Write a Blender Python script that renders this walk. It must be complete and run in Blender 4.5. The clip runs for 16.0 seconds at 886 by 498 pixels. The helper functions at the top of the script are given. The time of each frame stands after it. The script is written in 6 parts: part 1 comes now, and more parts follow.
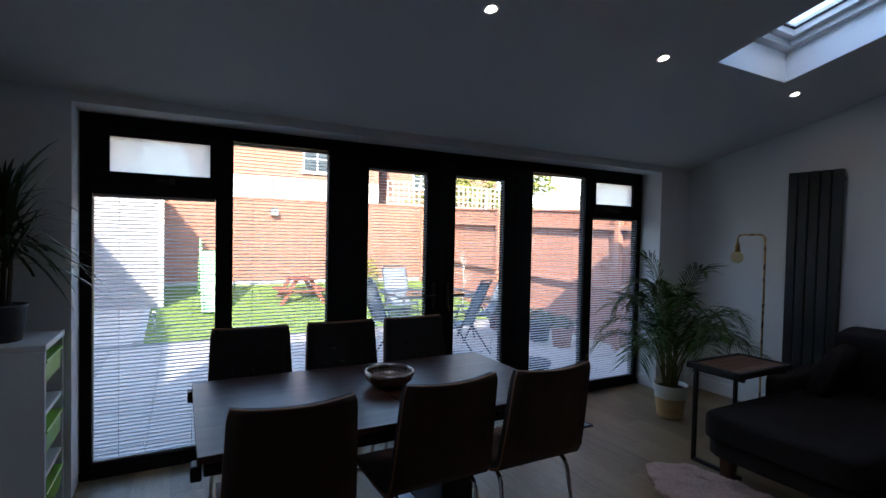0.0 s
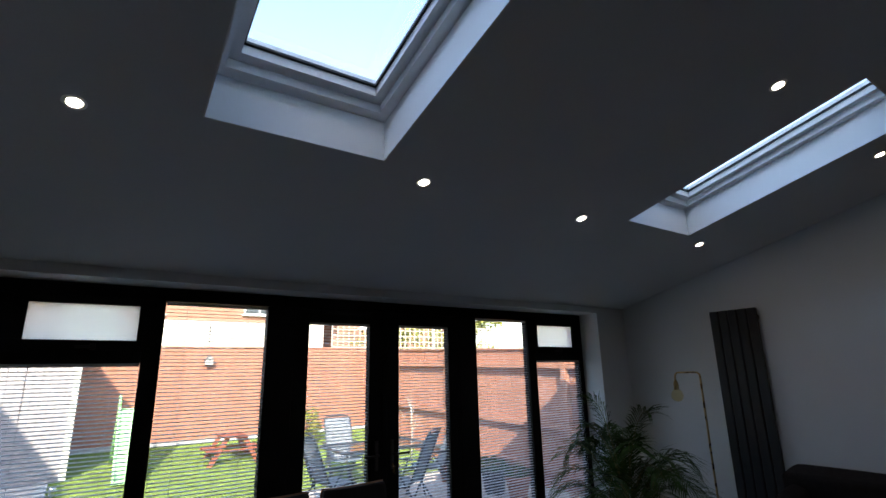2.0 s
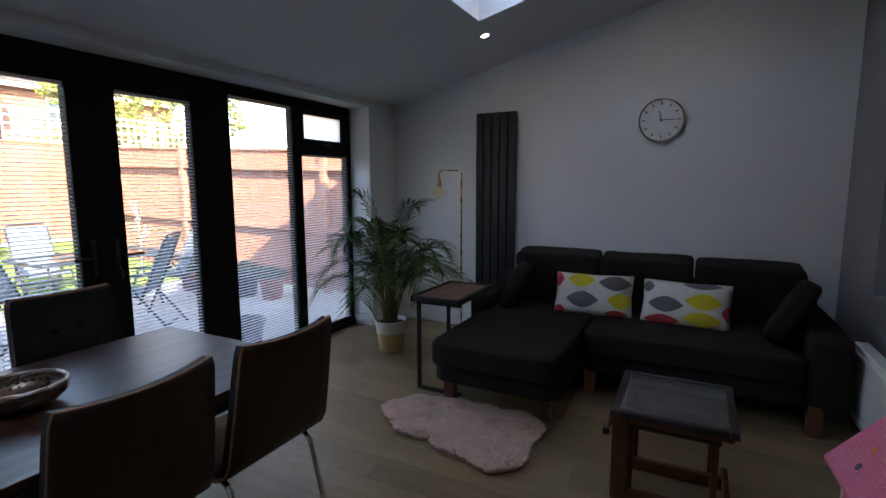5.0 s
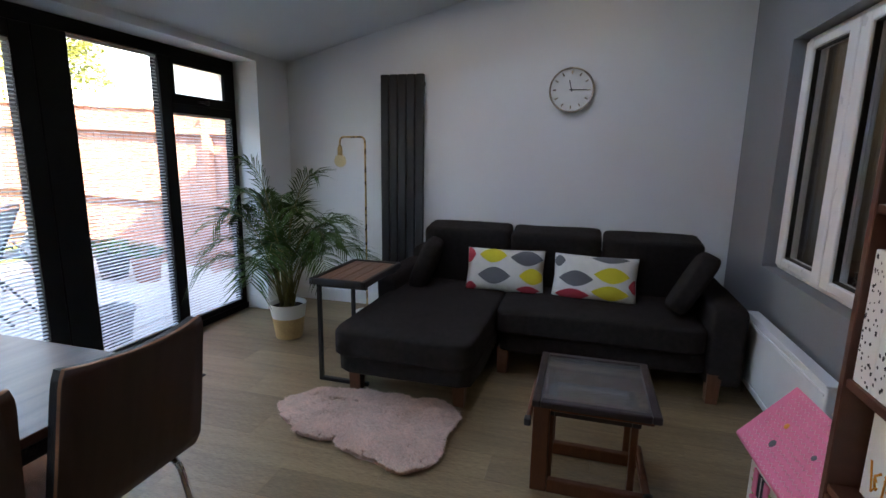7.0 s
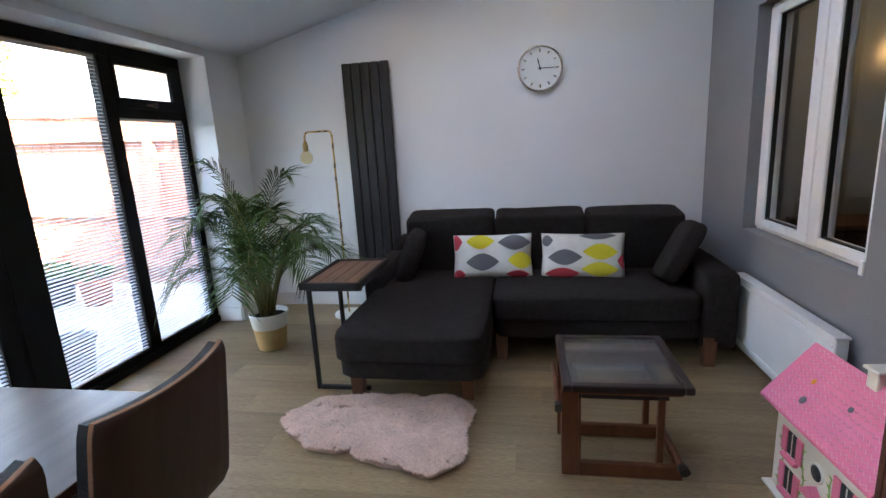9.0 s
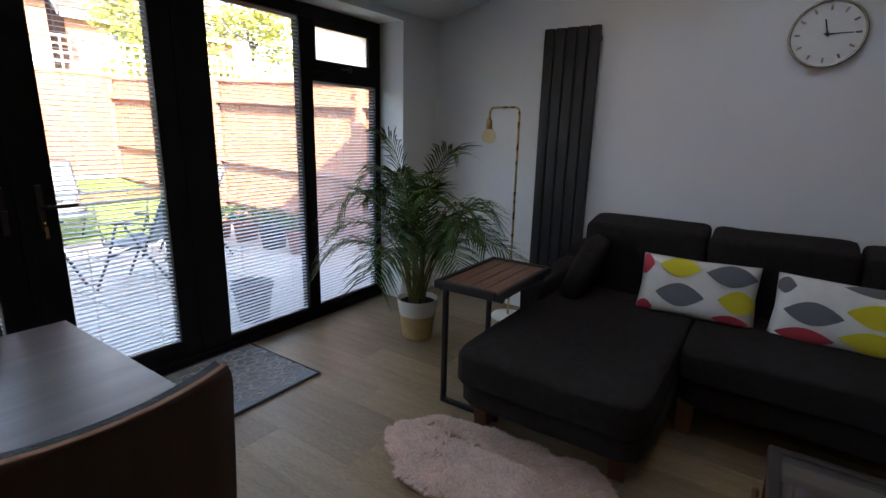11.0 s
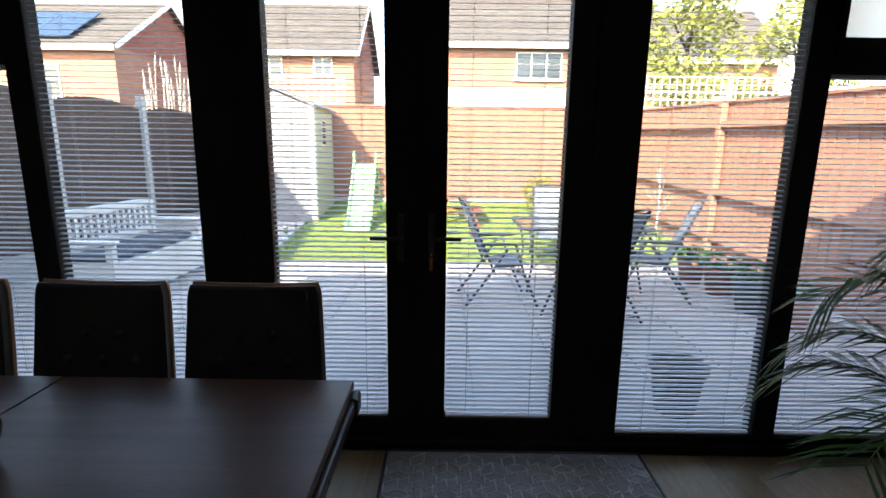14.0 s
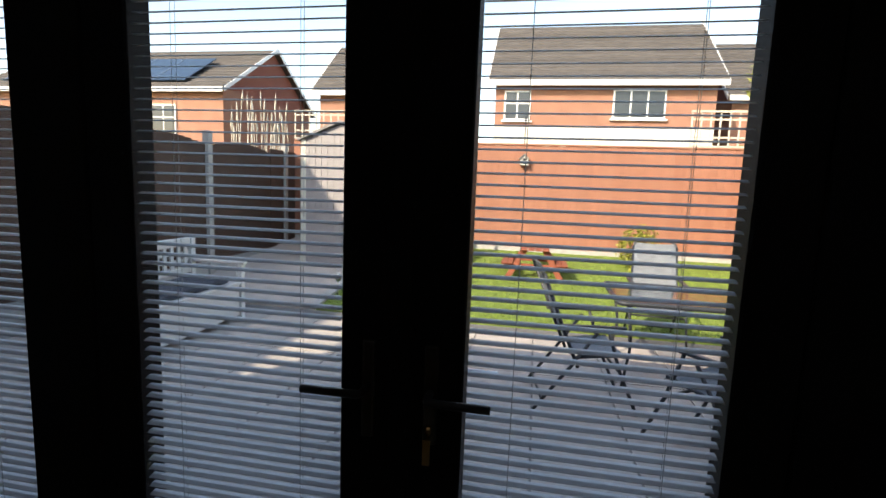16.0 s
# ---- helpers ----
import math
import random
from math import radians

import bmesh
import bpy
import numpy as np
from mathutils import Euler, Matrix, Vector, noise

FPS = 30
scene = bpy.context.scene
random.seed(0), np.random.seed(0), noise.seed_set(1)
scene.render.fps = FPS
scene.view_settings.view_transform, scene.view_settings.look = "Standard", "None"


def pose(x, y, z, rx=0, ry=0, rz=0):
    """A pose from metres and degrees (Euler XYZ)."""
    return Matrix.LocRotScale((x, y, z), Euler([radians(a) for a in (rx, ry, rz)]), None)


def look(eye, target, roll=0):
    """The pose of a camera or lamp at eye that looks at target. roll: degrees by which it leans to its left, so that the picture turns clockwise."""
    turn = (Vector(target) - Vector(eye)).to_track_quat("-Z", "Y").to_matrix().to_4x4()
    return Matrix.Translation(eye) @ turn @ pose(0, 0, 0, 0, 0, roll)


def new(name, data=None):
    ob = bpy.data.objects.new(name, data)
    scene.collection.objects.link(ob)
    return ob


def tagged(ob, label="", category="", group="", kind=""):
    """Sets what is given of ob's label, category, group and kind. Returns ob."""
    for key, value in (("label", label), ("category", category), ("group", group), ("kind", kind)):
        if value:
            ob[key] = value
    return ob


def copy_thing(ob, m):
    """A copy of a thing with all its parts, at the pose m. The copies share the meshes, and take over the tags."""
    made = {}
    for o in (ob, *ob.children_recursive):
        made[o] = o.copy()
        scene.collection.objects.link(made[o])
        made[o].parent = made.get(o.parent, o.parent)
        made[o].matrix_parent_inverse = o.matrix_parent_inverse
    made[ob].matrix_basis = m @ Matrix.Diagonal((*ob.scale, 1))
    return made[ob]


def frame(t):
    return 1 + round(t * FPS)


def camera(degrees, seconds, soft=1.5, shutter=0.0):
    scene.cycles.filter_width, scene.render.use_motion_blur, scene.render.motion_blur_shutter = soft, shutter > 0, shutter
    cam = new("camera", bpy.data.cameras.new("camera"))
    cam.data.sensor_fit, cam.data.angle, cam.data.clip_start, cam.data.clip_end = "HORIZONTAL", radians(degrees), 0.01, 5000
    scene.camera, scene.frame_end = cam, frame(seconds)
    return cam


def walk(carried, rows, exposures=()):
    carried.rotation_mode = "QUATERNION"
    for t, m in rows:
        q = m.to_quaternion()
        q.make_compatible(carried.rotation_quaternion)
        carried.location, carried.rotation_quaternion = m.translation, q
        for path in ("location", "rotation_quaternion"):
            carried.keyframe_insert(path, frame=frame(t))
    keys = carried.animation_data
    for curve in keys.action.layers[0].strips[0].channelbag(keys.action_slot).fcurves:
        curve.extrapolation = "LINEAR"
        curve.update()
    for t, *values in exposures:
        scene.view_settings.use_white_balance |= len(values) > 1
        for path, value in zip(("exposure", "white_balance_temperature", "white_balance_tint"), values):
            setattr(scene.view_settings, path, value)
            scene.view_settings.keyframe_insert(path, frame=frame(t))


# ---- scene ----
cam = camera(84.5, 16.0)
PATH = [
    (0, (0.05, -0.018, 1.487), (0.995, 1.744, 1.435), 1.2),
    (0.5, (0.066, -0.039, 1.546), (1.128, 1.643, 1.751), 0.7),
    (1, (0.075, -0.079, 1.579), (1.158, 1.556, 1.97), -1.0),
    (1.5, (0.062, -0.083, 1.61), (1.133, 1.516, 2.151), -1.2),
    (2, (0.068, -0.072, 1.601), (1.161, 1.529, 2.093), -1.3),
    (2.5, (0.079, -0.011, 1.544), (1.266, 1.583, 1.761), 0.2),
    (3, (0.076, 0.066, 1.476), (1.374, 1.585, 1.404), 1.1),
    (3.5, (0.198, 0.114, 1.445), (1.472, 1.646, 1.267), 1.3),
    (4, (0.271, 0.203, 1.429), (1.528, 1.739, 1.179), 0.9),
    (4.5, (0.284, 0.327, 1.414), (1.865, 1.526, 1.166), -0.1),
    (5, (0.286, 0.401, 1.422), (2.048, 1.31, 1.162), -0.2),
    (7.5, (0.583, 0.642, 1.41), (2.515, 0.946, 0.99), 0.2),
    (8, (0.565, 0.817, 1.42), (2.523, 0.831, 1.011), -1.9),
    (10.5, (0.952, 0.769, 1.395), (2.613, 1.799, 0.969), -2.2),
    (11, (1.207, 0.777, 1.386), (2.815, 1.868, 0.914), 1.4),
    (11.5, (1.429, 0.789, 1.282), (2.689, 2.143, 0.522), 0.9),
    (12, (1.593, 0.772, 1.219), (2.305, 2.348, 0.214), 1.6),
    (12.5, (1.667, 0.911, 1.163), (2.031, 2.556, 0.085), 3.8),
    (13, (1.759, 1.054, 1.238), (1.952, 2.829, 0.338), 0.6),
    (13.5, (1.943, 1.202, 1.353), (2.011, 3.115, 0.774), 1.8),
    (14, (2.036, 1.418, 1.377), (2.027, 3.378, 0.981), 0.7),
    (14.5, (2.019, 1.73, 1.398), (2.099, 3.697, 1.043), -1.1),
    (15, (2.137, 2.02, 1.413), (2.023, 3.989, 1.082), -0.5),
    (15.5, (2.186, 2.276, 1.442), (1.92, 4.231, 1.111), -0.8),
    (16, (2.162, 2.555, 1.424), (1.801, 4.506, 1.174), 2.2),
]
EXPOSURES = [
    (0.0, 2.9, 6450, 10), (0.5, 2.53, 6900, 10), (1.0, 2.4, 7000, 9), (1.5, 2.5, 7000, 8), (2.5, 2.55, 6900, 10), (3.0, 2.5, 6900, 10),
    (4.0, 2.98, 7100, 10), (4.5, 3.25, 7100, 10), (5.0, 3.48, 7200, 12), (7.5, 4.8, 7500, 11), (8.0, 5.12, 7500, 11), (10.5, 4.42, 7600, 12),
    (11.0, 3.9, 7800, 12), (11.5, 3.65, 7900, 14), (12.0, 4.15, 8400, 14), (12.5, 4.68, 8500, 15), (13.0, 4.7, 7700, 12), (13.5, 3.9, 7500, 11),
    (14.0, 3.05, 7500, 10), (14.5, 2.4, 7700, 10), (15.0, 1.95, 8000, 11), (15.5, 1.85, 8000, 11), (16.0, 1.75, 7900, 10),
]
walk(cam, [(t, look(eye, target, roll)) for t, eye, target, roll in PATH], EXPOSURES)

# ---- world, sun, exposure ----
SUN_DIR = Vector((0.55, 1.0, -0.72)).normalized()
world = bpy.data.worlds.new("world")
scene.world = world
world.use_nodes = True
wn = world.node_tree
sky = wn.nodes.new("ShaderNodeTexSky")
sky.sky_type = "NISHITA"
sky.sun_disc = False
sky.sun_elevation = math.asin(-SUN_DIR.z)
sky.sun_rotation = math.atan2(-SUN_DIR.x, -SUN_DIR.y)
wn.links.new(sky.outputs[0], wn.nodes["Background"].inputs[0])
wn.nodes["Background"].inputs[1].default_value = 0.15
sun_data = bpy.data.lights.new("sun", "SUN")
sun_data.energy, sun_data.angle, sun_data.color = 2.2, radians(0.5), (1.0, 0.93, 0.84)
sun = new("sun", sun_data)
sun.rotation_mode = "QUATERNION"
sun.rotation_quaternion = SUN_DIR.to_track_quat("-Z", "Y")
sun.location = (-6, -10, 12)


# ---- materials ----
def mat(name, color, rough=0.6, metal=0.0, var=0.12, scale=8.0, bump=0.05, fine=120.0, stretch=(1, 1, 1), coat=0.0, hue=None, per_object=0.0, spec=0.5, island=0.0):
    """A painted, woven or grained surface: two scales of variation, fine relief."""
    m = bpy.data.materials.new(name)
    m.use_nodes = True
    nt = m.node_tree
    b = nt.nodes["Principled BSDF"]
    co = nt.nodes.new("ShaderNodeTexCoord")
    mp = nt.nodes.new("ShaderNodeMapping")
    mp.inputs["Scale"].default_value = stretch
    nt.links.new(co.outputs["Object"], mp.inputs[0])
    big = nt.nodes.new("ShaderNodeTexNoise")
    big.inputs["Scale"].default_value, big.inputs["Detail"].default_value = scale, 5
    small = nt.nodes.new("ShaderNodeTexNoise")
    small.inputs["Scale"].default_value, small.inputs["Detail"].default_value = fine, 3
    nt.links.new(mp.outputs[0], big.inputs[0])
    nt.links.new(mp.outputs[0], small.inputs[0])
    ramp = nt.nodes.new("ShaderNodeMix")
    ramp.data_type = "RGBA"
    c2 = hue if hue else tuple(c * (1 - 2.2 * var) for c in color)
    ramp.inputs[6].default_value = (*[min(1, c * (1 + var)) for c in color], 1)
    ramp.inputs[7].default_value = (*c2, 1)
    nt.links.new(big.outputs[0], ramp.inputs[0])
    last = ramp.outputs[2]
    fineness = nt.nodes.new("ShaderNodeMix")
    fineness.data_type, fineness.blend_type = "RGBA", "OVERLAY"
    fineness.inputs[0].default_value = min(1, 2.5 * var)
    nt.links.new(last, fineness.inputs[6])
    nt.links.new(small.outputs[0], fineness.inputs[7])
    last = fineness.outputs[2]
    if per_object or island:
        info = nt.nodes.new("ShaderNodeObjectInfo" if per_object else "ShaderNodeNewGeometry")
        mul = nt.nodes.new("ShaderNodeMapRange")
        d = per_object or island
        mul.inputs[3].default_value, mul.inputs[4].default_value = 1 - d, 1 + d
        nt.links.new(info.outputs["Random" if per_object else "Random Per Island"], mul.inputs[0])
        sc = nt.nodes.new("ShaderNodeVectorMath")
        sc.operation = "SCALE"
        nt.links.new(last, sc.inputs[0])
        nt.links.new(mul.outputs[0], sc.inputs["Scale"])
        last = sc.outputs[0]
    nt.links.new(last, b.inputs["Base Color"])
    rr = nt.nodes.new("ShaderNodeMapRange")
    rr.inputs[3].default_value, rr.inputs[4].default_value = max(0.02, rough - 0.08), min(1, rough + 0.08)
    nt.links.new(big.outputs[0], rr.inputs[0])
    nt.links.new(rr.outputs[0], b.inputs["Roughness"])
    b.inputs["Metallic"].default_value = metal
    b.inputs["Coat Weight"].default_value = coat
    b.inputs["Specular IOR Level"].default_value = spec
    if bump:
        bn = nt.nodes.new("ShaderNodeBump")
        bn.inputs["Strength"].default_value, bn.inputs["Distance"].default_value = min(1, bump * 4), 0.004
        nt.links.new(small.outputs[0], bn.inputs["Height"])
        nt.links.new(bn.outputs[0], b.inputs["Normal"])
    return m


def glass_mat(name, tint=(1, 1, 1), gloss=0.03, rough=0.0):
    """Thin clear glass: lets light straight through, with a glossy reflection that grows at grazing angles."""
    m = bpy.data.materials.new(name)
    m.use_nodes = True
    nt = m.node_tree
    nt.nodes.remove(nt.nodes["Principled BSDF"])
    tr = nt.nodes.new("ShaderNodeBsdfTransparent")
    tr.inputs[0].default_value = (*tint, 1)
    gl = nt.nodes.new("ShaderNodeBsdfGlossy")
    gl.inputs["Roughness"].default_value = rough
    lw_ = nt.nodes.new("ShaderNodeLayerWeight")
    lw_.inputs[0].default_value = 0.5
    pw_ = nt.nodes.new("ShaderNodeMath")
    pw_.operation = "POWER"
    pw_.inputs[1].default_value = 5.0
    nt.links.new(lw_.outputs["Facing"], pw_.inputs[0])
    fr = nt.nodes.new("ShaderNodeMapRange")
    fr.inputs[3].default_value, fr.inputs[4].default_value = gloss, 0.8
    nt.links.new(pw_.outputs[0], fr.inputs[0])
    mx = nt.nodes.new("ShaderNodeMixShader")
    nt.links.new(fr.outputs[0], mx.inputs[0])
    nt.links.new(tr.outputs[0], mx.inputs[1])
    nt.links.new(gl.outputs[0], mx.inputs[2])
    nt.links.new(mx.outputs[0], nt.nodes["Material Output"].inputs[0])
    return m


def frosted_mat(name):
    m = bpy.data.materials.new(name)
    m.use_nodes = True
    nt = m.node_tree
    b = nt.nodes["Principled BSDF"]
    tl = nt.nodes.new("ShaderNodeBsdfTranslucent")
    tl.inputs[0].default_value = (0.9, 0.9, 0.88, 1)
    tr = nt.nodes.new("ShaderNodeBsdfTransparent")
    tr.inputs[0].default_value = (0.75, 0.76, 0.74, 1)
    nz = nt.nodes.new("ShaderNodeTexNoise")
    nz.inputs["Scale"].default_value = 300
    bn = nt.nodes.new("ShaderNodeBump")
    bn.inputs["Strength"].default_value = 0.3
    nt.links.new(nz.outputs[0], bn.inputs["Height"])
    nt.links.new(bn.outputs[0], tl.inputs["Normal"])
    mx = nt.nodes.new("ShaderNodeMixShader")
    mx.inputs[0].default_value = 0.25
    nt.links.new(tl.outputs[0], mx.inputs[1])
    nt.links.new(tr.outputs[0], mx.inputs[2])
    nt.links.new(mx.outputs[0], nt.nodes["Material Output"].inputs[0])
    nt.nodes.remove(b)
    return m


def glow(name, color, strength):
    m = bpy.data.materials.new(name)
    m.use_nodes = True
    b = m.node_tree.nodes["Principled BSDF"]
    b.inputs["Base Color"].default_value = (*color, 1)
    b.inputs["Emission Color"].default_value = (*color, 1)
    b.inputs["Emission Strength"].default_value = strength
    return m


WALL_WHITE = mat("white_wall_paint", (0.74, 0.755, 0.77), 0.75, var=0.03, scale=2.0, bump=0.03, fine=160)
CEIL_WHITE = mat("ceiling_paint", (0.70, 0.71, 0.72), 0.85, var=0.03, scale=1.5, bump=0.02)
WALL_GREY = mat("grey_wall_paint", (0.215, 0.218, 0.235), 0.75, var=0.04, scale=2.0, bump=0.03)
TRIM_WHITE = mat("white_gloss_trim", (0.78, 0.78, 0.78), 0.35, var=0.03, bump=0.01)
FRAME_BLACK = mat("anthracite_frame", (0.008, 0.0082, 0.009), 0.6, var=0.1, scale=5, bump=0.03, spec=0.12)
HANDLE = mat("dark_bronze_handle", (0.09, 0.085, 0.08), 0.38, 1.0, var=0.1, scale=12, bump=0.02)
PLATE = mat("blued_steel_plate", (0.09, 0.097, 0.115), 0.34, 1.0, var=0.12, scale=6, bump=0.01)
SLAT_WHITE = mat("blind_slat_lacquer", (0.62, 0.63, 0.65), 0.4, var=0.03, bump=0.0)
CORD = mat("blind_cord", (0.55, 0.55, 0.55), 0.8, var=0.05)
GLASS = glass_mat("clear_glass", (0.975, 0.985, 0.985))
SKYGLASS = glass_mat("roof_window_glass", (0.97, 0.985, 1.0))
TOPGLASS = glass_mat("smoked_glass", (0.80, 0.82, 0.84), gloss=0.13)
FROST = frosted_mat("frosted_glass")
STEEL = mat("brushed_steel", (0.55, 0.56, 0.58), 0.3, 1.0, var=0.06, scale=20, stretch=(1, 20, 1), bump=0.02)
CHROME = mat("chrome", (0.75, 0.75, 0.76), 0.1, 1.0, var=0.03, bump=0.0)
BRASS = mat("brass", (0.62, 0.43, 0.20), 0.28, 1.0, var=0.08, bump=0.01)
PLANK = mat("laminate_plank", (0.300, 0.212, 0.112), 0.42, var=0.26, scale=3.0, fine=40, stretch=(7, 0.7, 1), bump=0.03, per_object=0.20, hue=(0.165, 0.112, 0.060))
PLANK_REST = mat("laminate_subfloor", (0.10, 0.085, 0.07), 0.6)
WALNUT_DARK = mat("dark_walnut_top", (0.072, 0.027, 0.014), 0.36, var=0.24, scale=3, fine=40, stretch=(0.6, 9, 1), bump=0.012, hue=(0.024, 0.010, 0.006), spec=0.38)
TABLE_EDGE = mat("dark_table_edge", (0.018, 0.012, 0.010), 0.3, var=0.15)
CHAIR_PLY = mat("walnut_plywood_shell", (0.040, 0.0145, 0.0060), 0.55, var=0.16, scale=3, fine=60, stretch=(10, 1, 1), bump=0.02)
PLY_EDGE = mat("plywood_edge", (0.30, 0.125, 0.05), 0.6, var=0.2, stretch=(1, 1, 40))
LEATHER = mat("black_leather", (0.010, 0.0095, 0.010), 0.48, var=0.15, scale=14, fine=260, bump=0.12, spec=0.3)
SOFA = mat("charcoal_woven_fabric", (0.0265, 0.0215, 0.020), 0.95, var=0.22, scale=30, fine=420, bump=0.25, spec=0.15)
SOFA_LEG = mat("stained_leg_wood", (0.15, 0.055, 0.026), 0.45, var=0.2, stretch=(8, 8, 1))
PILLOW = mat("cream_cotton", (0.70, 0.67, 0.62), 0.9, var=0.06, scale=20, fine=380, bump=0.15)
LEAF_RED = mat("red_print", (0.50, 0.045, 0.065), 0.9, var=0.08, fine=380, bump=0.1)
LEAF_YELLOW = mat("mustard_print", (0.62, 0.52, 0.03), 0.9, var=0.08, fine=380, bump=0.1)
LEAF_GREY = mat("grey_print", (0.13, 0.13, 0.14), 0.9, var=0.08, fine=380, bump=0.1)
FLEECE = mat("pink_fleece", (0.82, 0.59, 0.485), 0.95, var=0.14, scale=12, fine=90, bump=0.2, island=0.16, spec=0.1)
HIDE = mat("pink_hide", (0.74, 0.50, 0.42), 0.95, var=0.1)
RADIATOR = mat("anthracite_radiator_paint", (0.018, 0.019, 0.022), 0.42, var=0.08, bump=0.02)
RAD_WHITE = mat("white_radiator_enamel", (0.74, 0.75, 0.76), 0.35, var=0.03, bump=0.01)
CLOCK_RIM = mat("champagne_metal", (0.52, 0.46, 0.38), 0.25, 1.0, var=0.05)
CLOCK_FACE = mat("pale_clock_face", (0.72, 0.73, 0.73), 0.5, var=0.04)
BLACK = mat("black_lacquer", (0.012, 0.012, 0.012), 0.45, var=0.1)
SIDE_FRAME = mat("black_steel_tube", (0.010, 0.010, 0.011), 0.5, var=0.1, bump=0.02)
SIDE_TOP = mat("rustic_board", (0.16, 0.072, 0.036), 0.42, var=0.3, scale=3, stretch=(1, 9, 1), per_object=0.2, hue=(0.07, 0.03, 0.017))
TEAK = mat("teak_frame", (0.145, 0.048, 0.018), 0.42, var=0.24, scale=4, stretch=(6, 6, 1), hue=(0.058, 0.018, 0.008), spec=0.35)
ROSEWOOD = mat("dark_rosewood_frame", (0.020, 0.010, 0.011), 0.42, var=0.2, stretch=(5, 5, 1))
CASE_WOOD = mat("mahogany_veneer", (0.115, 0.039, 0.021), 0.42, var=0.2, scale=3, stretch=(2, 2, 8), hue=(0.06, 0.020, 0.012))
CASE_BACK = mat("dark_case_back", (0.045, 0.017, 0.011), 0.5, var=0.15)
GREEN_LEAF = mat("palm_leaf", (0.034, 0.080, 0.015), 0.6, var=0.25, scale=6, bump=0.03, island=0.35, hue=(0.022, 0.054, 0.010), spec=0.25)
DARK_LEAF = mat("dracaena_leaf", (0.030, 0.065, 0.020), 0.45, var=0.25, island=0.3)
STEM = mat("palm_stem", (0.17, 0.16, 0.04), 0.5, var=0.25, stretch=(1, 1, 12))
SOIL = mat("potting_soil", (0.025, 0.016, 0.010), 0.95, var=0.3, scale=40, bump=0.3)
POT_WHITE = mat("white_glazed_pot", (0.72, 0.72, 0.68), 0.35, var=0.04)
POT_STRAW = mat("ochre_pot_base", (0.58, 0.40, 0.17), 0.6, var=0.15, scale=12)
POT_DARK = mat("grey_plastic_pot", (0.06, 0.062, 0.07), 0.55, var=0.15)
MAT_BLUE = mat("grey_blue_mat_pile", (0.35, 0.38, 0.41), 0.95, var=0.16, scale=25, fine=300, bump=0.2)
MAT_LINE = mat("pale_mat_pile", (0.66, 0.66, 0.63), 0.95, var=0.1, fine=300, bump=0.2)
MAT_EDGE = mat("dark_mat_binding", (0.045, 0.045, 0.05), 0.8, var=0.1)
BOWL = mat("hammered_bronze", (0.34, 0.27, 0.235), 0.22, 1.0, var=0.15, scale=40, bump=0.1)
CANDLE_WHITE = mat("white_laminate", (0.70, 0.71, 0.72), 0.45, var=0.03)
GREEN_BOX = mat("green_plastic_bin", (0.22, 0.46, 0.05), 0.4, var=0.06)
DOLL_PINK = mat("pink_painted_wood", (0.80, 0.20, 0.33), 0.5, var=0.05, bump=0.02)
DOLL_CREAM = mat("cream_painted_wood", (0.74, 0.71, 0.62), 0.55, var=0.04)
DOLL_LINE = mat("pale_pink_line", (0.86, 0.45, 0.52), 0.5, var=0.03)
BULB = glass_mat("amber_bulb_glass", (0.98, 0.90, 0.68))
PVC = mat("white_pvc", (0.78, 0.78, 0.79), 0.3, var=0.02, bump=0.0)
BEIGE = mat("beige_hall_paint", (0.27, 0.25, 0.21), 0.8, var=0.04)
SPOT_GLOW = glow("downlight_lens", (1.0, 0.86, 0.68), 14.0)
LAMP_GLOW = glow("hall_lamp", (1.0, 0.66, 0.34), 0.5)
PAPER = mat("paper", (0.75, 0.74, 0.70), 0.8, var=0.05)
INK = mat("ink", (0.02, 0.02, 0.025), 0.7, var=0.05)
# outdoors
SLAB = mat("grey_paving_slab", (0.47, 0.42, 0.375), 0.85, var=0.14, scale=5, fine=90, bump=0.15, per_object=0.07)
MORTAR = mat("paving_bed", (0.17, 0.165, 0.16), 0.95, var=0.2)
GRASS = mat("lawn_blades", (0.20, 0.28, 0.045), 0.8, var=0.25, scale=3, island=0.35, hue=(0.17, 0.25, 0.04))
LAWN = mat("lawn_ground", (0.17, 0.24, 0.045), 0.95, var=0.3, scale=6, fine=120, bump=0.3)
EARTH = mat("far_ground", (0.14, 0.17, 0.07), 0.95, var=0.3, scale=0.4)
FENCE_RED = mat("red_stained_board", (0.36, 0.158, 0.10), 0.8, var=0.14, scale=3, stretch=(6, 6, 0.6), bump=0.1, per_object=0.06)
FENCE_ORANGE = mat("orange_stained_board", (0.40, 0.185, 0.115), 0.8, var=0.13, scale=3, stretch=(6, 6, 0.6), bump=0.1, per_object=0.05)
FENCE_BROWN = mat("brown_stained_board", (0.085, 0.048, 0.034), 0.85, var=0.22, scale=3, stretch=(6, 6, 0.6), bump=0.1, per_object=0.12)
CONCRETE = mat("concrete_post", (0.44, 0.43, 0.41), 0.9, var=0.15, scale=12, bump=0.15)
TRELLIS = mat("weathered_trellis", (0.55, 0.50, 0.42), 0.8, var=0.15, bump=0.05)
SHED = mat("sage_plastic_wall", (0.40, 0.43, 0.30), 0.6, var=0.06, bump=0.03)
SHED_FRONT = mat("taupe_plastic_wall", (0.335, 0.31, 0.31), 0.6, var=0.06, bump=0.03)
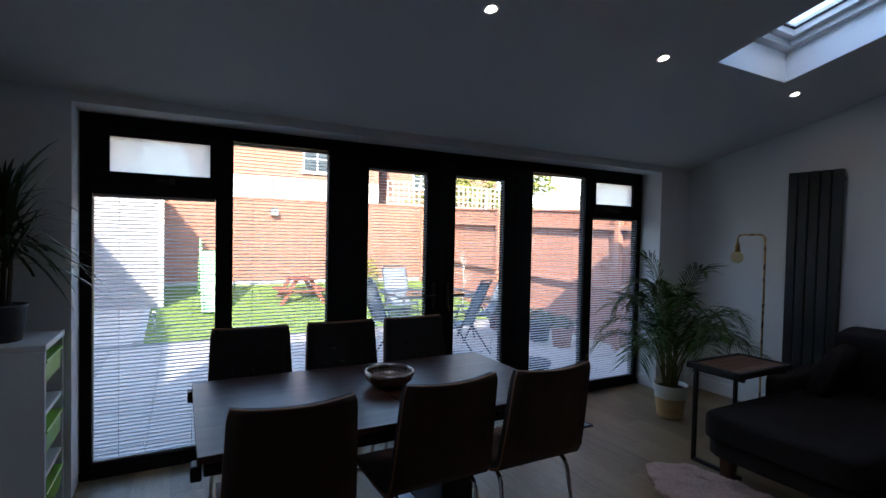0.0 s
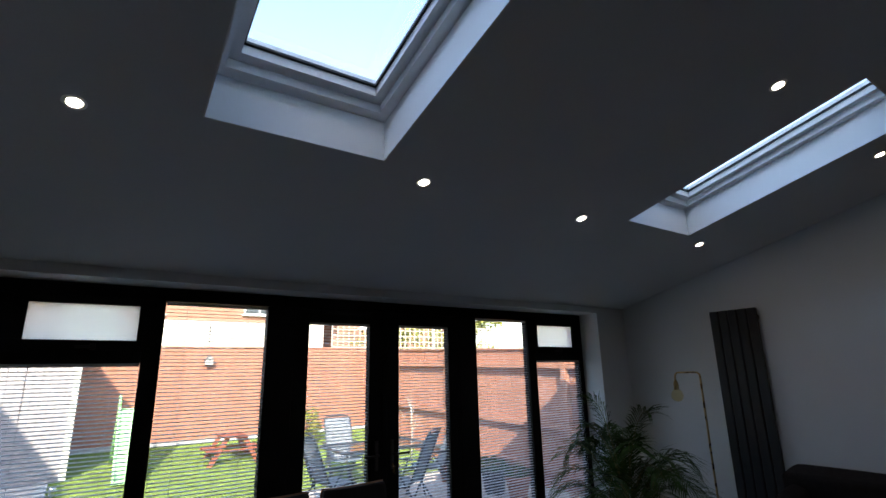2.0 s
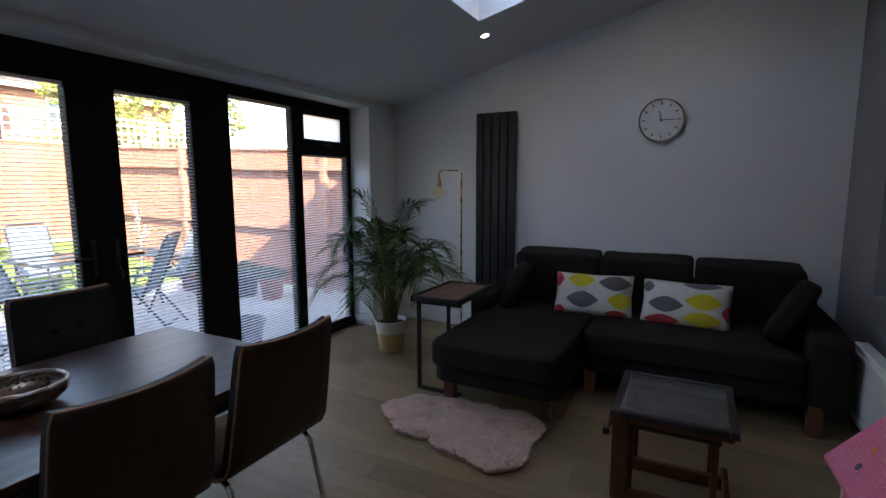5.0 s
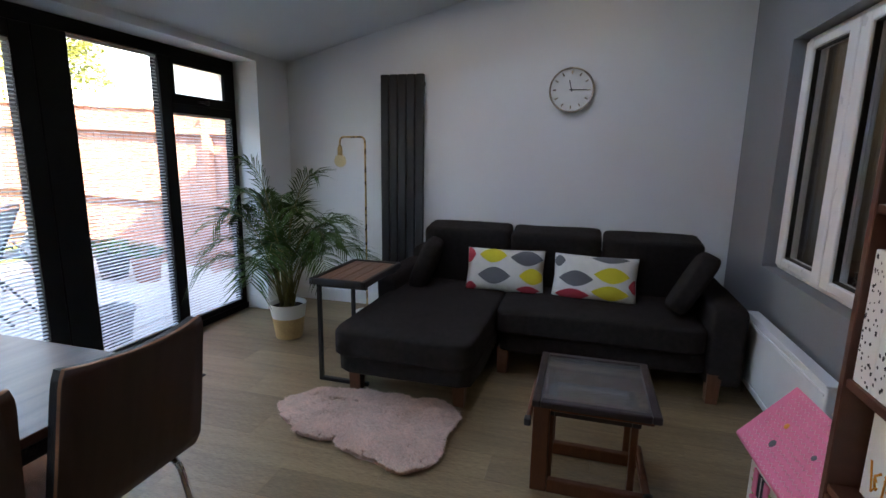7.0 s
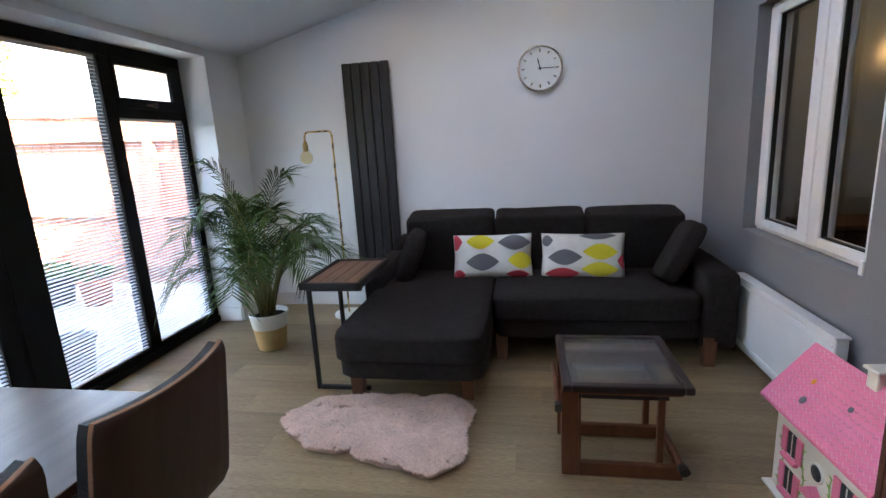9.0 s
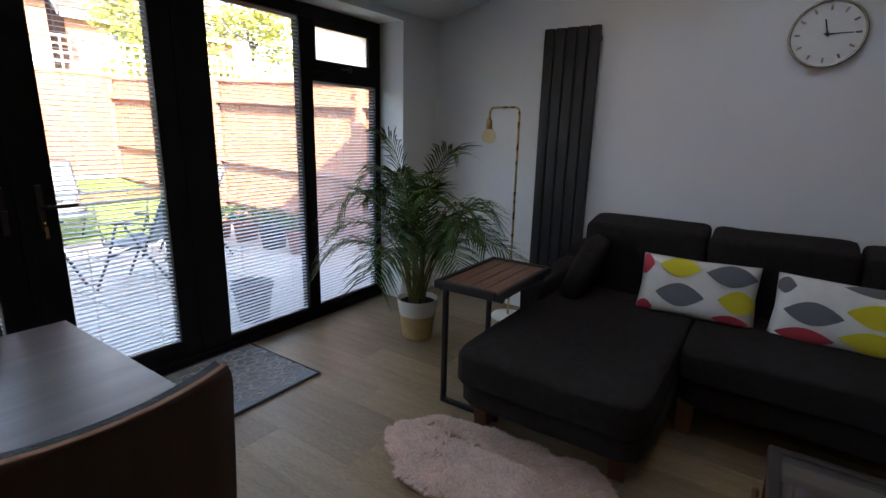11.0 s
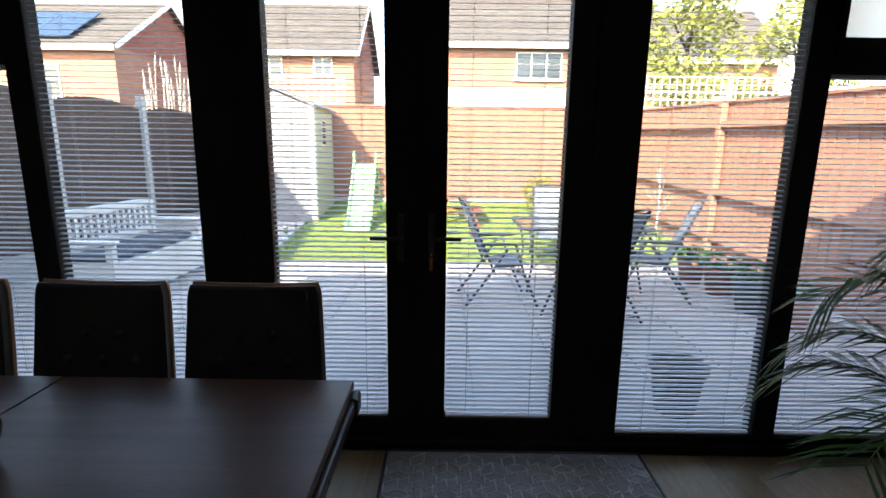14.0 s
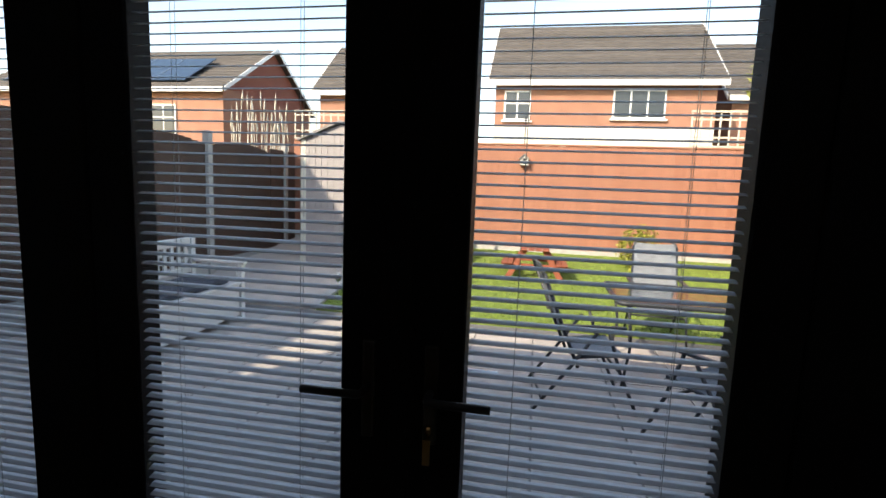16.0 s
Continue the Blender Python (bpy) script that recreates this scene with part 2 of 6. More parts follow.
SHED_TRIM = mat("cream_plastic_trim", (0.66, 0.65, 0.57), 0.55, var=0.04)
SHED_ROOF = mat("grey_plastic_roof", (0.23, 0.22, 0.22), 0.7, var=0.1)
SLIDE_GREEN = mat("pale_green_plastic", (0.42, 0.78, 0.36), 0.4, var=0.05)
PICNIC = mat("red_brown_picnic_wood", (0.30, 0.085, 0.045), 0.7, var=0.2, stretch=(1, 6, 6))
BENCH_WHITE = mat("white_painted_bench", (0.68, 0.68, 0.66), 0.6, var=0.06)
CUSHION_NAVY = mat("slate_cushion", (0.05, 0.058, 0.075), 0.95, var=0.15, fine=300, bump=0.1)
GARDEN_FRAME = mat("dark_grey_tube", (0.045, 0.05, 0.058), 0.4, 0.3, var=0.1)
SLING = mat("grey_sling_mesh", (0.27, 0.295, 0.32), 0.75, var=0.1, fine=400, bump=0.1)
TERRACOTTA = mat("terracotta", (0.33, 0.115, 0.06), 0.8, var=0.15, bump=0.08)
BRICK = mat("orange_house_brick", (0.36, 0.175, 0.12), 0.85, var=0.15, scale=2, fine=40, bump=0.1, island=0.15)
BRICK_RED = mat("red_house_brick", (0.24, 0.075, 0.05), 0.85, var=0.18, scale=2, fine=40, bump=0.1)
# paler than needed, so the unseen house reflects light into the roof shafts
HOUSE_BOUNCE = mat("light_bouncing_house_render", (0.76, 0.75, 0.73), 0.85, var=0.04)
# ceiling white raised to put the shafts' sky light into the colour
SHAFT_SKYLIT = mat("skylit_shaft_white", (0.86, 0.865, 0.87), 0.6, var=0.02, scale=2, bump=0.02)
RENDER = mat("pale_render", (0.70, 0.66, 0.58), 0.85, var=0.06)
ROOF = mat("brown_grey_roof_tile", (0.095, 0.085, 0.080), 0.85, var=0.2, scale=3, bump=0.1, island=0.15)
SOLAR = mat("solar_panel", (0.022, 0.045, 0.085), 0.2, var=0.1)
FAR_GLASS = mat("dark_window_pane", (0.045, 0.055, 0.065), 0.12, var=0.2)
BARK = mat("bark", (0.10, 0.075, 0.055), 0.9, var=0.25, bump=0.2)
TREE_LEAF = mat("spring_foliage", (0.25, 0.25, 0.055), 0.7, var=0.3, scale=1.5, island=0.4, hue=(0.14, 0.16, 0.03))
BUSH_LEAF = mat("golden_shrub_foliage", (0.26, 0.27, 0.04), 0.7, var=0.3, island=0.35)


# ---- mesh helpers ----
def B():
    return bmesh.new()


def box(bm, x0, x1, y0, y1, z0, z1, bev=0.0, seg=2, m=None):
    vs = [bm.verts.new(v) for v in ((x0, y0, z0), (x1, y0, z0), (x1, y1, z0), (x0, y1, z0), (x0, y0, z1), (x1, y0, z1), (x1, y1, z1), (x0, y1, z1))]
    fs = [bm.faces.new([vs[i] for i in f]) for f in ((3, 2, 1, 0), (4, 5, 6, 7), (0, 1, 5, 4), (1, 2, 6, 5), (2, 3, 7, 6), (3, 0, 4, 7))]
    if bev:
        es = list({e for f in fs for e in f.edges})
        r = bmesh.ops.bevel(bm, geom=es, offset=bev, segments=seg, profile=0.5, affect="EDGES")
        vs = list({v for f in r["faces"] for v in f.verts} | {v for v in vs if v.is_valid})
    if m is not None:
        bmesh.ops.transform(bm, matrix=m, verts=[v for v in vs if v.is_valid])
    return bm


def boxb(*a, **k):
    return box(B(), *a, **k)


def tube(bm, pts, r, n=8, cap=True):
    """A round bar along points; r may be one radius or one for each point."""
    pts = [Vector(p) for p in pts]
    rs = r if isinstance(r, (list, tuple)) else [r] * len(pts)
    rings, prev = [], None
    for i, p in enumerate(pts):
        d = (pts[min(i + 1, len(pts) - 1)] - pts[max(i - 1, 0)]).normalized()
        if prev is None:
            up = Vector((0, 0, 1)) if abs(d.z) < 0.9 else Vector((1, 0, 0))
            u = d.cross(up).normalized()
        else:
            u = (prev - d * prev.dot(d)).normalized()
        prev = u
        w = d.cross(u)
        rings.append([bm.verts.new(p + rs[i] * (u * math.cos(a) + w * math.sin(a))) for a in [2 * math.pi * k / n for k in range(n)]])
    for a, b in zip(rings, rings[1:]):
        for k in range(n):
            f = bm.faces.new((a[k], a[(k + 1) % n], b[(k + 1) % n], b[k]))
            f.smooth = True
    if cap:
        bm.faces.new(rings[0][::-1])
        bm.faces.new(rings[-1])
    return bm


def rounded(pts, r=0.03, n=4):
    """The path through pts with its inner corners rounded."""
    pts = [Vector(p) for p in pts]
    out = [pts[0]]
    for a, b, c in zip(pts, pts[1:], pts[2:]):
        p, q = b + (a - b).normalized() * r, b + (c - b).normalized() * r
        out += [(p * (1 - t) ** 2 + b * 2 * t * (1 - t) + q * t * t) for t in [k / n for k in range(n + 1)]]
    return out + [pts[-1]]


def lathe(bm, prof, n=24, at=(0, 0, 0), smooth=True):
    rings = []
    for r, z in prof:
        rings.append([bm.verts.new((at[0] + r * math.cos(2 * math.pi * k / n), at[1] + r * math.sin(2 * math.pi * k / n), at[2] + z)) for k in range(n)] if r > 1e-6 else [bm.verts.new((at[0], at[1], at[2] + z))])
    for a, b in zip(rings, rings[1:]):
        for k in range(n):
            q = [a[k % len(a)], a[(k + 1) % len(a)], b[(k + 1) % len(b)], b[k % len(b)]]
            q = list(dict.fromkeys(q))
            if len(q) > 2:
                bm.faces.new(q).smooth = smooth
    return bm


def prism(bm, poly, axis, a, b):
    """A polygon in the plane across axis ('x': (y, z), 'y': (x, z), 'z': (x, y)), drawn out from a to b."""
    def at(p, w):
        return {"x": (w, p[0], p[1]), "y": (p[0], w, p[1]), "z": (p[0], p[1], w)}[axis]
    lo, hi = [bm.verts.new(at(p, a)) for p in poly], [bm.verts.new(at(p, b)) for p in poly]
    n = len(poly)
    bm.faces.new(lo[::-1])
    bm.faces.new(hi)
    for k in range(n):
        bm.faces.new((lo[k], lo[(k + 1) % n], hi[(k + 1) % n], hi[k]))
    bmesh.ops.recalc_face_normals(bm, faces=bm.faces[:])
    return bm


def cushion(bm, sx, sy, sz, m=None, p=5.0, n=10, seed=0, lump=0.006):
    """A padded block about the origin: rounded edges, slightly bulging faces, uneven."""
    def grid(u, v, w, fu):
        vs = []
        for i in range(n + 1):
            row = []
            for j in range(n + 1):
                c = fu(2 * i / n - 1, 2 * j / n - 1)
                row.append(c)
            vs.append(row)
        return vs
    faces = (lambda a, b: (a, b, 1), lambda a, b: (b, a, -1), lambda a, b: (1, a, b), lambda a, b: (-1, b, a), lambda a, b: (b, 1, a), lambda a, b: (a, -1, b))
    made = []
    for fu in faces:
        g = grid(0, 0, 0, fu)
        vv = []
        for row in g:
            r = []
            for c in row:
                v = Vector(c)
                k = sum(abs(t) ** p for t in v) ** (1 / p)
                v = v / k
                q = Vector((v.x * sx / 2, v.y * sy / 2, v.z * sz / 2))
                q += v.normalized() * lump * noise.noise(q * 7 + Vector((seed * 3.1, seed, 0)))
                r.append(bm.verts.new(q))
            vv.append(r)
        made += [x for r in vv for x in r]
        for i in range(n):
            for j in range(n):
                bm.faces.new((vv[i][j], vv[i + 1][j], vv[i + 1][j + 1], vv[i][j + 1])).smooth = True
    if m is not None:
        bmesh.ops.transform(bm, matrix=m, verts=made)
    bmesh.ops.remove_doubles(bm, verts=made, dist=0.0004)
    return bm


def mesh_of(name, bm, material):
    me = bpy.data.meshes.new(name)
    bm.normal_update()
    bm.to_mesh(me)
    bm.free()
    me.materials.append(material)
    return me


def part(name, bm, material, parent, label="", m=None):
    ob = new(name, bm if isinstance(bm, bpy.types.Mesh) else mesh_of(name, bm, material))
    ob.parent = parent
    if m is not None:
        ob.matrix_local = m
    if label:
        tagged(ob, label)
    return ob


def thing(name, x, y, z, label, category, group="", rz=0.0, kind=""):
    ob = new(name)
    ob.matrix_world = pose(x, y, z, 0, 0, rz)
    ob.empty_display_size = 0.1
    return tagged(ob, label, category, group, kind)


def setting(name, bm, material, label, category):
    return tagged(new(name, mesh_of(name, bm, material)), label, category, kind="structure")


def words(text, size, material, name, parent, m, label=""):
    """Flat lettering from the built-in font, as a mesh."""
    cu = bpy.data.curves.new(name, "FONT")
    cu.body, cu.size, cu.extrude, cu.align_x, cu.align_y = text, size, 0.0006, "CENTER", "CENTER"
    tmp = bpy.data.objects.new("tmp", cu)
    scene.collection.objects.link(tmp)
    me = bpy.data.meshes.new_from_object(tmp.evaluated_get(bpy.context.evaluated_depsgraph_get()))
    bpy.data.objects.remove(tmp)
    me.materials.clear()
    me.materials.append(material)
    return part(name, me, material, parent, label, m)

# ---- the room ----
XW, XE, YS, YN = -0.95, 4.70, -0.56, 3.25      # inner faces of the walls
GY0, GY1, CX = 3.48, 3.56, 1.911               # glazed screen: inner and outer face, middle
OPX0, OPX1, OPZ = CX - 2.385, CX + 2.345, 2.17  # its opening
TH = 0.26


def ceil_z(y):
    return 2.23 + 0.25 * (YN - y)


# walls
w = B()
box(w, XW - 0.2, OPX0, YN, 3.575, -0.15, OPZ)
box(w, OPX1, XE + 0.2, YN, 3.575, -0.15, OPZ)
box(w, XW - 0.2, XE + 0.2, YN, 3.575, OPZ, 2.23 + 0.03)
setting("wall_north", w, WALL_WHITE, "white plastered wall round the wide glazed screen", "wall")
w = B()
prism(w, [(YS - 0.25, 0), (3.25, 0), (3.25, 2.23 + TH), (YS - 0.25, ceil_z(YS - 0.25) + TH)], "x", XE, XE + 0.25)
setting("wall_east", w, WALL_WHITE, "plain white plastered wall behind the sofa", "wall")
w = B()
prism(w, [(-3.4, 0), (3.25, 0), (3.25, 2.23 + TH), (-0.72, ceil_z(-0.72) + TH), (-3.4, ceil_z(-0.72) + TH)], "x", XW - 0.2, XW)
setting("wall_west", w, WALL_WHITE, "plain white plastered side wall", "wall")
WX0, WX1, WZ0, WZ1 = 2.78, 3.955, 0.768, 2.095     # window to the hall
w = B()
zt = ceil_z(YS) + 0.1
box(w, 1.0, WX0, YS - 0.22, YS, 0, zt)
box(w, WX1, XE, YS - 0.22, YS, 0, zt)
box(w, WX0, WX1, YS - 0.22, YS, 0, WZ0)
box(w, WX0, WX1, YS - 0.22, YS, WZ1, zt)
box(w, XW, 1.0, YS - 0.22, YS, 2.4, zt)
setting("wall_south", w, WALL_GREY, "mid-grey painted wall with a white window", "wall")
# unseen end of the room; grey is chosen to lessen fill on the chairs
w = B()
box(w, XW, 1.0, -3.4, -3.2, 0, 2.6)
box(w, 1.0, 1.2, -3.4, YS - 0.22, 0, 2.6)
setting("wall_kitchen", w, WALL_GREY, "unseen wall closing the room behind, grey to cut bounced light", "wall")
setting("ceiling_kitchen", boxb(XW, 1.0, -3.2, YS - 0.22, 2.4, 2.6), CEIL_WHITE, "flat white ceiling", "ceiling")
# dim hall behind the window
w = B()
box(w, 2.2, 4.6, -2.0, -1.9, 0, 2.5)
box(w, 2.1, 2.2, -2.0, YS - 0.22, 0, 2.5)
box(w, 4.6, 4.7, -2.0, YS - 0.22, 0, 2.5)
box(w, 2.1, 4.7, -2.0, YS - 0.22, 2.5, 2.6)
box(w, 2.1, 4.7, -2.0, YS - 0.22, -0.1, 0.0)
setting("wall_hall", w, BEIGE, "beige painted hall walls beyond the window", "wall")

# sloping ceiling with two roof window shafts
SKY = ((0.267, 1.056, 0.48, 1.85), (2.914, 3.668, 0.48, 1.852))
c = B()


def slope(bm, x0, x1, y0, y1, a, b):
    prism(bm, [(y0, ceil_z(y0) + a), (y1, ceil_z(y1) + a), (y1, ceil_z(y1) + b), (y0, ceil_z(y0) + b)], "x", x0, x1)


for x0, x1 in ((XW, SKY[0][0]), (SKY[0][1], SKY[1][0]), (SKY[1][1], XE)):
    slope(c, x0, x1, YS - 0.25, YN, 0, TH)
for sx0, sx1, sy0, sy1 in SKY:
    slope(c, sx0, sx1, YS - 0.25, sy0, 0, TH)
    slope(c, sx0, sx1, sy1, YN, 0, TH)
setting("ceiling", c, CEIL_WHITE, "sloping white plastered ceiling with downlights", "ceiling")
r = B()
slope(r, XW - 0.2, XE + 0.25, YN, 3.78, TH - 0.09, TH - 0.01)
box(r, XW - 0.2, XE + 0.25, 3.78, 3.83, 2.16, 2.33)
setting("roof_eave", r, FRAME_BLACK, "dark eave board over the glazed screen", "roof")
# the house behind: unseen block, shades the patio and bounces light into shafts
h = B()
box(h, -3.7, 3.0, -8.0, -0.75, 3.55, 5.4)
box(h, -3.7, -1.2, -8.0, -0.75, -0.14, 3.55)
prism(h, [(-8.2, 5.4), (-0.6, 5.4), (-4.4, 7.2)], "x", -3.85, 3.2)
setting("house_wall", h, HOUSE_BOUNCE, "unseen house block behind, sized to shade the patio, pale to bounce light", "house")

# roof windows
for n, (x0, x1, y0, y1) in enumerate(SKY):
    t = tagged(new(f"window_{n + 2}"), "white-framed roof window set in a plastered shaft in the sloping ceiling", "roof window", kind="structure")
    fr = 0.055
    # thin linings added over the plaster, whitened to brighten the shafts
    for a, b, cc, d in ((x0, x0 + 0.006, y0, y1), (x1 - 0.006, x1, y0, y1), (x0 + 0.006, x1 - 0.006, y0, y0 + 0.006), (x0 + 0.006, x1 - 0.006, y1 - 0.006, y1)):
        bb = B()
        slope(bb, a, b, cc, d, 0.0, TH - 0.062)
        part("shaft_lining", bb, SHAFT_SKYLIT, t, "added shaft lining, whiter than the ceiling to stand in for sky light")
    for nm, a, b, cc, d, lo, hi in (("frame_rail", x0, x1, y1 - fr, y1, TH - 0.06, TH + 0.05), ("frame_rail", x0, x1, y0, y0 + fr, TH - 0.06, TH + 0.05),
                                    ("frame_stile", x0, x0 + fr, y0 + fr, y1 - fr, TH - 0.06, TH + 0.05), ("frame_stile", x1 - fr, x1, y0 + fr, y1 - fr, TH - 0.06, TH + 0.05)):
        bb = B()
        slope(bb, a, b, cc, d, lo, hi)
        part(nm, bb, PVC, t)
    f2 = fr + 0.045
    for a, b, cc, d in ((x0 + fr, x1 - fr, y1 - f2, y1 - fr), (x0 + fr, x1 - fr, y0 + fr, y0 + f2), (x0 + fr, x0 + f2, y0 + f2, y1 - f2), (x1 - f2, x1 - fr, y0 + f2, y1 - f2)):
        bb = B()
        slope(bb, a, b, cc, d, TH - 0.02, TH + 0.06)
        part("sash_rail", bb, PVC, t)
    for a, b, cc, d in ((x0 + f2, x1 - f2, y1 - f2 - 0.012, y1 - f2), (x0 + f2, x1 - f2, y0 + f2, y0 + f2 + 0.012), (x0 + f2, x0 + f2 + 0.012, y0 + f2, y1 - f2), (x1 - f2 - 0.012, x1 - f2, y0 + f2, y1 - f2)):
        bb = B()
        slope(bb, a, b, cc, d, TH + 0.02, TH + 0.03)
        part("gasket", bb, BLACK, t, "black rubber glazing gasket")
    bb = B()
    slope(bb, x0 + f2, x1 - f2, y0 + f2, y1 - f2, TH + 0.035, TH + 0.04)
    part("pane", bb, SKYGLASS, t).visible_shadow = False

# ---- glazed screen ----
scr = tagged(new("window_1"), "anthracite aluminium glazed screen with french doors and integral white blinds", "glazed door", kind="structure")
DZ0, DZ1, FZ0, FZ1 = 0.155, 1.99, 0.085, 2.081


def member(parent, x0, x1, z0, z1, y0=GY0, y1=GY1, name="frame_member"):
    return part(name, boxb(x0, x1, y0, y1, z0, z1, 0.004, 1), FRAME_BLACK, parent)


member(scr, OPX0, OPX1, FZ1 + 0.004, OPZ - 0.002)
member(scr, OPX0, OPX1, 0.002, 0.05, GY0 - 0.02, GY1 + 0.06, "threshold")
for s in (-1, 1):
    def sx(a, b):
        return (CX + s * a, CX + s * b) if s > 0 else (CX + s * b, CX + s * a)
    member(scr, *sx(0.730, 0.925), 0.05, FZ1 + 0.004)
    member(scr, *sx(1.562, 1.664), 0.05, FZ1 + 0.004)
    ex = 2.325 if s < 0 else 2.29               # outer edge of the side light
    member(scr, *sx(ex, 2.385 if s < 0 else 2.345), 0.05, FZ1 + 0.004)
    member(scr, *sx(0.925, 1.562), 0.05, FZ0)
    member(scr, *sx(1.664, ex), 0.05, FZ0)
    member(scr, *sx(1.664, ex), 1.698, 1.765)
    # opening fanlight
    fan = part("fanlight", boxb(*sx(1.66, ex + 0.002), GY0 - 0.012, GY1 - 0.01, 1.762, 1.832, 0.004, 1), FRAME_BLACK, scr, "anthracite top-hung fanlight with frosted pane")
    part("sash_rail", boxb(*sx(1.66, ex + 0.002), GY0 - 0.012, GY1 - 0.01, 2.043, FZ1 + 0.008, 0.004, 1), FRAME_BLACK, fan)
    part("sash_stile", boxb(*sx(1.66, 1.70 if s < 0 else 1.685), GY0 - 0.012, GY1 - 0.01, 1.832, 2.043), FRAME_BLACK, fan)
    part("sash_stile", boxb(*sx(ex - 0.085, ex + 0.002), GY0 - 0.012, GY1 - 0.01, 1.832, 2.043), FRAME_BLACK, fan)
    part("frosted_pane", boxb(*sx(1.685, ex - 0.085), 3.494, 3.498, 1.832, 2.043), FROST, fan).visible_shadow = False
    hb = boxb(CX + s * 1.95 - 0.05, CX + s * 1.95 + 0.05, GY0 - 0.032, GY0 - 0.012, 1.785, 1.80, 0.004)
    box(hb, CX + s * 1.95 + 0.02, CX + s * 1.95 + 0.05, GY0 - 0.04, GY0 - 0.012, 1.775, 1.81, 0.004)
    part("catch", hb, BLACK, fan, "black window catch")
    # door leaf
    leaf = part("door_leaf", boxb(*sx(0.003, 0.130), GY0 + 0.006, GY1, 0.051, 2.084, 0.004, 1), FRAME_BLACK, scr, "anthracite glazed door leaf")
    part("stile", boxb(*sx(0.622, 0.731), GY0 + 0.006, GY1, 0.051, 2.084, 0.004, 1), FRAME_BLACK, leaf)
    part("bottom_rail", boxb(*sx(0.130, 0.622), GY0 + 0.006, GY1, 0.055, DZ0, 0.004, 1), FRAME_BLACK, leaf)
    part("top_rail", boxb(*sx(0.130, 0.622), GY0 + 0.006, GY1, DZ1, 2.084, 0.004, 1), FRAME_BLACK, leaf)
    hx = CX + s * 0.066
    part("handle_plate", boxb(hx - 0.014, hx + 0.014, GY0 - 0.006, GY0 + 0.006, 0.90, 1.11, 0.005), HANDLE, leaf, "slim dark bronze handle plate")
    part("lever", tube(B(), rounded([(hx, GY0 - 0.002, 1.012), (hx, GY0 - 0.05, 1.012), (hx + s * 0.125, GY0 - 0.052, 1.012)], 0.015), 0.0085, 10), BLACK, leaf, "dark lever handle")
    part("outer_lever", tube(B(), rounded([(hx, GY1, 1.012), (hx, GY1 + 0.05, 1.012), (hx + s * 0.125, GY1 + 0.052, 1.012)], 0.015), 0.0085, 10), STEEL, leaf)
part("cover_strip", boxb(CX - 0.022, CX + 0.022, GY0 - 0.001, GY0 + 0.0055, 0.052, 2.08, 0.002, 1), FRAME_BLACK, scr)
key = lathe(B(), [(0, 0), (0.006, 0), (0.006, 0.02), (0, 0.02)], 8, (CX + 0.066, GY0 - 0.012, 0.925))
box(key, CX + 0.058, CX + 0.074, GY0 - 0.03, GY0 - 0.026, 0.87, 0.925, 0.001)
box(key, CX + 0.064, CX + 0.068, GY0 - 0.028, GY0 - 0.006, 0.915, 0.921)
tagged(new("key", mesh_of("key", key, BRASS)), "small brass key in the lock of the glazed door", "key")

# panes with integral blinds
PANES = [(a, b, z0, z1) for s in (-1, 1) for a, b, z0, z1 in (
    (*sorted((CX + s * 0.130, CX + s * 0.622)), DZ0, DZ1), (*sorted((CX + s * 0.925, CX + s * 1.562)), FZ0, FZ1), (*sorted((CX + s * 1.664, CX + s * (2.325 if s < 0 else 2.29))), FZ0, 1.698))]
PITCH = 0.0225
slat_meshes = {}
for a, b, z0, z1 in PANES:
    part("pane", boxb(a, b, 3.490, 3.494, z0, z1), GLASS, scr).visible_shadow = False
    bl = part("blind", boxb(a + 0.004, b - 0.004, 3.497, 3.517, z1 - 0.020, z1 - 0.001), SLAT_WHITE, scr, "white venetian blind sealed behind the glass")
    wd = round(b - a, 3)
    if wd not in slat_meshes:
        sm = B()
        half = wd / 2 - 0.006
        ps = [(-0.0095, -0.0030), (0.0, 0.0010), (0.0095, 0.0014)]
        lo = [[sm.verts.new((x, y, z - 0.0005)) for y, z in ps] for x in (-half, half)]
        hi = [[sm.verts.new((x, y, z + 0.0005)) for y, z in ps] for x in (-half, half)]
        for k in (0, 1):
            sm.faces.new((hi[0][k], hi[1][k], hi[1][k + 1], hi[0][k + 1]))
            sm.faces.new((lo[0][k + 1], lo[1][k + 1], lo[1][k], lo[0][k]))
        for k in (0, 2):
            sm.faces.new((lo[0][k], lo[1][k], hi[1][k], hi[0][k]))
        bmesh.ops.recalc_face_normals(sm, faces=sm.faces[:])
        slat_meshes[wd] = mesh_of("slat", sm, SLAT_WHITE)
    z = z0 + 0.018
    while z < z1 - 0.025:
        part("slat", slat_meshes[wd], SLAT_WHITE, bl, m=pose((a + b) / 2, 3.508, z, 0, random.uniform(-0.12, 0.12), 0))
        z += PITCH
    cords = B()
    for fx in (0.2, 0.8):
        for dy in (-0.007, 0.007):
            tube(cords, [(a + (b - a) * fx, 3.507 + dy, z0 + 0.005), (a + (b - a) * fx, 3.507 + dy, z1 - 0.01)], 0.0007, 4)
    part("ladder_cord", cords, CORD, bl)
    part("bottom_bar", boxb(a + 0.005, b - 0.005, 3.499, 3.515, z0 + 0.002, z0 + 0.010, 0.002, 1), SLAT_WHITE, bl)

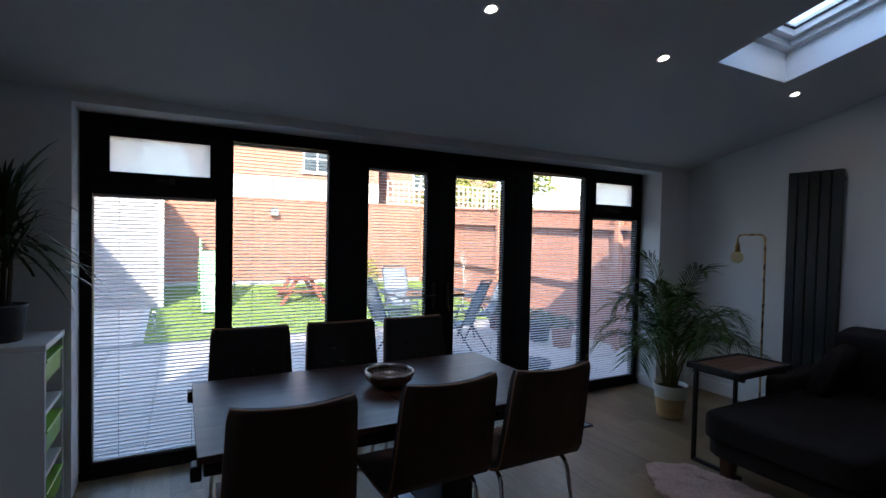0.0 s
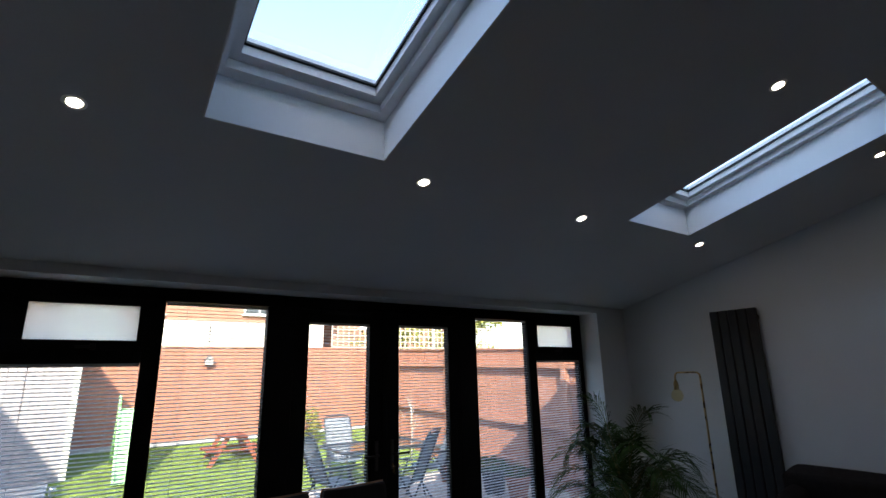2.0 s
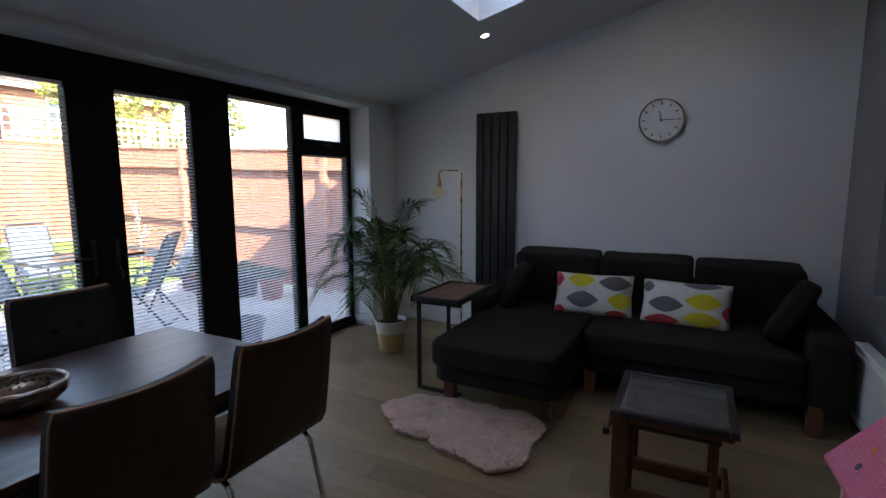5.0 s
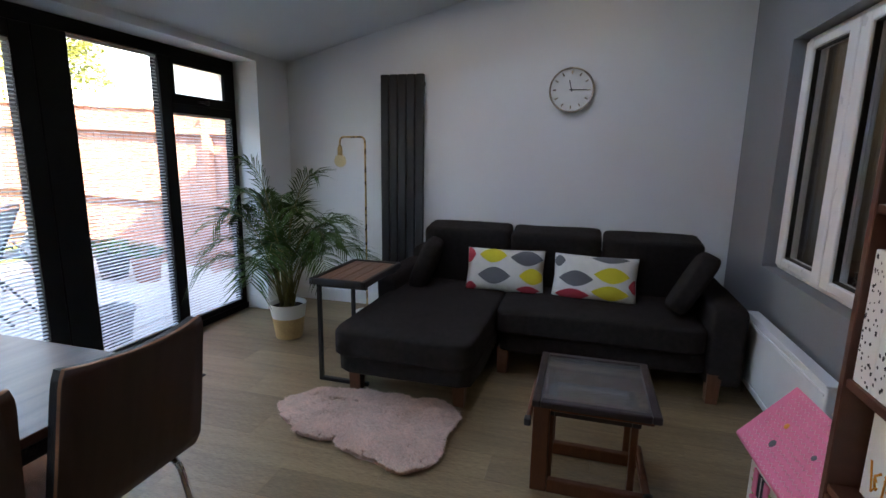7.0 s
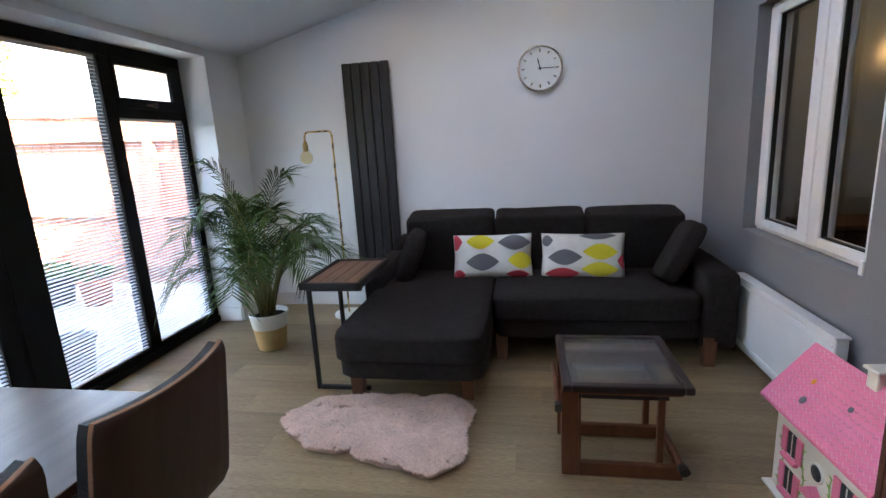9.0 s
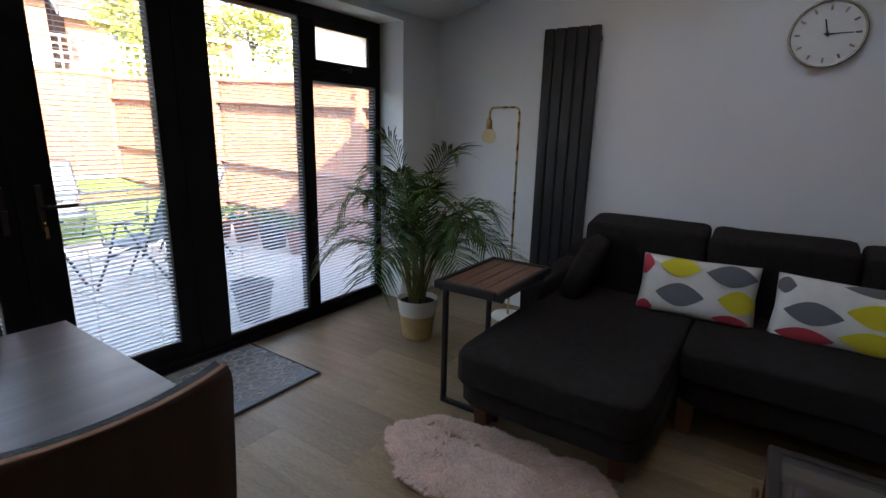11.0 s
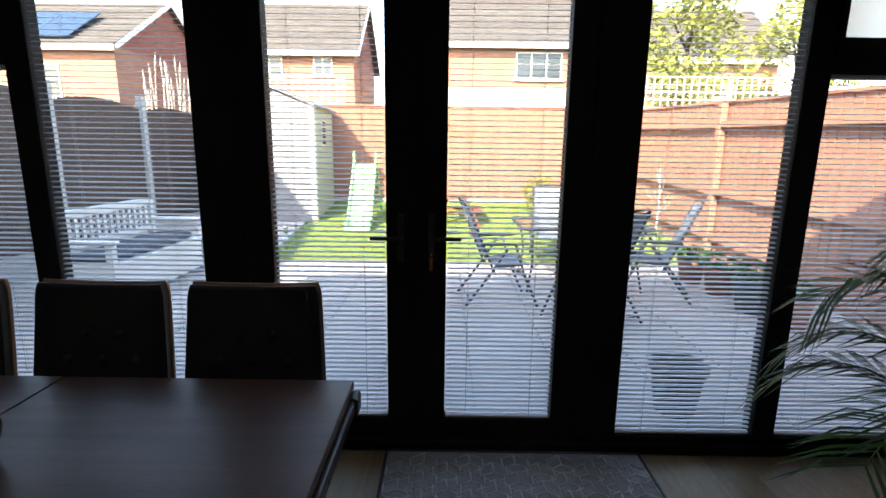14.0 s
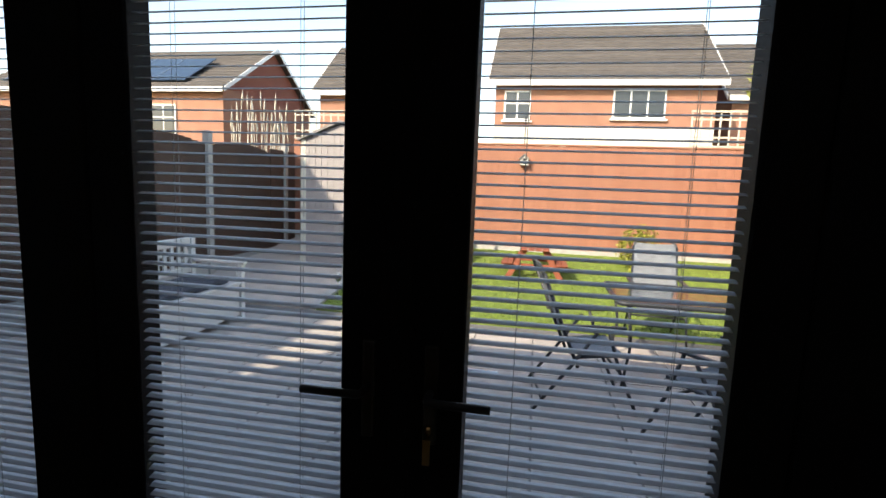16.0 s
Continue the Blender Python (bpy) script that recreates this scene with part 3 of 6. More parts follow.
# skirting and reveals trim
sk = B()
box(sk, XE - 0.018, XE - 0.002, YS, YN, 0.0, 0.12, 0.004, 1)
setting("baseboard_east", sk, TRIM_WHITE, "white skirting board", "skirting")
sk = B()
box(sk, OPX1 - 0.006, OPX1 + 0.4 - 0.02, YN - 0.016, YN - 0.002, 0, 0.12, 0.004, 1)
box(sk, OPX1 - 0.014, OPX1 - 0.002, YN - 0.002, GY0 - 0.022, 0, 0.12, 0.003, 1)
setting("baseboard_north", sk, TRIM_WHITE, "white skirting board", "skirting")
setting("baseboard_south", boxb(1.95, XE - 0.02, YS + 0.002, YS + 0.018, 0, 0.12, 0.004, 1), TRIM_WHITE, "white skirting board", "skirting")

# downlights
for x, y in ((-0.133, 1.932), (1.325, 1.932), (2.538, 1.932), (3.94, 1.918), (2.515, 0.71), (3.93, 0.715)):
    t = thing("downlight", x, y, ceil_z(y), "small round recessed downlight, lit, with white rim in the ceiling", "downlight", "ceiling downlights")
    tilt = pose(0, 0, 0, -math.degrees(math.atan(0.25)), 0, 0)
    part("rim", lathe(B(), [(0.025, -0.002), (0.036, -0.004), (0.039, 0.0), (0.039, 0.004)], 20), TRIM_WHITE, t, m=tilt)
    part("lens", lathe(B(), [(0, -0.0035), (0.021, -0.003), (0.025, -0.001)], 16), SPOT_GLOW, t, "lit warm white lens", m=tilt)

# ---- inner window to the hall ----
iw = tagged(new("window_4"), "white plastic casement window looking into a dim hall", "window", kind="structure")
y0, y1 = YS - 0.15, YS - 0.08
FR, ST, RL = 0.028, 0.095, 0.055               # frame, sash stile and sash rail widths
for x0, x1 in ((WX0, WX0 + FR), (WX1 - FR, WX1)):
    part("window_frame", boxb(x0, x1, y0, y1, WZ0, WZ1, 0.006, 1), PVC, iw)
for z0, z1 in ((WZ0, WZ0 + FR), (WZ1 - FR, WZ1)):
    part("window_frame", boxb(WX0 + FR, WX1 - FR, y0, y1, z0, z1, 0.006, 1), PVC, iw)
xm = 3.345
for x0, x1 in ((WX0 + FR - 0.006, xm - 0.004), (xm + 0.004, WX1 - FR + 0.006)):
    za, zb = WZ0 + FR - 0.006, WZ1 - FR + 0.006
    s_ = part("casement", boxb(x0, x0 + ST, y0 + 0.01, y1 + 0.02, za, zb, 0.010, 3), PVC, iw, "white plastic casement sash")
    part("stile", boxb(x1 - ST, x1, y0 + 0.01, y1 + 0.02, za, zb, 0.010, 3), PVC, s_)
    part("rail", boxb(x0 + ST - 0.01, x1 - ST + 0.01, y0 + 0.01, y1 + 0.018, za, za + RL, 0.010, 3), PVC, s_)
    part("rail", boxb(x0 + ST - 0.01, x1 - ST + 0.01, y0 + 0.01, y1 + 0.018, zb - RL, zb, 0.010, 3), PVC, s_)
    for ga, gb, gc, gd in ((x0 + ST, x0 + ST + 0.007, za + RL, zb - RL), (x1 - ST - 0.007, x1 - ST, za + RL, zb - RL), (x0 + ST + 0.007, x1 - ST - 0.007, za + RL, za + RL + 0.007), (x0 + ST + 0.007, x1 - ST - 0.007, zb - RL - 0.007, zb - RL)):
        part("gasket", boxb(ga, gb, y1 - 0.02, y1 + 0.004, gc, gd), BLACK, s_, "black rubber glazing gasket")
    part("pane", boxb(x0 + ST, x1 - ST, y0 + 0.03, y0 + 0.034, za + RL, zb - RL), GLASS, s_).visible_shadow = False
# ink-dark filler strip paints the shade in the slot between the sashes
part("gap_shade_strip", boxb(xm - 0.0035, xm + 0.0035, y0 + 0.012, y1 + 0.012, WZ0 + FR, WZ1 - FR), INK, iw, "dark strip standing in for the shade between the two sashes")
part("casement_handle", boxb(WX0 + 0.045, WX0 + 0.075, y1 + 0.045, y1 + 0.062, 0.745, 0.83, 0.006, 2), PVC, iw, "white window handle")
part("handle_boss", boxb(WX0 + 0.042, WX0 + 0.078, y1 + 0.018, y1 + 0.046, 0.80, 0.84, 0.005, 2), PVC, iw)
hl = thing("wall_lamp", 4.553, -1.68, 1.81, "small glowing warm lamp on the hall wall", "wall lamp", rz=90)
part("shade", lathe(B(), [(0.0, 0), (0.026, 0.0), (0.032, 0.085), (0.0, 0.085)], 16), LAMP_GLOW, hl)
part("bracket", boxb(-0.02, 0.02, -0.045, -0.03, 0.0, 0.06, 0.004), BRASS, hl)
# added fill light in mid-hall, with no fitting of its own
ld = bpy.data.lights.new("hall_fill_light", "POINT")
ld.energy, ld.color, ld.shadow_soft_size = 0.10, (1.0, 0.88, 0.74), 0.06
new("hall_fill_light", ld).location = (3.95, -1.35, 2.05)
hc = thing("hall_chest", 4.36, -1.47, 0, "dark wooden chest of drawers standing in the dim hall", "chest")
part("body", boxb(-0.19, 0.22, -0.34, 0.34, 0.06, 0.70, 0.004, 1), CASE_BACK, hc)
part("top", boxb(-0.215, 0.235, -0.36, 0.36, 0.70, 0.73, 0.005, 2), SIDE_TOP, hc, "warm brown top board")
for z in (0.09, 0.29, 0.49):
    dr_ = part("drawer", boxb(-0.206, -0.19, -0.32, 0.32, z, z + 0.185, 0.004, 1), CASE_BACK, hc, "dark drawer front")
    part("knob", lathe(B(), [(0, 0), (0.016, 0.004), (0.014, 0.018), (0, 0.022)], 12), BRASS, dr_, m=pose(-0.206, 0, z + 0.092, 0, -90, 0))
for x in (-0.15, 0.18):
    for y in (-0.30, 0.30):
        part("foot", boxb(x - 0.025, x + 0.025, y - 0.025, y + 0.025, 0, 0.06, 0.004, 1), CASE_BACK, hc)

# ---- dining table and chairs ----
TX0, TX1, TY0, TY1, TZ = 0.10, 1.777, 1.80, 2.725, 0.722
tb = thing("dining_table", (TX0 + TX1) / 2, (TY0 + TY1) / 2, 0, "dark walnut extending dining table on a steel base plate", "dining table")
hx_, hy_ = (TX1 - TX0) / 2, (TY1 - TY0) / 2
for a, b in ((-hx_, -0.002), (0.002, hx_)):
    part("tabletop", boxb(a, b, -hy_, hy_, TZ - 0.028, TZ, 0.003, 2), WALNUT_DARK, tb)
part("under_leaf", boxb(-hx_ + 0.02, hx_ + 0.012, -hy_ + 0.004, hy_ - 0.004, TZ - 0.075, TZ - 0.034, 0.006, 2), TABLE_EDGE, tb, "dark extension slide beneath the top")
for sx_ in (-1, 1):
    for sy_ in (-1, 1):
        part("end_cap", boxb(sx_ * (hx_ + 0.002) - 0.018, sx_ * (hx_ + 0.002) + 0.018, sy_ * (hy_ - 0.03) - 0.03, sy_ * (hy_ - 0.03) + 0.03, TZ - 0.085, TZ - 0.03, 0.006, 2), BLACK, tb, "black end cap of the slide")
for a in (-0.36, 0.36):
    part("base_plate", boxb(a - 0.205, a + 0.205, -0.34, 0.34, 0.0, 0.014, 0.003, 1), PLATE, tb, "blued steel floor plate")
    part("pedestal", boxb(a - 0.09, a + 0.09, -0.17, 0.17, 0.014, TZ - 0.075, 0.01, 2), TABLE_EDGE, tb, "dark square pedestal")

CHAIR_LABEL = "cantilever dining chair with walnut shell, black leather pad, chrome frame"


def chair_shell(off, t, wt, wb, zs):
    """One sheet of the bent shell: from the seat's front edge up the back, in local y (back is at -y)."""
    prof = [(0.20, 0.455), (0.10, 0.452), (-0.02, 0.448), (-0.115, 0.452), (-0.165, 0.475), (-0.19, 0.52), (-0.205, 0.60), (-0.222, 0.70), (-0.24, 0.82), (-0.2505, zs - 0.032), (-0.2535, zs - 0.010), (-0.255, zs)]
    bm = B()
    rows = []
    n = 8
    for i, (y, z) in enumerate(prof):
        a = prof[max(i - 1, 0)]
        b = prof[min(i + 1, len(prof) - 1)]
        d = Vector((b[0] - a[0], b[1] - a[1])).normalized()
        nrm = Vector((d.y, -d.x))
        up = max(0.0, (z - 0.5) / (zs - 0.5))
        wdt = (wb + (wt - wb) * up) * {len(prof) - 1: 0.955, len(prof) - 2: 0.99}.get(i, 1.0)
        row = []
        for k in range(n + 1):
            u = 2 * k / n - 1
            bow = -0.028 * up * (1 - u * u)
            top = 0.012 * (u * u) if i == len(prof) - 1 else 0
            row.append([Vector((u * wdt / 2, y + bow + nrm.x * o, z + top + nrm.y * o)) for o in (off, off + t)])
        rows.append(row)
    g = [[[bm.verts.new(p) for p in q] for q in r] for r in rows]
    for i in range(len(g) - 1):
        for k in range(n):
            for s, fl in ((0, 1), (1, 0)):
                q = [g[i][k][s], g[i][k + 1][s], g[i + 1][k + 1][s], g[i + 1][k][s]]
                bm.faces.new(q[::-1] if fl else q).smooth = True
    for i in range(len(g) - 1):
        for k in (0, n):
            bm.faces.new((g[i][k][0], g[i + 1][k][0], g[i + 1][k][1], g[i][k][1]))
    for i in (0, len(g) - 1):
        for k in range(n):
            bm.faces.new((g[i][k][0], g[i][k + 1][0], g[i][k + 1][1], g[i][k][1]))
    bmesh.ops.recalc_face_normals(bm, faces=bm.faces[:])
    return bm


def chair(x, y, rz, zs, group):
    t = thing("dining_chair", x, y, 0, CHAIR_LABEL, "dining chair", group, rz)
    part("shell", chair_shell(0.0, 0.002, 0.42, 0.46, zs), CHAIR_PLY, t, "walnut plywood shell")
    part("shell_edge", chair_shell(0.0025, 0.009, 0.421, 0.461, zs + 0.001), PLY_EDGE, t, "pale plywood edge")
    part("pad", chair_shell(0.014, 0.026, 0.415, 0.455, zs - 0.008), LEATHER, t, "black tufted leather pad")
    for r_, z_ in ((0, 0.70), (1, 0.78)):
        for k in range(3):
            bx = (-0.11 + 0.11 * k) + (0.055 if r_ and k < 2 else 0)
            if r_ and k == 2:
                continue
            yb = -0.163 - 0.18 * (z_ - 0.60) - 0.028 * (z_ - 0.5) / 0.42 * (1 - (bx / 0.21) ** 2)
            part("button", lathe(B(), [(0.015, 0), (0.0135, 0.007), (0.007, 0.011), (0, 0.012)], 10), LEATHER, t, m=pose(bx, yb, z_, -80, 0, 0))
    rr = 0.0105
    for s in (-1, 1):
        part("leg", tube(B(), rounded([(s * 0.19, 0.16, 0.436), (s * 0.19, -0.13, 0.436), (s * 0.205, -0.215, 0.0 + rr), (s * 0.205, 0.24, rr)], 0.05, 5), rr, 10), CHROME, t, "bent chrome tube leg")
    part("floor_bar", tube(B(), [(-0.205, -0.205, rr), (0.205, -0.205, rr)], rr, 10), CHROME, t)
    part("seat_bar", tube(B(), [(-0.19, 0.10, 0.434), (0.19, 0.10, 0.434)], rr, 8), CHROME, t)
    return t


near = chair(1.494, 1.865, 0, 0.918, "chairs round the table")
for x in (0.985, 0.395):
    copy_thing(near, pose(x, 1.865 + (0.01 if x > 0.5 else 0.0), 0, 0, 0, 1.5 if x > 0.5 else -2.0))
far = chair(1.427, 2.70, 181, 0.937, "chairs round the table")
for x in (0.925, 0.40):
    copy_thing(far, pose(x, 2.70, 0, 0, 0, 179))

bw = thing("bowl", 0.99, 2.285, TZ, "round hammered bronze bowl on the dining table", "bowl")
part("body", lathe(B(), [(0.055, 0.0), (0.06, 0.0), (0.10, 0.012), (0.135, 0.045), (0.142, 0.07), (0.138, 0.088), (0.130, 0.089), (0.133, 0.07), (0.126, 0.046), (0.095, 0.018), (0.0, 0.010)], 40), BOWL, bw)
dm = B()
for ring, cnt in ((0.128, 34), (0.1315, 36), (0.115, 30), (0.09, 24)):
    zz = {0.128: 0.052, 0.1315: 0.072, 0.115: 0.034, 0.09: 0.017}[ring]
    for k in range(cnt):
        a = 2 * math.pi * k / cnt
        bmesh.ops.create_icosphere(dm, subdivisions=1, radius=0.007, matrix=Matrix.Translation((ring * math.cos(a), ring * math.sin(a), zz)))
for f in dm.faces:
    f.smooth = True
part("hammered_texture", dm, BOWL, bw)

bw.scale = (0.9, 0.9, 0.9)

# ---- door mat ----
mt = thing("door_mat", 2.36, 3.125, 0, "grey-blue mat with pale cube lattice and dark border", "door mat")
part("mat_field", boxb(-0.575, 0.575, -0.32, 0.32, 0.0, 0.010, 0.002, 1), MAT_BLUE, mt)
for a in ((-0.588, 0.588, -0.335, -0.32), (-0.588, 0.588, 0.32, 0.335), (-0.588, -0.575, -0.32, 0.32), (0.575, 0.588, -0.32, 0.32)):
    part("binding", boxb(*a, 0.0, 0.013, 0.003, 1), MAT_EDGE, mt)
ln = B()
S_ = 0.068
for i in range(-7, 8):
    for j in range(-4, 5):
        px_, py_ = i * S_ * 1.5 * 1.0, (j + (0.5 if i % 2 else 0)) * S_ * math.sqrt(3)
        if abs(px_) > 0.54 or abs(py_) > 0.27:
            continue
        for k in range(3):
            a = radians(90 + 120 * k)
            e = (px_ + S_ * 0.87 * math.cos(a), py_ + S_ * 0.87 * math.sin(a))
            tube(ln, [(px_, py_, 0.0105), (e[0], e[1], 0.0105)], 0.005, 4)
        for k in range(6):
            a, b_ = radians(30 + 60 * k), radians(90 + 60 * k)
            tube(ln, [(px_ + S_ * math.cos(a), py_ + S_ * math.sin(a), 0.0105), (px_ + S_ * math.cos(b_), py_ + S_ * math.sin(b_), 0.0105)], 0.0045, 4)
part("lattice", ln, MAT_LINE, mt, "pale geometric cube lattice")

# ---- sofa ----
so = thing("sofa", 3.75, 0.79, 0, "charcoal fabric corner sofa with chaise and wooden legs", "sofa")
OX, OY = 3.75, 0.79


def sbox(nm, x0, x1, y0, y1, z0, z1, p=9.0, seed=0, lab="", rot=None, n=10):
    mm = Matrix.Translation(((x0 + x1) / 2 - OX, (y0 + y1) / 2 - OY, (z0 + z1) / 2))
    if rot:
        mm = mm @ pose(0, 0, 0, *rot)
    return part(nm, cushion(B(), x1 - x0, y1 - y0, z1 - z0, mm, p, n, seed), SOFA, so, lab)


sbox("chaise_base", 2.90, 4.45, 1.03, 1.84, 0.18, 0.31, 14)
sbox("seat_base", 3.54, 4.45, -0.24, 1.03, 0.16, 0.31, 14)
sbox("chaise_cushion", 2.865, 4.22, 1.035, 1.85, 0.29, 0.455, 13, 1, n=14)
sbox("seat_cushion", 3.51, 4.22, -0.215, 1.032, 0.29, 0.45, 14, 2, n=14)
sbox("back_frame", 4.42, 4.66, -0.405, 1.92, 0.12, 0.68, 12, 3)
sbox("arm", 3.53, 4.5, -0.415, -0.215, 0.10, 0.585, 13, 4, n=14)
sbox("arm", 3.72, 4.5, 1.79, 1.94, 0.12, 0.56, 12, 5, n=12)
for k, (a, b) in enumerate(((1.05, 1.72), (0.385, 1.04), (-0.285, 0.375))):
    sbox("back_cushion", 4.19, 4.45, a, b, 0.42, 0.883 - 0.008 * k, 17.0, 6 + k, rot=(0, -8, 0), n=18)
part("bolster", cushion(B(), 0.44, 0.15, 0.40, Matrix.Translation((4.05 - OX, 1.66 - OY, 0.60)) @ pose(0, 0, 0, 22, 0, 8), 3.5, 10, 12), SOFA, so, "loose charcoal side cushion")
part("bolster", cushion(B(), 0.46, 0.13, 0.42, Matrix.Translation((3.90 - OX, -0.165 - OY, 0.635)) @ pose(0, 0, 0, 27, 12, -6), 5.5, 14, 13), SOFA, so, "loose charcoal side cushion")
for x, y in ((3.085, 1.79), (3.085, 1.145), (3.61, 0.98), (3.57, -0.265), (4.4, 1.84), (4.4, -0.34)):
    lg = B()
    lathe(lg, [(0, 0.0), (0.044, 0.0), (0.054, 0.185), (0.0, 0.185)], 4, (x - OX, y - OY, 0.0), smooth=False)
    bmesh.ops.rotate(lg, verts=lg.verts[:], cent=(x - OX, y - OY, 0), matrix=Matrix.Rotation(radians(45), 3, "Z"))
    part("leg", lg, SOFA_LEG, so, "tapered stained wooden leg")


def scatter_pillow(x, y, z, rz, lean, seed):
    t = thing("scatter_cushion", x, y, z, "cream cushion printed with red, mustard and grey leaf ovals", "cushion", "sofa scatter cushions", rz)
    # local x along the cushion, local y its thickness
    bm = B()
    nn, mm = 18, 12
    W_, H_, D_ = 0.57, 0.33, 0.15
    sides = []
    for s in (1, -1):
        g = []
        for i in range(nn + 1):
            r = []
            for j in range(mm + 1):
                u, v = 2 * i / nn - 1, 2 * j / mm - 1
                th_ = max(0.0, (1 - u ** 4) * (1 - v ** 4)) ** 0.55
                pin = 1 - 0.05 * (1 - abs(u)) * (abs(v) ** 3)
                pinx = 1 - 0.04 * (1 - abs(v)) * (abs(u) ** 3)
                r.append(bm.verts.new((u * W_ / 2 * pinx, s * D_ / 2 * th_, v * H_ / 2 * pin)))
            g.append(r)
        for i in range(nn):
            for j in range(mm):
                q = (g[i][j], g[i + 1][j], g[i + 1][j + 1], g[i][j + 1])
                bm.faces.new(q if s < 0 else q[::-1]).smooth = True
        sides.append(g)
    bmesh.ops.remove_doubles(bm, verts=bm.verts[:], dist=0.0005)
    M_ = pose(0, 0, H_ / 2 * 0.97, lean, 0, 0)
    part("cover", bm, PILLOW, t, m=M_)
    prints = ((-0.30, 0.62, 0.36, 0.36, 0, LEAF_YELLOW), (-0.93, 0.62, 0.17, 0.36, 0, LEAF_RED), (0.56, 0.55, 0.42, 0.36, 0, LEAF_GREY), (-0.25, -0.30, 0.42, 0.38, 0, LEAF_GREY), (0.72, -0.25, 0.34, 0.36, 0, LEAF_YELLOW), (0.62, -0.84, 0.3, 0.16, 0, LEAF_RED), (-0.86, -0.82, 0.18, 0.22, 0, LEAF_RED))
    if seed:
        prints = ((-0.42, -0.12, 0.42, 0.34, 0, LEAF_GREY), (0.42, 0.12, 0.42, 0.34, 0, LEAF_YELLOW), (0.40, -0.62, 0.44, 0.30, 0, LEAF_YELLOW), (0.35, 0.84, 0.44, 0.20, 0, LEAF_GREY), (-0.48, -0.80, 0.42, 0.24, 0, LEAF_RED), (-0.86, 0.62, 0.16, 0.26, 0, LEAF_GREY), (0.97, -0.25, 0.16, 0.30, 0, LEAF_RED))
    for u0, v0, a, b, ang, mt_ in prints:
        pb = B()
        n1, n2 = 14, 6
        g = []
        for i in range(n1 + 1):
            s_ = 2 * i / n1 - 1
            hw = (1 - abs(s_) ** 1.8)
            r = []
            for j in range(n2 + 1):
                u = max(-0.985, min(0.985, u0 + a * s_))
                v = max(-0.975, min(0.975, v0 + b * hw * (2 * j / n2 - 1)))
                th_ = max(0.0, (1 - u ** 4) * (1 - v ** 4)) ** 0.55
                pin = 1 - 0.05 * (1 - abs(u)) * (abs(v) ** 3)
                pinx = 1 - 0.04 * (1 - abs(v)) * (abs(u) ** 3)
                r.append(pb.verts.new((u * W_ / 2 * pinx, -D_ / 2 * th_ - 0.0025, v * H_ / 2 * pin)))
            g.append(r)
        for i in range(n1):
            for j in range(n2):
                try:
                    pb.faces.new((g[i][j], g[i + 1][j], g[i + 1][j + 1], g[i][j + 1])).smooth = True
                except ValueError:
                    pass
        part("leaf_print", pb, mt_, t, m=M_)
    return t


scatter_pillow(4.05, 1.055, 0.425, -87, -22, 0)
scatter_pillow(4.04, 0.425, 0.42, -95, -22, 1)

# ---- sheepskin ----
rug = thing("sheepskin_rug", 2.74, 1.60, 0, "fluffy pale pink sheepskin rug on the floor before the sofa", "rug")


RUG_SHAPE = ((-72, 0.50), (-53, 0.475), (-38, 0.31), (0, 0.25), (40, 0.315), (67, 0.445), (88, 0.475), (106, 0.415), (117, 0.345), (146, 0.275), (167, 0.20), (191, 0.285), (211, 0.34), (227, 0.52), (239, 0.535), (264, 0.475), (288, 0.50))


def rug_r(a):
    """The outline: a narrow neck and a broad end joined by a waist."""
    d = math.degrees(a) % 360
    d -= 360 if d > 288 else 0
    for (a0, r0), (a1, r1) in zip(RUG_SHAPE, RUG_SHAPE[1:]):
        if a0 <= d <= a1:
            f = (d - a0) / (a1 - a0)
            return r0 + (r1 - r0) * (f * f * (3 - 2 * f)) + 0.008 * math.sin(9 * a)
    return 0.4


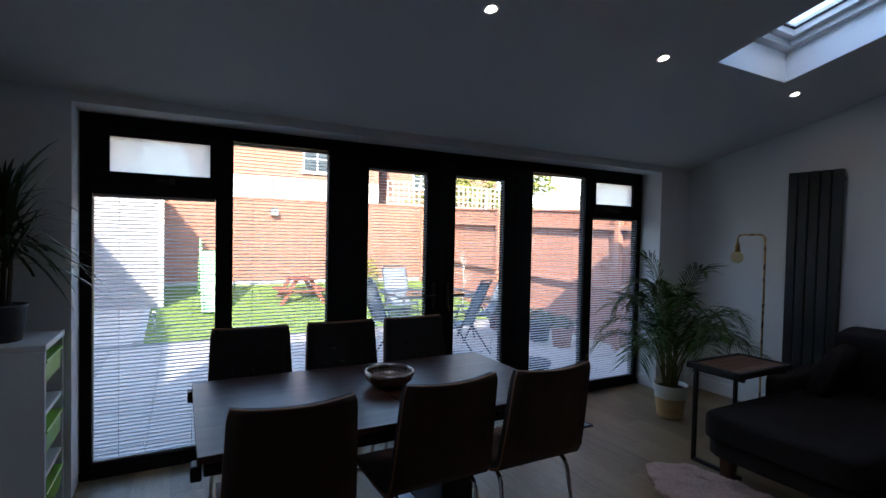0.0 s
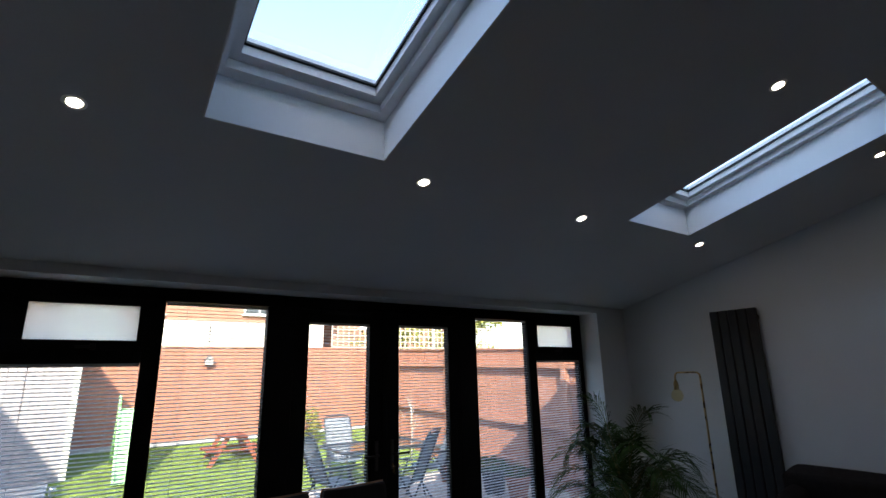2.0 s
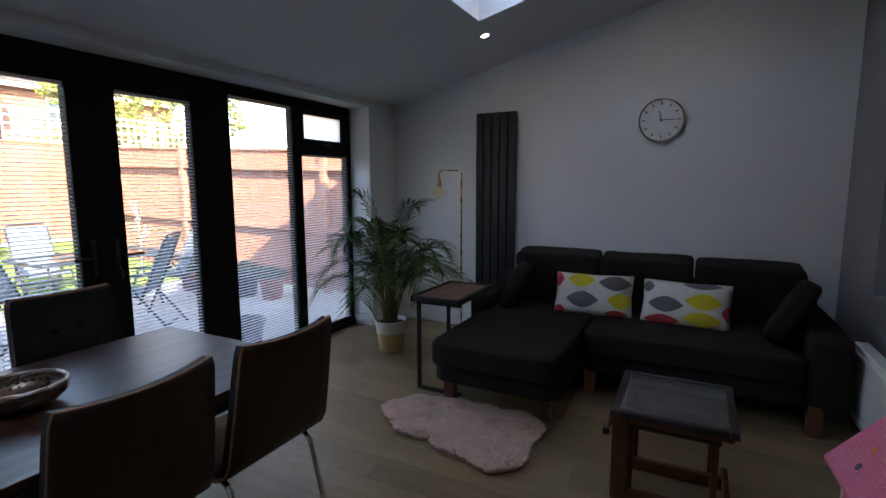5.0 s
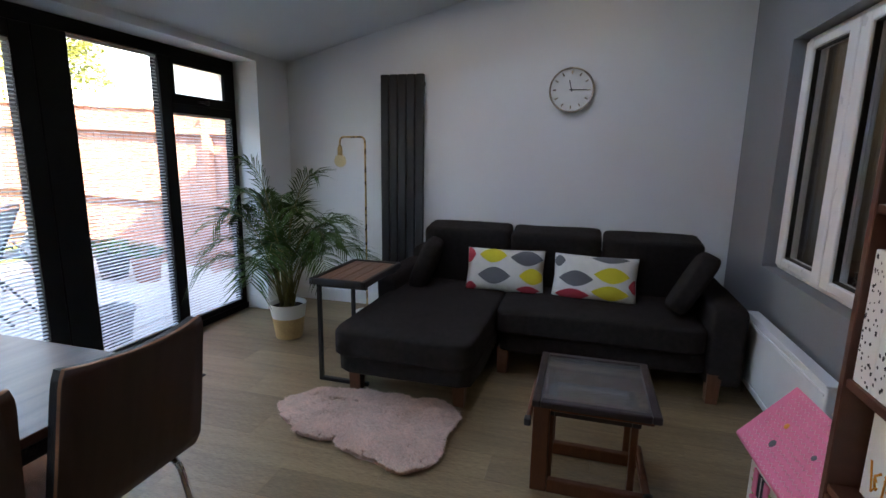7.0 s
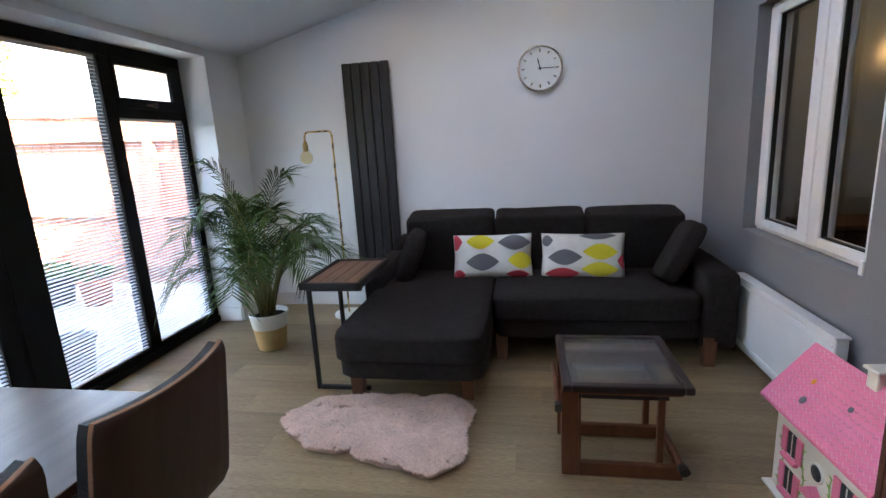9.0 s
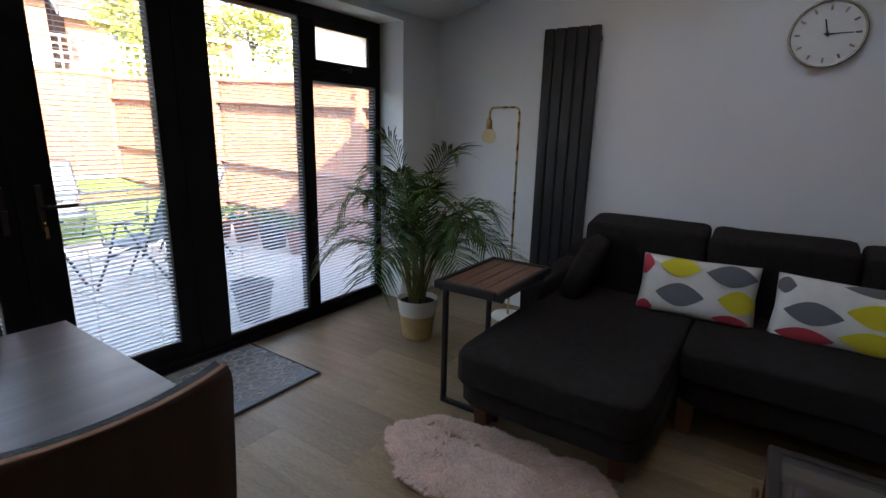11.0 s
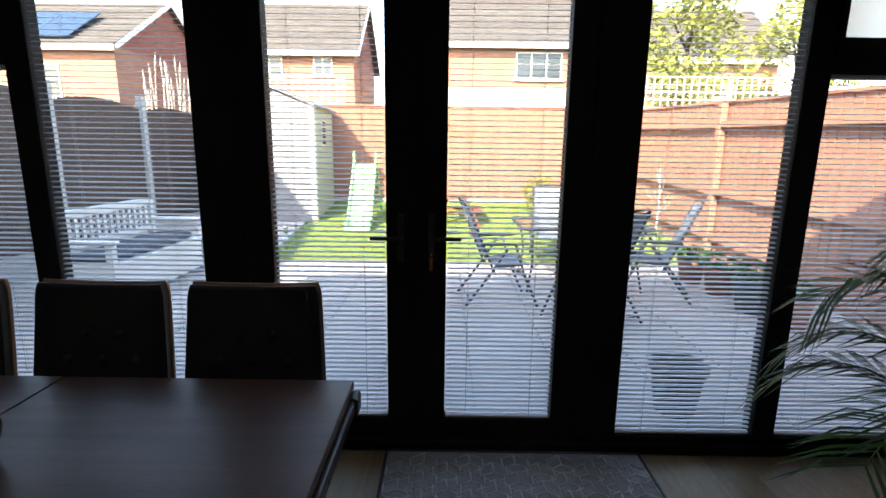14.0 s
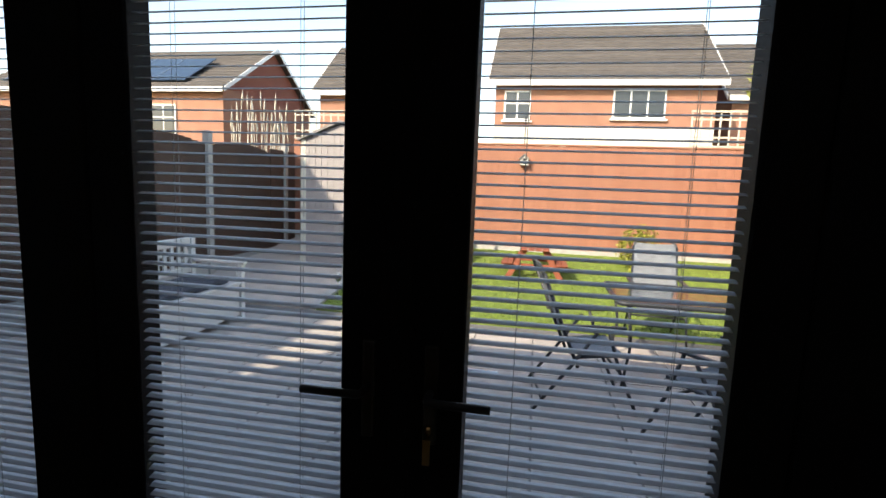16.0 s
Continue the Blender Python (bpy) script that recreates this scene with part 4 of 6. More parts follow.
hb = B()
ring = [hb.verts.new((rug_r(2 * math.pi * k / 60) * math.cos(2 * math.pi * k / 60), rug_r(2 * math.pi * k / 60) * math.sin(2 * math.pi * k / 60), 0.020)) for k in range(60)]
cv = hb.verts.new((0, 0, 0.036))
low = [hb.verts.new((v.co.x, v.co.y, 0.001)) for v in ring]
for k in range(60):
    hb.faces.new((ring[k], ring[(k + 1) % 60], cv))
    hb.faces.new((low[k], low[(k + 1) % 60], ring[(k + 1) % 60], ring[k]))
part("hide", hb, HIDE, rug)
rv, rf = [], []
rng = random.Random(5)
for _ in range(15000):
    # one lock: a few hairs that share their lean
    a = rng.uniform(0, 2 * math.pi)
    q = math.sqrt(rng.uniform(0, 1))
    R_ = rug_r(a)
    if rng.uniform(0, 0.30) > R_ * R_:
        continue
    x0, y0 = q * R_ * math.cos(a), q * R_ * math.sin(a)
    fl = noise.noise(Vector((x0 * 9, y0 * 9, 3)))
    wq = max(0.0, min(1.0, (q - 0.25) / 0.65))
    lean = math.atan2(wq * math.sin(a) - 0.62 * (1 - wq), wq * math.cos(a) - 0.35 * (1 - wq)) + 1.9 * noise.noise(Vector((x0 * 6, y0 * 6, 7))) + rng.uniform(-0.4, 0.4)
    lk = rng.uniform(0.034, 0.058) * (1 - 0.25 * q)
    hgt = 0.036 + 0.020 * (1 - q ** 4) + 0.016 * fl
    for _h in range(7):
        x, y = x0 + rng.gauss(0, 0.005), y0 + rng.gauss(0, 0.005)
        da = lean + rng.uniform(-0.25, 0.25)
        ln_ = lk * rng.uniform(0.75, 1.1)
        dx, dy = math.cos(da), math.sin(da)
        wx, wy = -dy * 0.0024, dx * 0.0024
        b0 = len(rv)
        z0 = 0.008 + 0.008 * (1 - q)
        tipx, tipy = x + dx * ln_ + (x0 + dx * lk - x - dx * ln_) * 0.5, y + dy * ln_ + (y0 + dy * lk - y - dy * ln_) * 0.5
        rv += [(x - wx, y - wy, z0), (x + wx, y + wy, z0), (x + dx * ln_ * 0.4 + wx, y + dy * ln_ * 0.4 + wy, z0 + hgt * 0.85), (x + dx * ln_ * 0.4 - wx, y + dy * ln_ * 0.4 - wy, z0 + hgt * 0.85), (tipx, tipy, z0 + hgt * rng.uniform(0.55, 0.95))]
        rf += [(b0, b0 + 1, b0 + 2, b0 + 3), (b0 + 3, b0 + 2, b0 + 4)]
me = bpy.data.meshes.new("fleece")
me.from_pydata(rv, [], rf)
me.materials.append(FLEECE)
part("fleece", me, FLEECE, rug, "curly pale pink fleece")

# ---- coffee table ----
ct = thing("coffee_table", 2.632, 0.435, 0, "teak nest of square tables with glass top and dark frame", "coffee table")
for a in ((-0.258, 0.258, -0.242, -0.207), (-0.258, 0.258, 0.207, 0.242), (-0.258, -0.222, -0.207, 0.207), (0.222, 0.258, -0.207, 0.207)):
    part("top_rail", boxb(*a, 0.435, 0.466, 0.006, 2), ROSEWOOD, ct, "dark rosewood top rail")
part("glass_top", boxb(-0.222, 0.222, -0.207, 0.207, 0.456, 0.462), TOPGLASS, ct, "inset glass top")
for x in (-0.145, 0.145):
    part("leg", boxb(x - 0.018, x + 0.018, 0.172, 0.242, 0.0, 0.434, 0.005, 2), TEAK, ct)
    part("apron", boxb(x - 0.016, x + 0.016, -0.232, 0.171, 0.375, 0.434, 0.004, 1), TEAK, ct)
    part("foot_rail", boxb(x - 0.018, x + 0.018, -0.242, 0.171, 0.0, 0.058, 0.005, 2), TEAK, ct)
part("side_rail", boxb(-0.126, 0.126, 0.20, 0.23, 0.375, 0.434, 0.004, 1), TEAK, ct)
part("side_rail", boxb(-0.126, 0.126, -0.238, -0.216, 0.02, 0.055, 0.004, 1), TEAK, ct)
part("slide_rod", tube(B(), [(-0.19, -0.225, 0.088), (0.16, -0.225, 0.088)], 0.013, 10), TEAK, ct, "round teak slide rod")
part("foot_cap", tube(B(), rounded([(-0.222, -0.232, 0.080), (-0.19, -0.228, 0.086)], 0.01), 0.021, 10), BLACK, ct, "black end cap of the rod")
part("slide_rod", tube(B(), [(-0.20, 0.257, 0.352), (0.16, 0.257, 0.352)], 0.011, 10), TEAK, ct, "round teak slide rod")
part("rod_cap", boxb(-0.235, -0.20, 0.244, 0.272, 0.335, 0.368, 0.005, 2), BLACK, ct, "black end cap of the rod")
ns = thing("nested_table", 2.68, 0.435, 0, "smaller teak table with glass top nested beneath", "coffee table")
for a in ((-0.17, 0.17, -0.19, -0.155), (-0.17, 0.17, 0.155, 0.19), (-0.17, -0.13, -0.155, 0.155), (0.13, 0.17, -0.155, 0.155)):
    part("top_rail", boxb(*a, 0.335, 0.36, 0.005, 2), ROSEWOOD, ns)
part("glass_top", boxb(-0.13, 0.13, -0.155, 0.155, 0.350, 0.355), TOPGLASS, ns)
for sx_ in (-1, 1):
    for sy_ in (-1, 1):
        part("leg", boxb(sx_ * 0.13 - 0.016, sx_ * 0.13 + 0.016, sy_ * 0.17 - 0.014, sy_ * 0.17 + 0.014, 0.0, 0.335, 0.004, 1), TEAK, ns)

# ---- side table ----
sd = thing("side_table", 3.355, 1.902, 0, "C-shaped side table with rustic wooden top and black steel frame", "side table")
TW, TD, TT = 0.297, 0.182, 0.682
for k in range(4):
    y0 = -TD + 0.03 + (2 * TD - 0.06) * k / 4
    part("board", boxb(-TW + 0.03, TW - 0.03, y0 + 0.001, y0 + (2 * TD - 0.06) / 4 - 0.001, TT - 0.03, TT - 0.008, 0.003, 1), SIDE_TOP, sd)
for a in ((-TW, TW, -TD, -TD + 0.028), (-TW, TW, TD - 0.028, TD), (-TW, -TW + 0.028, -TD + 0.028, TD - 0.028), (TW - 0.028, TW, -TD + 0.028, TD - 0.028)):
    part("top_rim", boxb(*a, TT - 0.042, TT, 0.007, 2), SIDE_FRAME, sd)
for x in (-0.222, 0.235):
    part("leg", boxb(x - 0.0125, x + 0.0125, 0.145, 0.170, 0.0, TT - 0.042, 0.003, 1), SIDE_FRAME, sd)
    part("foot_bar", boxb(x - 0.0125, x + 0.0125, -0.165, 0.145, 0.0, 0.025, 0.003, 1), SIDE_FRAME, sd)
    part("top_bar", boxb(x - 0.0125, x + 0.0125, -0.165, 0.145, TT - 0.066, TT - 0.042, 0.003, 1), SIDE_FRAME, sd)

# ---- floor lamp ----
fl_ = thing("floor_lamp", 4.42, 2.34, 0, "slender brass floor lamp with bare globe bulb and pale base", "floor lamp")
part("base", lathe(B(), [(0, 0), (0.125, 0), (0.127, 0.01), (0.122, 0.022), (0.0, 0.024)], 32), POT_WHITE, fl_, "pale round marble base")
part("pole", tube(B(), rounded([(0, 0, 0.02), (0, 0, 1.557), (0, 0.235, 1.557), (0, 0.235, 1.48)], 0.045, 6), 0.008, 10), BRASS, fl_, "bent brass tube")
part("socket", lathe(B(), [(0, 0.085), (0.012, 0.08), (0.021, 0.06), (0.021, 0.0), (0.0, 0.0)], 16, (0, 0.235, 1.405)), BRASS, fl_)
part("bulb", lathe(B(), [(0.014, 0.045), (0.022, 0.03), (0.042, 0.01), (0.052, -0.02), (0.048, -0.048), (0.028, -0.07), (0, -0.078)], 20, (0, 0.235, 1.378)), BULB, fl_, "amber globe bulb, unlit")

# ---- tall radiator ----
rd = thing("column_radiator", XE, 2.083, 0.287, "tall anthracite vertical panel radiator on the white wall", "radiator")
for k in range(5):
    y = -0.16 + 0.08 * k
    part("panel", boxb(-0.085, -0.045, y - 0.0365, y + 0.0365, 0, 1.80, 0.009, 3), RADIATOR, rd)
for z in (0.08, 1.72):
    part("manifold", boxb(-0.045, -0.02, -0.195, 0.195, z - 0.02, z + 0.02, 0.006, 1), RADIATOR, rd)
for z in (0.35, 1.5):
    part("bracket", boxb(-0.045, 0.0, -0.05, 0.05, z - 0.02, z + 0.02, 0.003, 1), RADIATOR, rd)

# ---- clock ----
ck = thing("wall_clock", XE, 0.682, 1.935, "round pale-faced wall clock with champagne metal rim on the wall", "clock")
ck.scale = (1.0, 0.89, 0.89)
RX = pose(0, 0, 0, 0, -90, 0)
part("rim", lathe(B(), [(0.0, 0.001), (0.190, 0.001), (0.196, 0.02), (0.192, 0.042), (0.182, 0.044), (0.178, 0.032)], 48), CLOCK_RIM, ck, m=RX)
part("face", lathe(B(), [(0.179, 0.030), (0.0, 0.0305)], 40), CLOCK_FACE, ck, m=RX)
for k in range(12):
    a = radians(30 * k)
    part("hour_mark", boxb(-0.0145, 0.0145, -0.006, 0.006, 0, 0.003), CLOCK_RIM, ck, m=RX @ pose(0, 0, 0.031, 0, 0, 30 * k) @ pose(0.148, 0, 0))
for ln_, ang, wd in ((0.085, 346, 0.0042), (0.125, 90, 0.0032)):
    part("clock_hand", boxb(-0.018, ln_, -wd, wd, 0, 0.002), INK, ck, m=RX @ pose(0, 0, 0.035, 0, 0, -ang))
part("hub", lathe(B(), [(0.009, 0.0), (0.009, 0.006), (0, 0.007)], 12), INK, ck, m=RX @ pose(0, 0, 0.034))


# ---- plants ----
def frond(length, rise, droop, leaf, count, seed, width=0.011):
    """One arching palm frond in the local x-z plane with narrow leaflets on both sides."""
    g = random.Random(seed)
    pts = []
    for i in range(13):
        s = i / 12
        pts.append(Vector((length * (s ** 1.25) * 0.9, 0.03 * math.sin(3 * s + seed), rise * (1 - (1 - s) ** 1.7) - droop * s ** 3)))
    stem = tube(B(), pts, [0.0055 * (1 - 0.8 * i / 12) + 0.0008 for i in range(13)], 5)
    lv, lf = [], []
    for k in range(count):
        s = 0.30 + 0.70 * k / (count - 1)
        f = s * 12
        i = min(11, int(f))
        p = pts[i].lerp(pts[i + 1], f - i)
        d = (pts[min(i + 1, 12)] - pts[i]).normalized()
        for sd_ in (-1, 1):
            ll = leaf * (0.45 + 0.9 * math.sin(math.pi * min(1, 0.15 + 0.8 * (s - 0.25)))) * g.uniform(0.85, 1.1)
            side = Vector((0, sd_, 0))
            dirv = (d * 0.75 + side * 0.8 + Vector((0, 0, 0.10))).normalized()
            tip = p + dirv * ll + Vector((0, 0, -0.32 * ll * g.uniform(0.6, 1.3)))
            mid = p + dirv * ll * 0.5 + Vector((0, 0, -0.03 * ll))
            wv = d.cross(side).normalized().cross(dirv).normalized() * width * 0.5
            b0 = len(lv)
            lv += [tuple(p - wv * 0.4), tuple(p + wv * 0.4), tuple(mid + wv), tuple(mid - wv), tuple(tip)]
            lf += [(b0, b0 + 1, b0 + 2, b0 + 3), (b0 + 3, b0 + 2, b0 + 4)]
    lm = bpy.data.meshes.new("leaflet_spray")
    lm.from_pydata(lv, [], lf)
    return stem, lm


pl = thing("areca_palm", 3.73, 2.69, 0, "bushy green areca palm in a white and ochre pot", "potted plant")
part("pot", lathe(B(), [(0, 0), (0.098, 0), (0.102, 0.01), (0.122, 0.165)], 36), POT_STRAW, pl, "ochre lower part of the pot")
part("pot_band", lathe(B(), [(0.1225, 0.165), (0.139, 0.268), (0.141, 0.275), (0.132, 0.275), (0.126, 0.235)], 36), POT_WHITE, pl, "white upper band of the pot")
part("soil", lathe(B(), [(0.127, 0.24), (0.06, 0.25), (0, 0.248)], 24), SOIL, pl)
gp = random.Random(11)
for k in range(23):
    ang = 360 * k / 23 * 9 % 360 + gp.uniform(-14, 14)
    tier = k / 22
    L_ = 0.80 - 0.40 * tier + gp.uniform(-0.06, 0.06)
    rise = 0.60 + 0.52 * tier + gp.uniform(-0.06, 0.06)
    if 40 < ang < 150:
        L_ *= 0.86
    if 180 < ang < 340 and tier > 0.5:
        rise -= 0.16
    st, lm = frond(L_, rise, 0.28 - 0.08 * tier + gp.uniform(-0.04, 0.08), 0.20, 30, k)
    lm.materials.append(GREEN_LEAF)
    fr_ = part("frond_stem", st, STEM, pl, m=pose(gp.uniform(-0.05, 0.05), gp.uniform(-0.05, 0.05), 0.24, 0, 0, ang))
    part("leaflet_spray", lm, GREEN_LEAF, fr_)
for k, (ang, L_, rise) in enumerate(((100, 0.30, 1.20), (262, 0.34, 1.12))):
    st, lm = frond(L_, rise, 0.10, 0.19, 26, 60 + k)
    lm.materials.append(GREEN_LEAF)
    fr_ = part("frond_stem", st, STEM, pl, "tall upright frond", m=pose(0.0, 0.02, 0.24, 0, 0, ang))
    part("leaflet_spray", lm, GREEN_LEAF, fr_)
for k in range(9):
    a = gp.uniform(0, 6.28)
    part("cane", tube(B(), [(0.05 * math.cos(a), 0.05 * math.sin(a), 0.24), (0.07 * math.cos(a), 0.07 * math.sin(a), 0.45), (0.10 * math.cos(a), 0.10 * math.sin(a), 0.68)], [0.011, 0.009, 0.006], 7), STEM, pl, "yellow-green cane")

# toy storage unit in the corner
us = thing("storage_unit", -0.725, 3.03, 0, "white storage unit with open slots holding green plastic bins", "storage unit")
UZ = 0.945
part("side_panel", boxb(-0.22, 0.22, -0.205, -0.18, 0, UZ - 0.03, 0.003, 1), CANDLE_WHITE, us)
part("side_panel", boxb(-0.22, 0.22, 0.18, 0.205, 0, UZ - 0.03, 0.003, 1), CANDLE_WHITE, us)
part("top_panel", boxb(-0.22, 0.225, -0.207, 0.207, UZ - 0.03, UZ, 0.003, 1), CANDLE_WHITE, us)
part("back_panel", boxb(-0.22, -0.20, -0.18, 0.18, 0, UZ - 0.03), CANDLE_WHITE, us)
for z in (0.0, 0.30, 0.60):
    part("shelf", boxb(-0.20, 0.215, -0.18, 0.18, z, z + 0.022), CANDLE_WHITE, us)
for z, hh in ((0.70, 0.115), (0.36, 0.12), (0.06, 0.12)):
    t = thing("storage_bin", -0.725 + 0.02, 3.03, z + 0.05, "green plastic bin sliding in the white unit", "storage bin", "toy bins")
    part("bin", boxb(-0.19, 0.195, -0.165, 0.165, 0, hh, 0.012, 2), GREEN_BOX, t)
    part("lip", boxb(-0.19, 0.205, -0.178, 0.178, hh - 0.014, hh + 0.002, 0.004, 1), GREEN_BOX, t)
for y in (-0.18, 0.166):
    for z in (0.727, 0.387, 0.087):
        part("runner", boxb(-0.19, 0.21, y, y + 0.014, z + 0.02, z + 0.03), CANDLE_WHITE, us)
dp = thing("dracaena", -0.70, 3.0, UZ, "dark green dracaena in a grey pot on the white unit", "potted plant")
part("pot", lathe(B(), [(0, 0), (0.075, 0), (0.095, 0.16), (0.10, 0.165), (0.10, 0.175), (0.088, 0.175), (0.085, 0.15)], 28), POT_DARK, dp)
part("soil", lathe(B(), [(0.086, 0.155), (0, 0.16)], 16), SOIL, dp)
gd = random.Random(4)
for c_, (cx_, cy_, hh) in enumerate(((0.0, 0.0, 0.52), (0.03, -0.03, 0.36))):
    cane = part("cane", tube(B(), [(cx_, cy_, 0.15), (cx_ + 0.01, cy_, 0.15 + hh * 0.5), (cx_, cy_ + 0.01, 0.15 + hh)], [0.012, 0.010, 0.008], 8), BARK, dp)
    lv, lf = [], []
    for k in range(70):
        a = gd.uniform(0, 6.283)
        zz = 0.15 + hh * gd.uniform(0.55, 1.02)
        el = gd.uniform(-0.2, 1.35)
        ll = gd.uniform(0.34, 0.56)
        b0 = len(lv)
        segs = 5
        for i in range(segs + 1):
            s = i / segs
            rr_ = ll * s * math.cos(el)
            hz = ll * s * math.sin(el) - 0.22 * s * s * (1.2 - 0.6 * math.sin(el))
            ww = 0.011 * (1 - s ** 2.5)
            px_, py_ = cx_ + rr_ * math.cos(a), cy_ + rr_ * math.sin(a)
            lv += [(px_ - ww * math.sin(a), py_ + ww * math.cos(a), zz + hz), (px_ + ww * math.sin(a), py_ - ww * math.cos(a), zz + hz)]
        lf += [(b0 + 2 * i, b0 + 2 * i + 1, b0 + 2 * i + 3, b0 + 2 * i + 2) for i in range(segs)]
    lm = bpy.data.meshes.new("leaf_rosette")
    lm.from_pydata(lv, [], lf)
    lm.materials.append(DARK_LEAF)
    part("leaf_rosette", lm, DARK_LEAF, dp)

# ---- white radiator ----
wr = thing("panel_radiator", 3.25, YS, 0.095, "white panel radiator beneath the window on the grey wall", "radiator")
part("panel", boxb(-0.515, 0.515, 0.045, 0.10, 0, 0.42, 0.008, 2), RAD_WHITE, wr)
for z in (0.03, 0.375):
    part("pressed_band", boxb(-0.50, 0.50, 0.10, 0.104, z, z + 0.016, 0.004, 1), RAD_WHITE, wr)
part("top_grille", boxb(-0.517, 0.517, 0.04, 0.106, 0.42, 0.432, 0.003, 1), RAD_WHITE, wr)
for x in (-0.4, 0.4):
    part("bracket", boxb(x - 0.02, x + 0.02, 0.0, 0.045, 0.05, 0.38, 0.003, 1), RAD_WHITE, wr)
for x in (-0.535, 0.535):
    part("pipe", tube(B(), [(x * 0.98, 0.07, -0.095), (x * 0.98, 0.07, 0.02), (x * 0.955, 0.07, 0.04)], 0.0075, 8), CHROME, wr, "chrome pipe and valve")

# ---- bookcase ----
bc = thing("bookcase", 1.368, -0.29, 0, "mahogany bookcase with half-full open shelves over a cupboard", "bookcase")
CW, CD = 0.51, 0.20
for x in (-CW, CW - 0.022):
    part("side_panel", boxb(x, x + 0.022, -CD, CD, 0, 1.576, 0.002, 1), CASE_WOOD, bc)
part("top_panel", boxb(-CW, CW, -CD, CD, 1.576, 1.598, 0.002, 1), CASE_WOOD, bc)
part("back_panel", boxb(-CW + 0.022, CW - 0.022, -CD, -CD + 0.012, 0.05, 1.576), CASE_BACK, bc)
for z in (1.300, 0.887, 0.610):
    part("shelf", boxb(-CW + 0.022, CW - 0.022, -CD + 0.012, CD - 0.004, z, z + 0.022, 0.002, 1), CASE_WOOD, bc)
part("divider", boxb(0.215, 0.235, -CD + 0.012, CD - 0.006, 0.909, 1.300, 0.002, 1), CASE_WOOD, bc)
part("shelf", boxb(-CW + 0.022, 0.215, -CD + 0.012, CD - 0.006, 1.10, 1.12, 0.002, 1), CASE_WOOD, bc)
part("plinth", boxb(-CW + 0.022, CW - 0.022, -CD + 0.02, CD - 0.03, 0, 0.06), CASE_BACK, bc)
for a, b in ((-CW + 0.024, -0.002), (0.002, CW - 0.024)):
    d_ = part("door", boxb(a, b, CD - 0.02, CD, 0.062, 0.606, 0.003, 1), CASE_WOOD, bc, "flat mahogany cupboard door")
    hx = b - 0.235 if a > 0 else a + 0.235
    part("handle", boxb(hx - 0.07, hx + 0.07, CD, CD + 0.014, 0.560, 0.585, 0.004, 1), BLACK, d_, "dark bar handle")


def flat(name, col, rough=0.5):
    return mat(name, col, rough, var=0.05, bump=0.01)


LIME, NAVY, ORANGE_, REDB, BLUEB, YELB, TEALB = flat("lime_cover", (0.16, 0.55, 0.03)), flat("navy_cover", (0.03, 0.06, 0.28)), flat("orange_cover", (0.80, 0.30, 0.02)), flat("red_cover", (0.45, 0.03, 0.04)), flat("sky_cover", (0.12, 0.38, 0.60)), flat("yellow_cover", (0.75, 0.62, 0.03)), flat("olive_cover", (0.22, 0.27, 0.05))
TERRAZZO = mat("white_terrazzo_card", (0.78, 0.77, 0.75), 0.6, var=0.03)
FRONT = -0.29 + CD


def book(x, z, th, hh, dep, cover, label, lean=0.0, inset=0.02, title="", tcol=None):
    """An upright book or file, its spine to the room."""
    t = thing("book", x + 0.023, FRONT - inset, z, label, "book", "books in the bookcase")
    m = pose(0, 0, 0, 0, lean, 0)
    part("cover", boxb(-th / 2, th / 2, -dep, 0, 0, hh, 0.0025, 1), cover, t, m=m)
    part("pages", boxb(-th / 2 + 0.003, th / 2 - 0.003, -dep - 0.001, -0.012, 0.004, hh + 0.0008), PAPER, t, m=m)
    if title:
        words(title, 0.05 if len(title) < 4 else min(0.022, hh / len(title) * 1.4), tcol or INK, "title", t, m @ pose(0, 0.0012, hh * 0.5, 90, 0, 180) @ (pose(0, 0, 0) if len(title) < 4 else pose(0, 0, 0, 0, 0, 90)))
    return t


def terr_box(x, z, th, hh, dep):
    t = thing("magazine_file", x + 0.023, FRONT - 0.012, z, "white card magazine file with dark terrazzo specks", "file box", "terrazzo file boxes")
    part("body", boxb(-th / 2, th / 2, -dep, 0, 0, hh, 0.002, 1), TERRAZZO, t)
    g = random.Random(int(x * 1000))
    sp = B()
    for _ in range(60):
        px_, pz_, r_ = g.uniform(-th / 2 + 0.006, th / 2 - 0.006), g.uniform(0.01, hh - 0.01), g.uniform(0.0025, 0.0055)
        vs = [sp.verts.new((px_ + r_ * g.uniform(0.6, 1.2) * math.cos(a), 0.0008, pz_ + r_ * g.uniform(0.6, 1.3) * math.sin(a))) for a in (0, 1.3, 2.5, 3.9, 5.1)]
        sp.faces.new(vs)
    for _ in range(130):
        py_, pz_, r_ = g.uniform(-dep + 0.006, -0.006), g.uniform(0.01, hh - 0.01), g.uniform(0.0025, 0.0055)
        vs = [sp.verts.new((-th / 2 - 0.0008, py_ + r_ * g.uniform(0.6, 1.2) * math.cos(a), pz_ + r_ * g.uniform(0.6, 1.3) * math.sin(a))) for a in (0, 1.3, 2.5, 3.9, 5.1)]
        sp.faces.new(vs)
    tagged(part("speckle", sp, INK, t, "dark terrazzo specks"), kind="stuff")


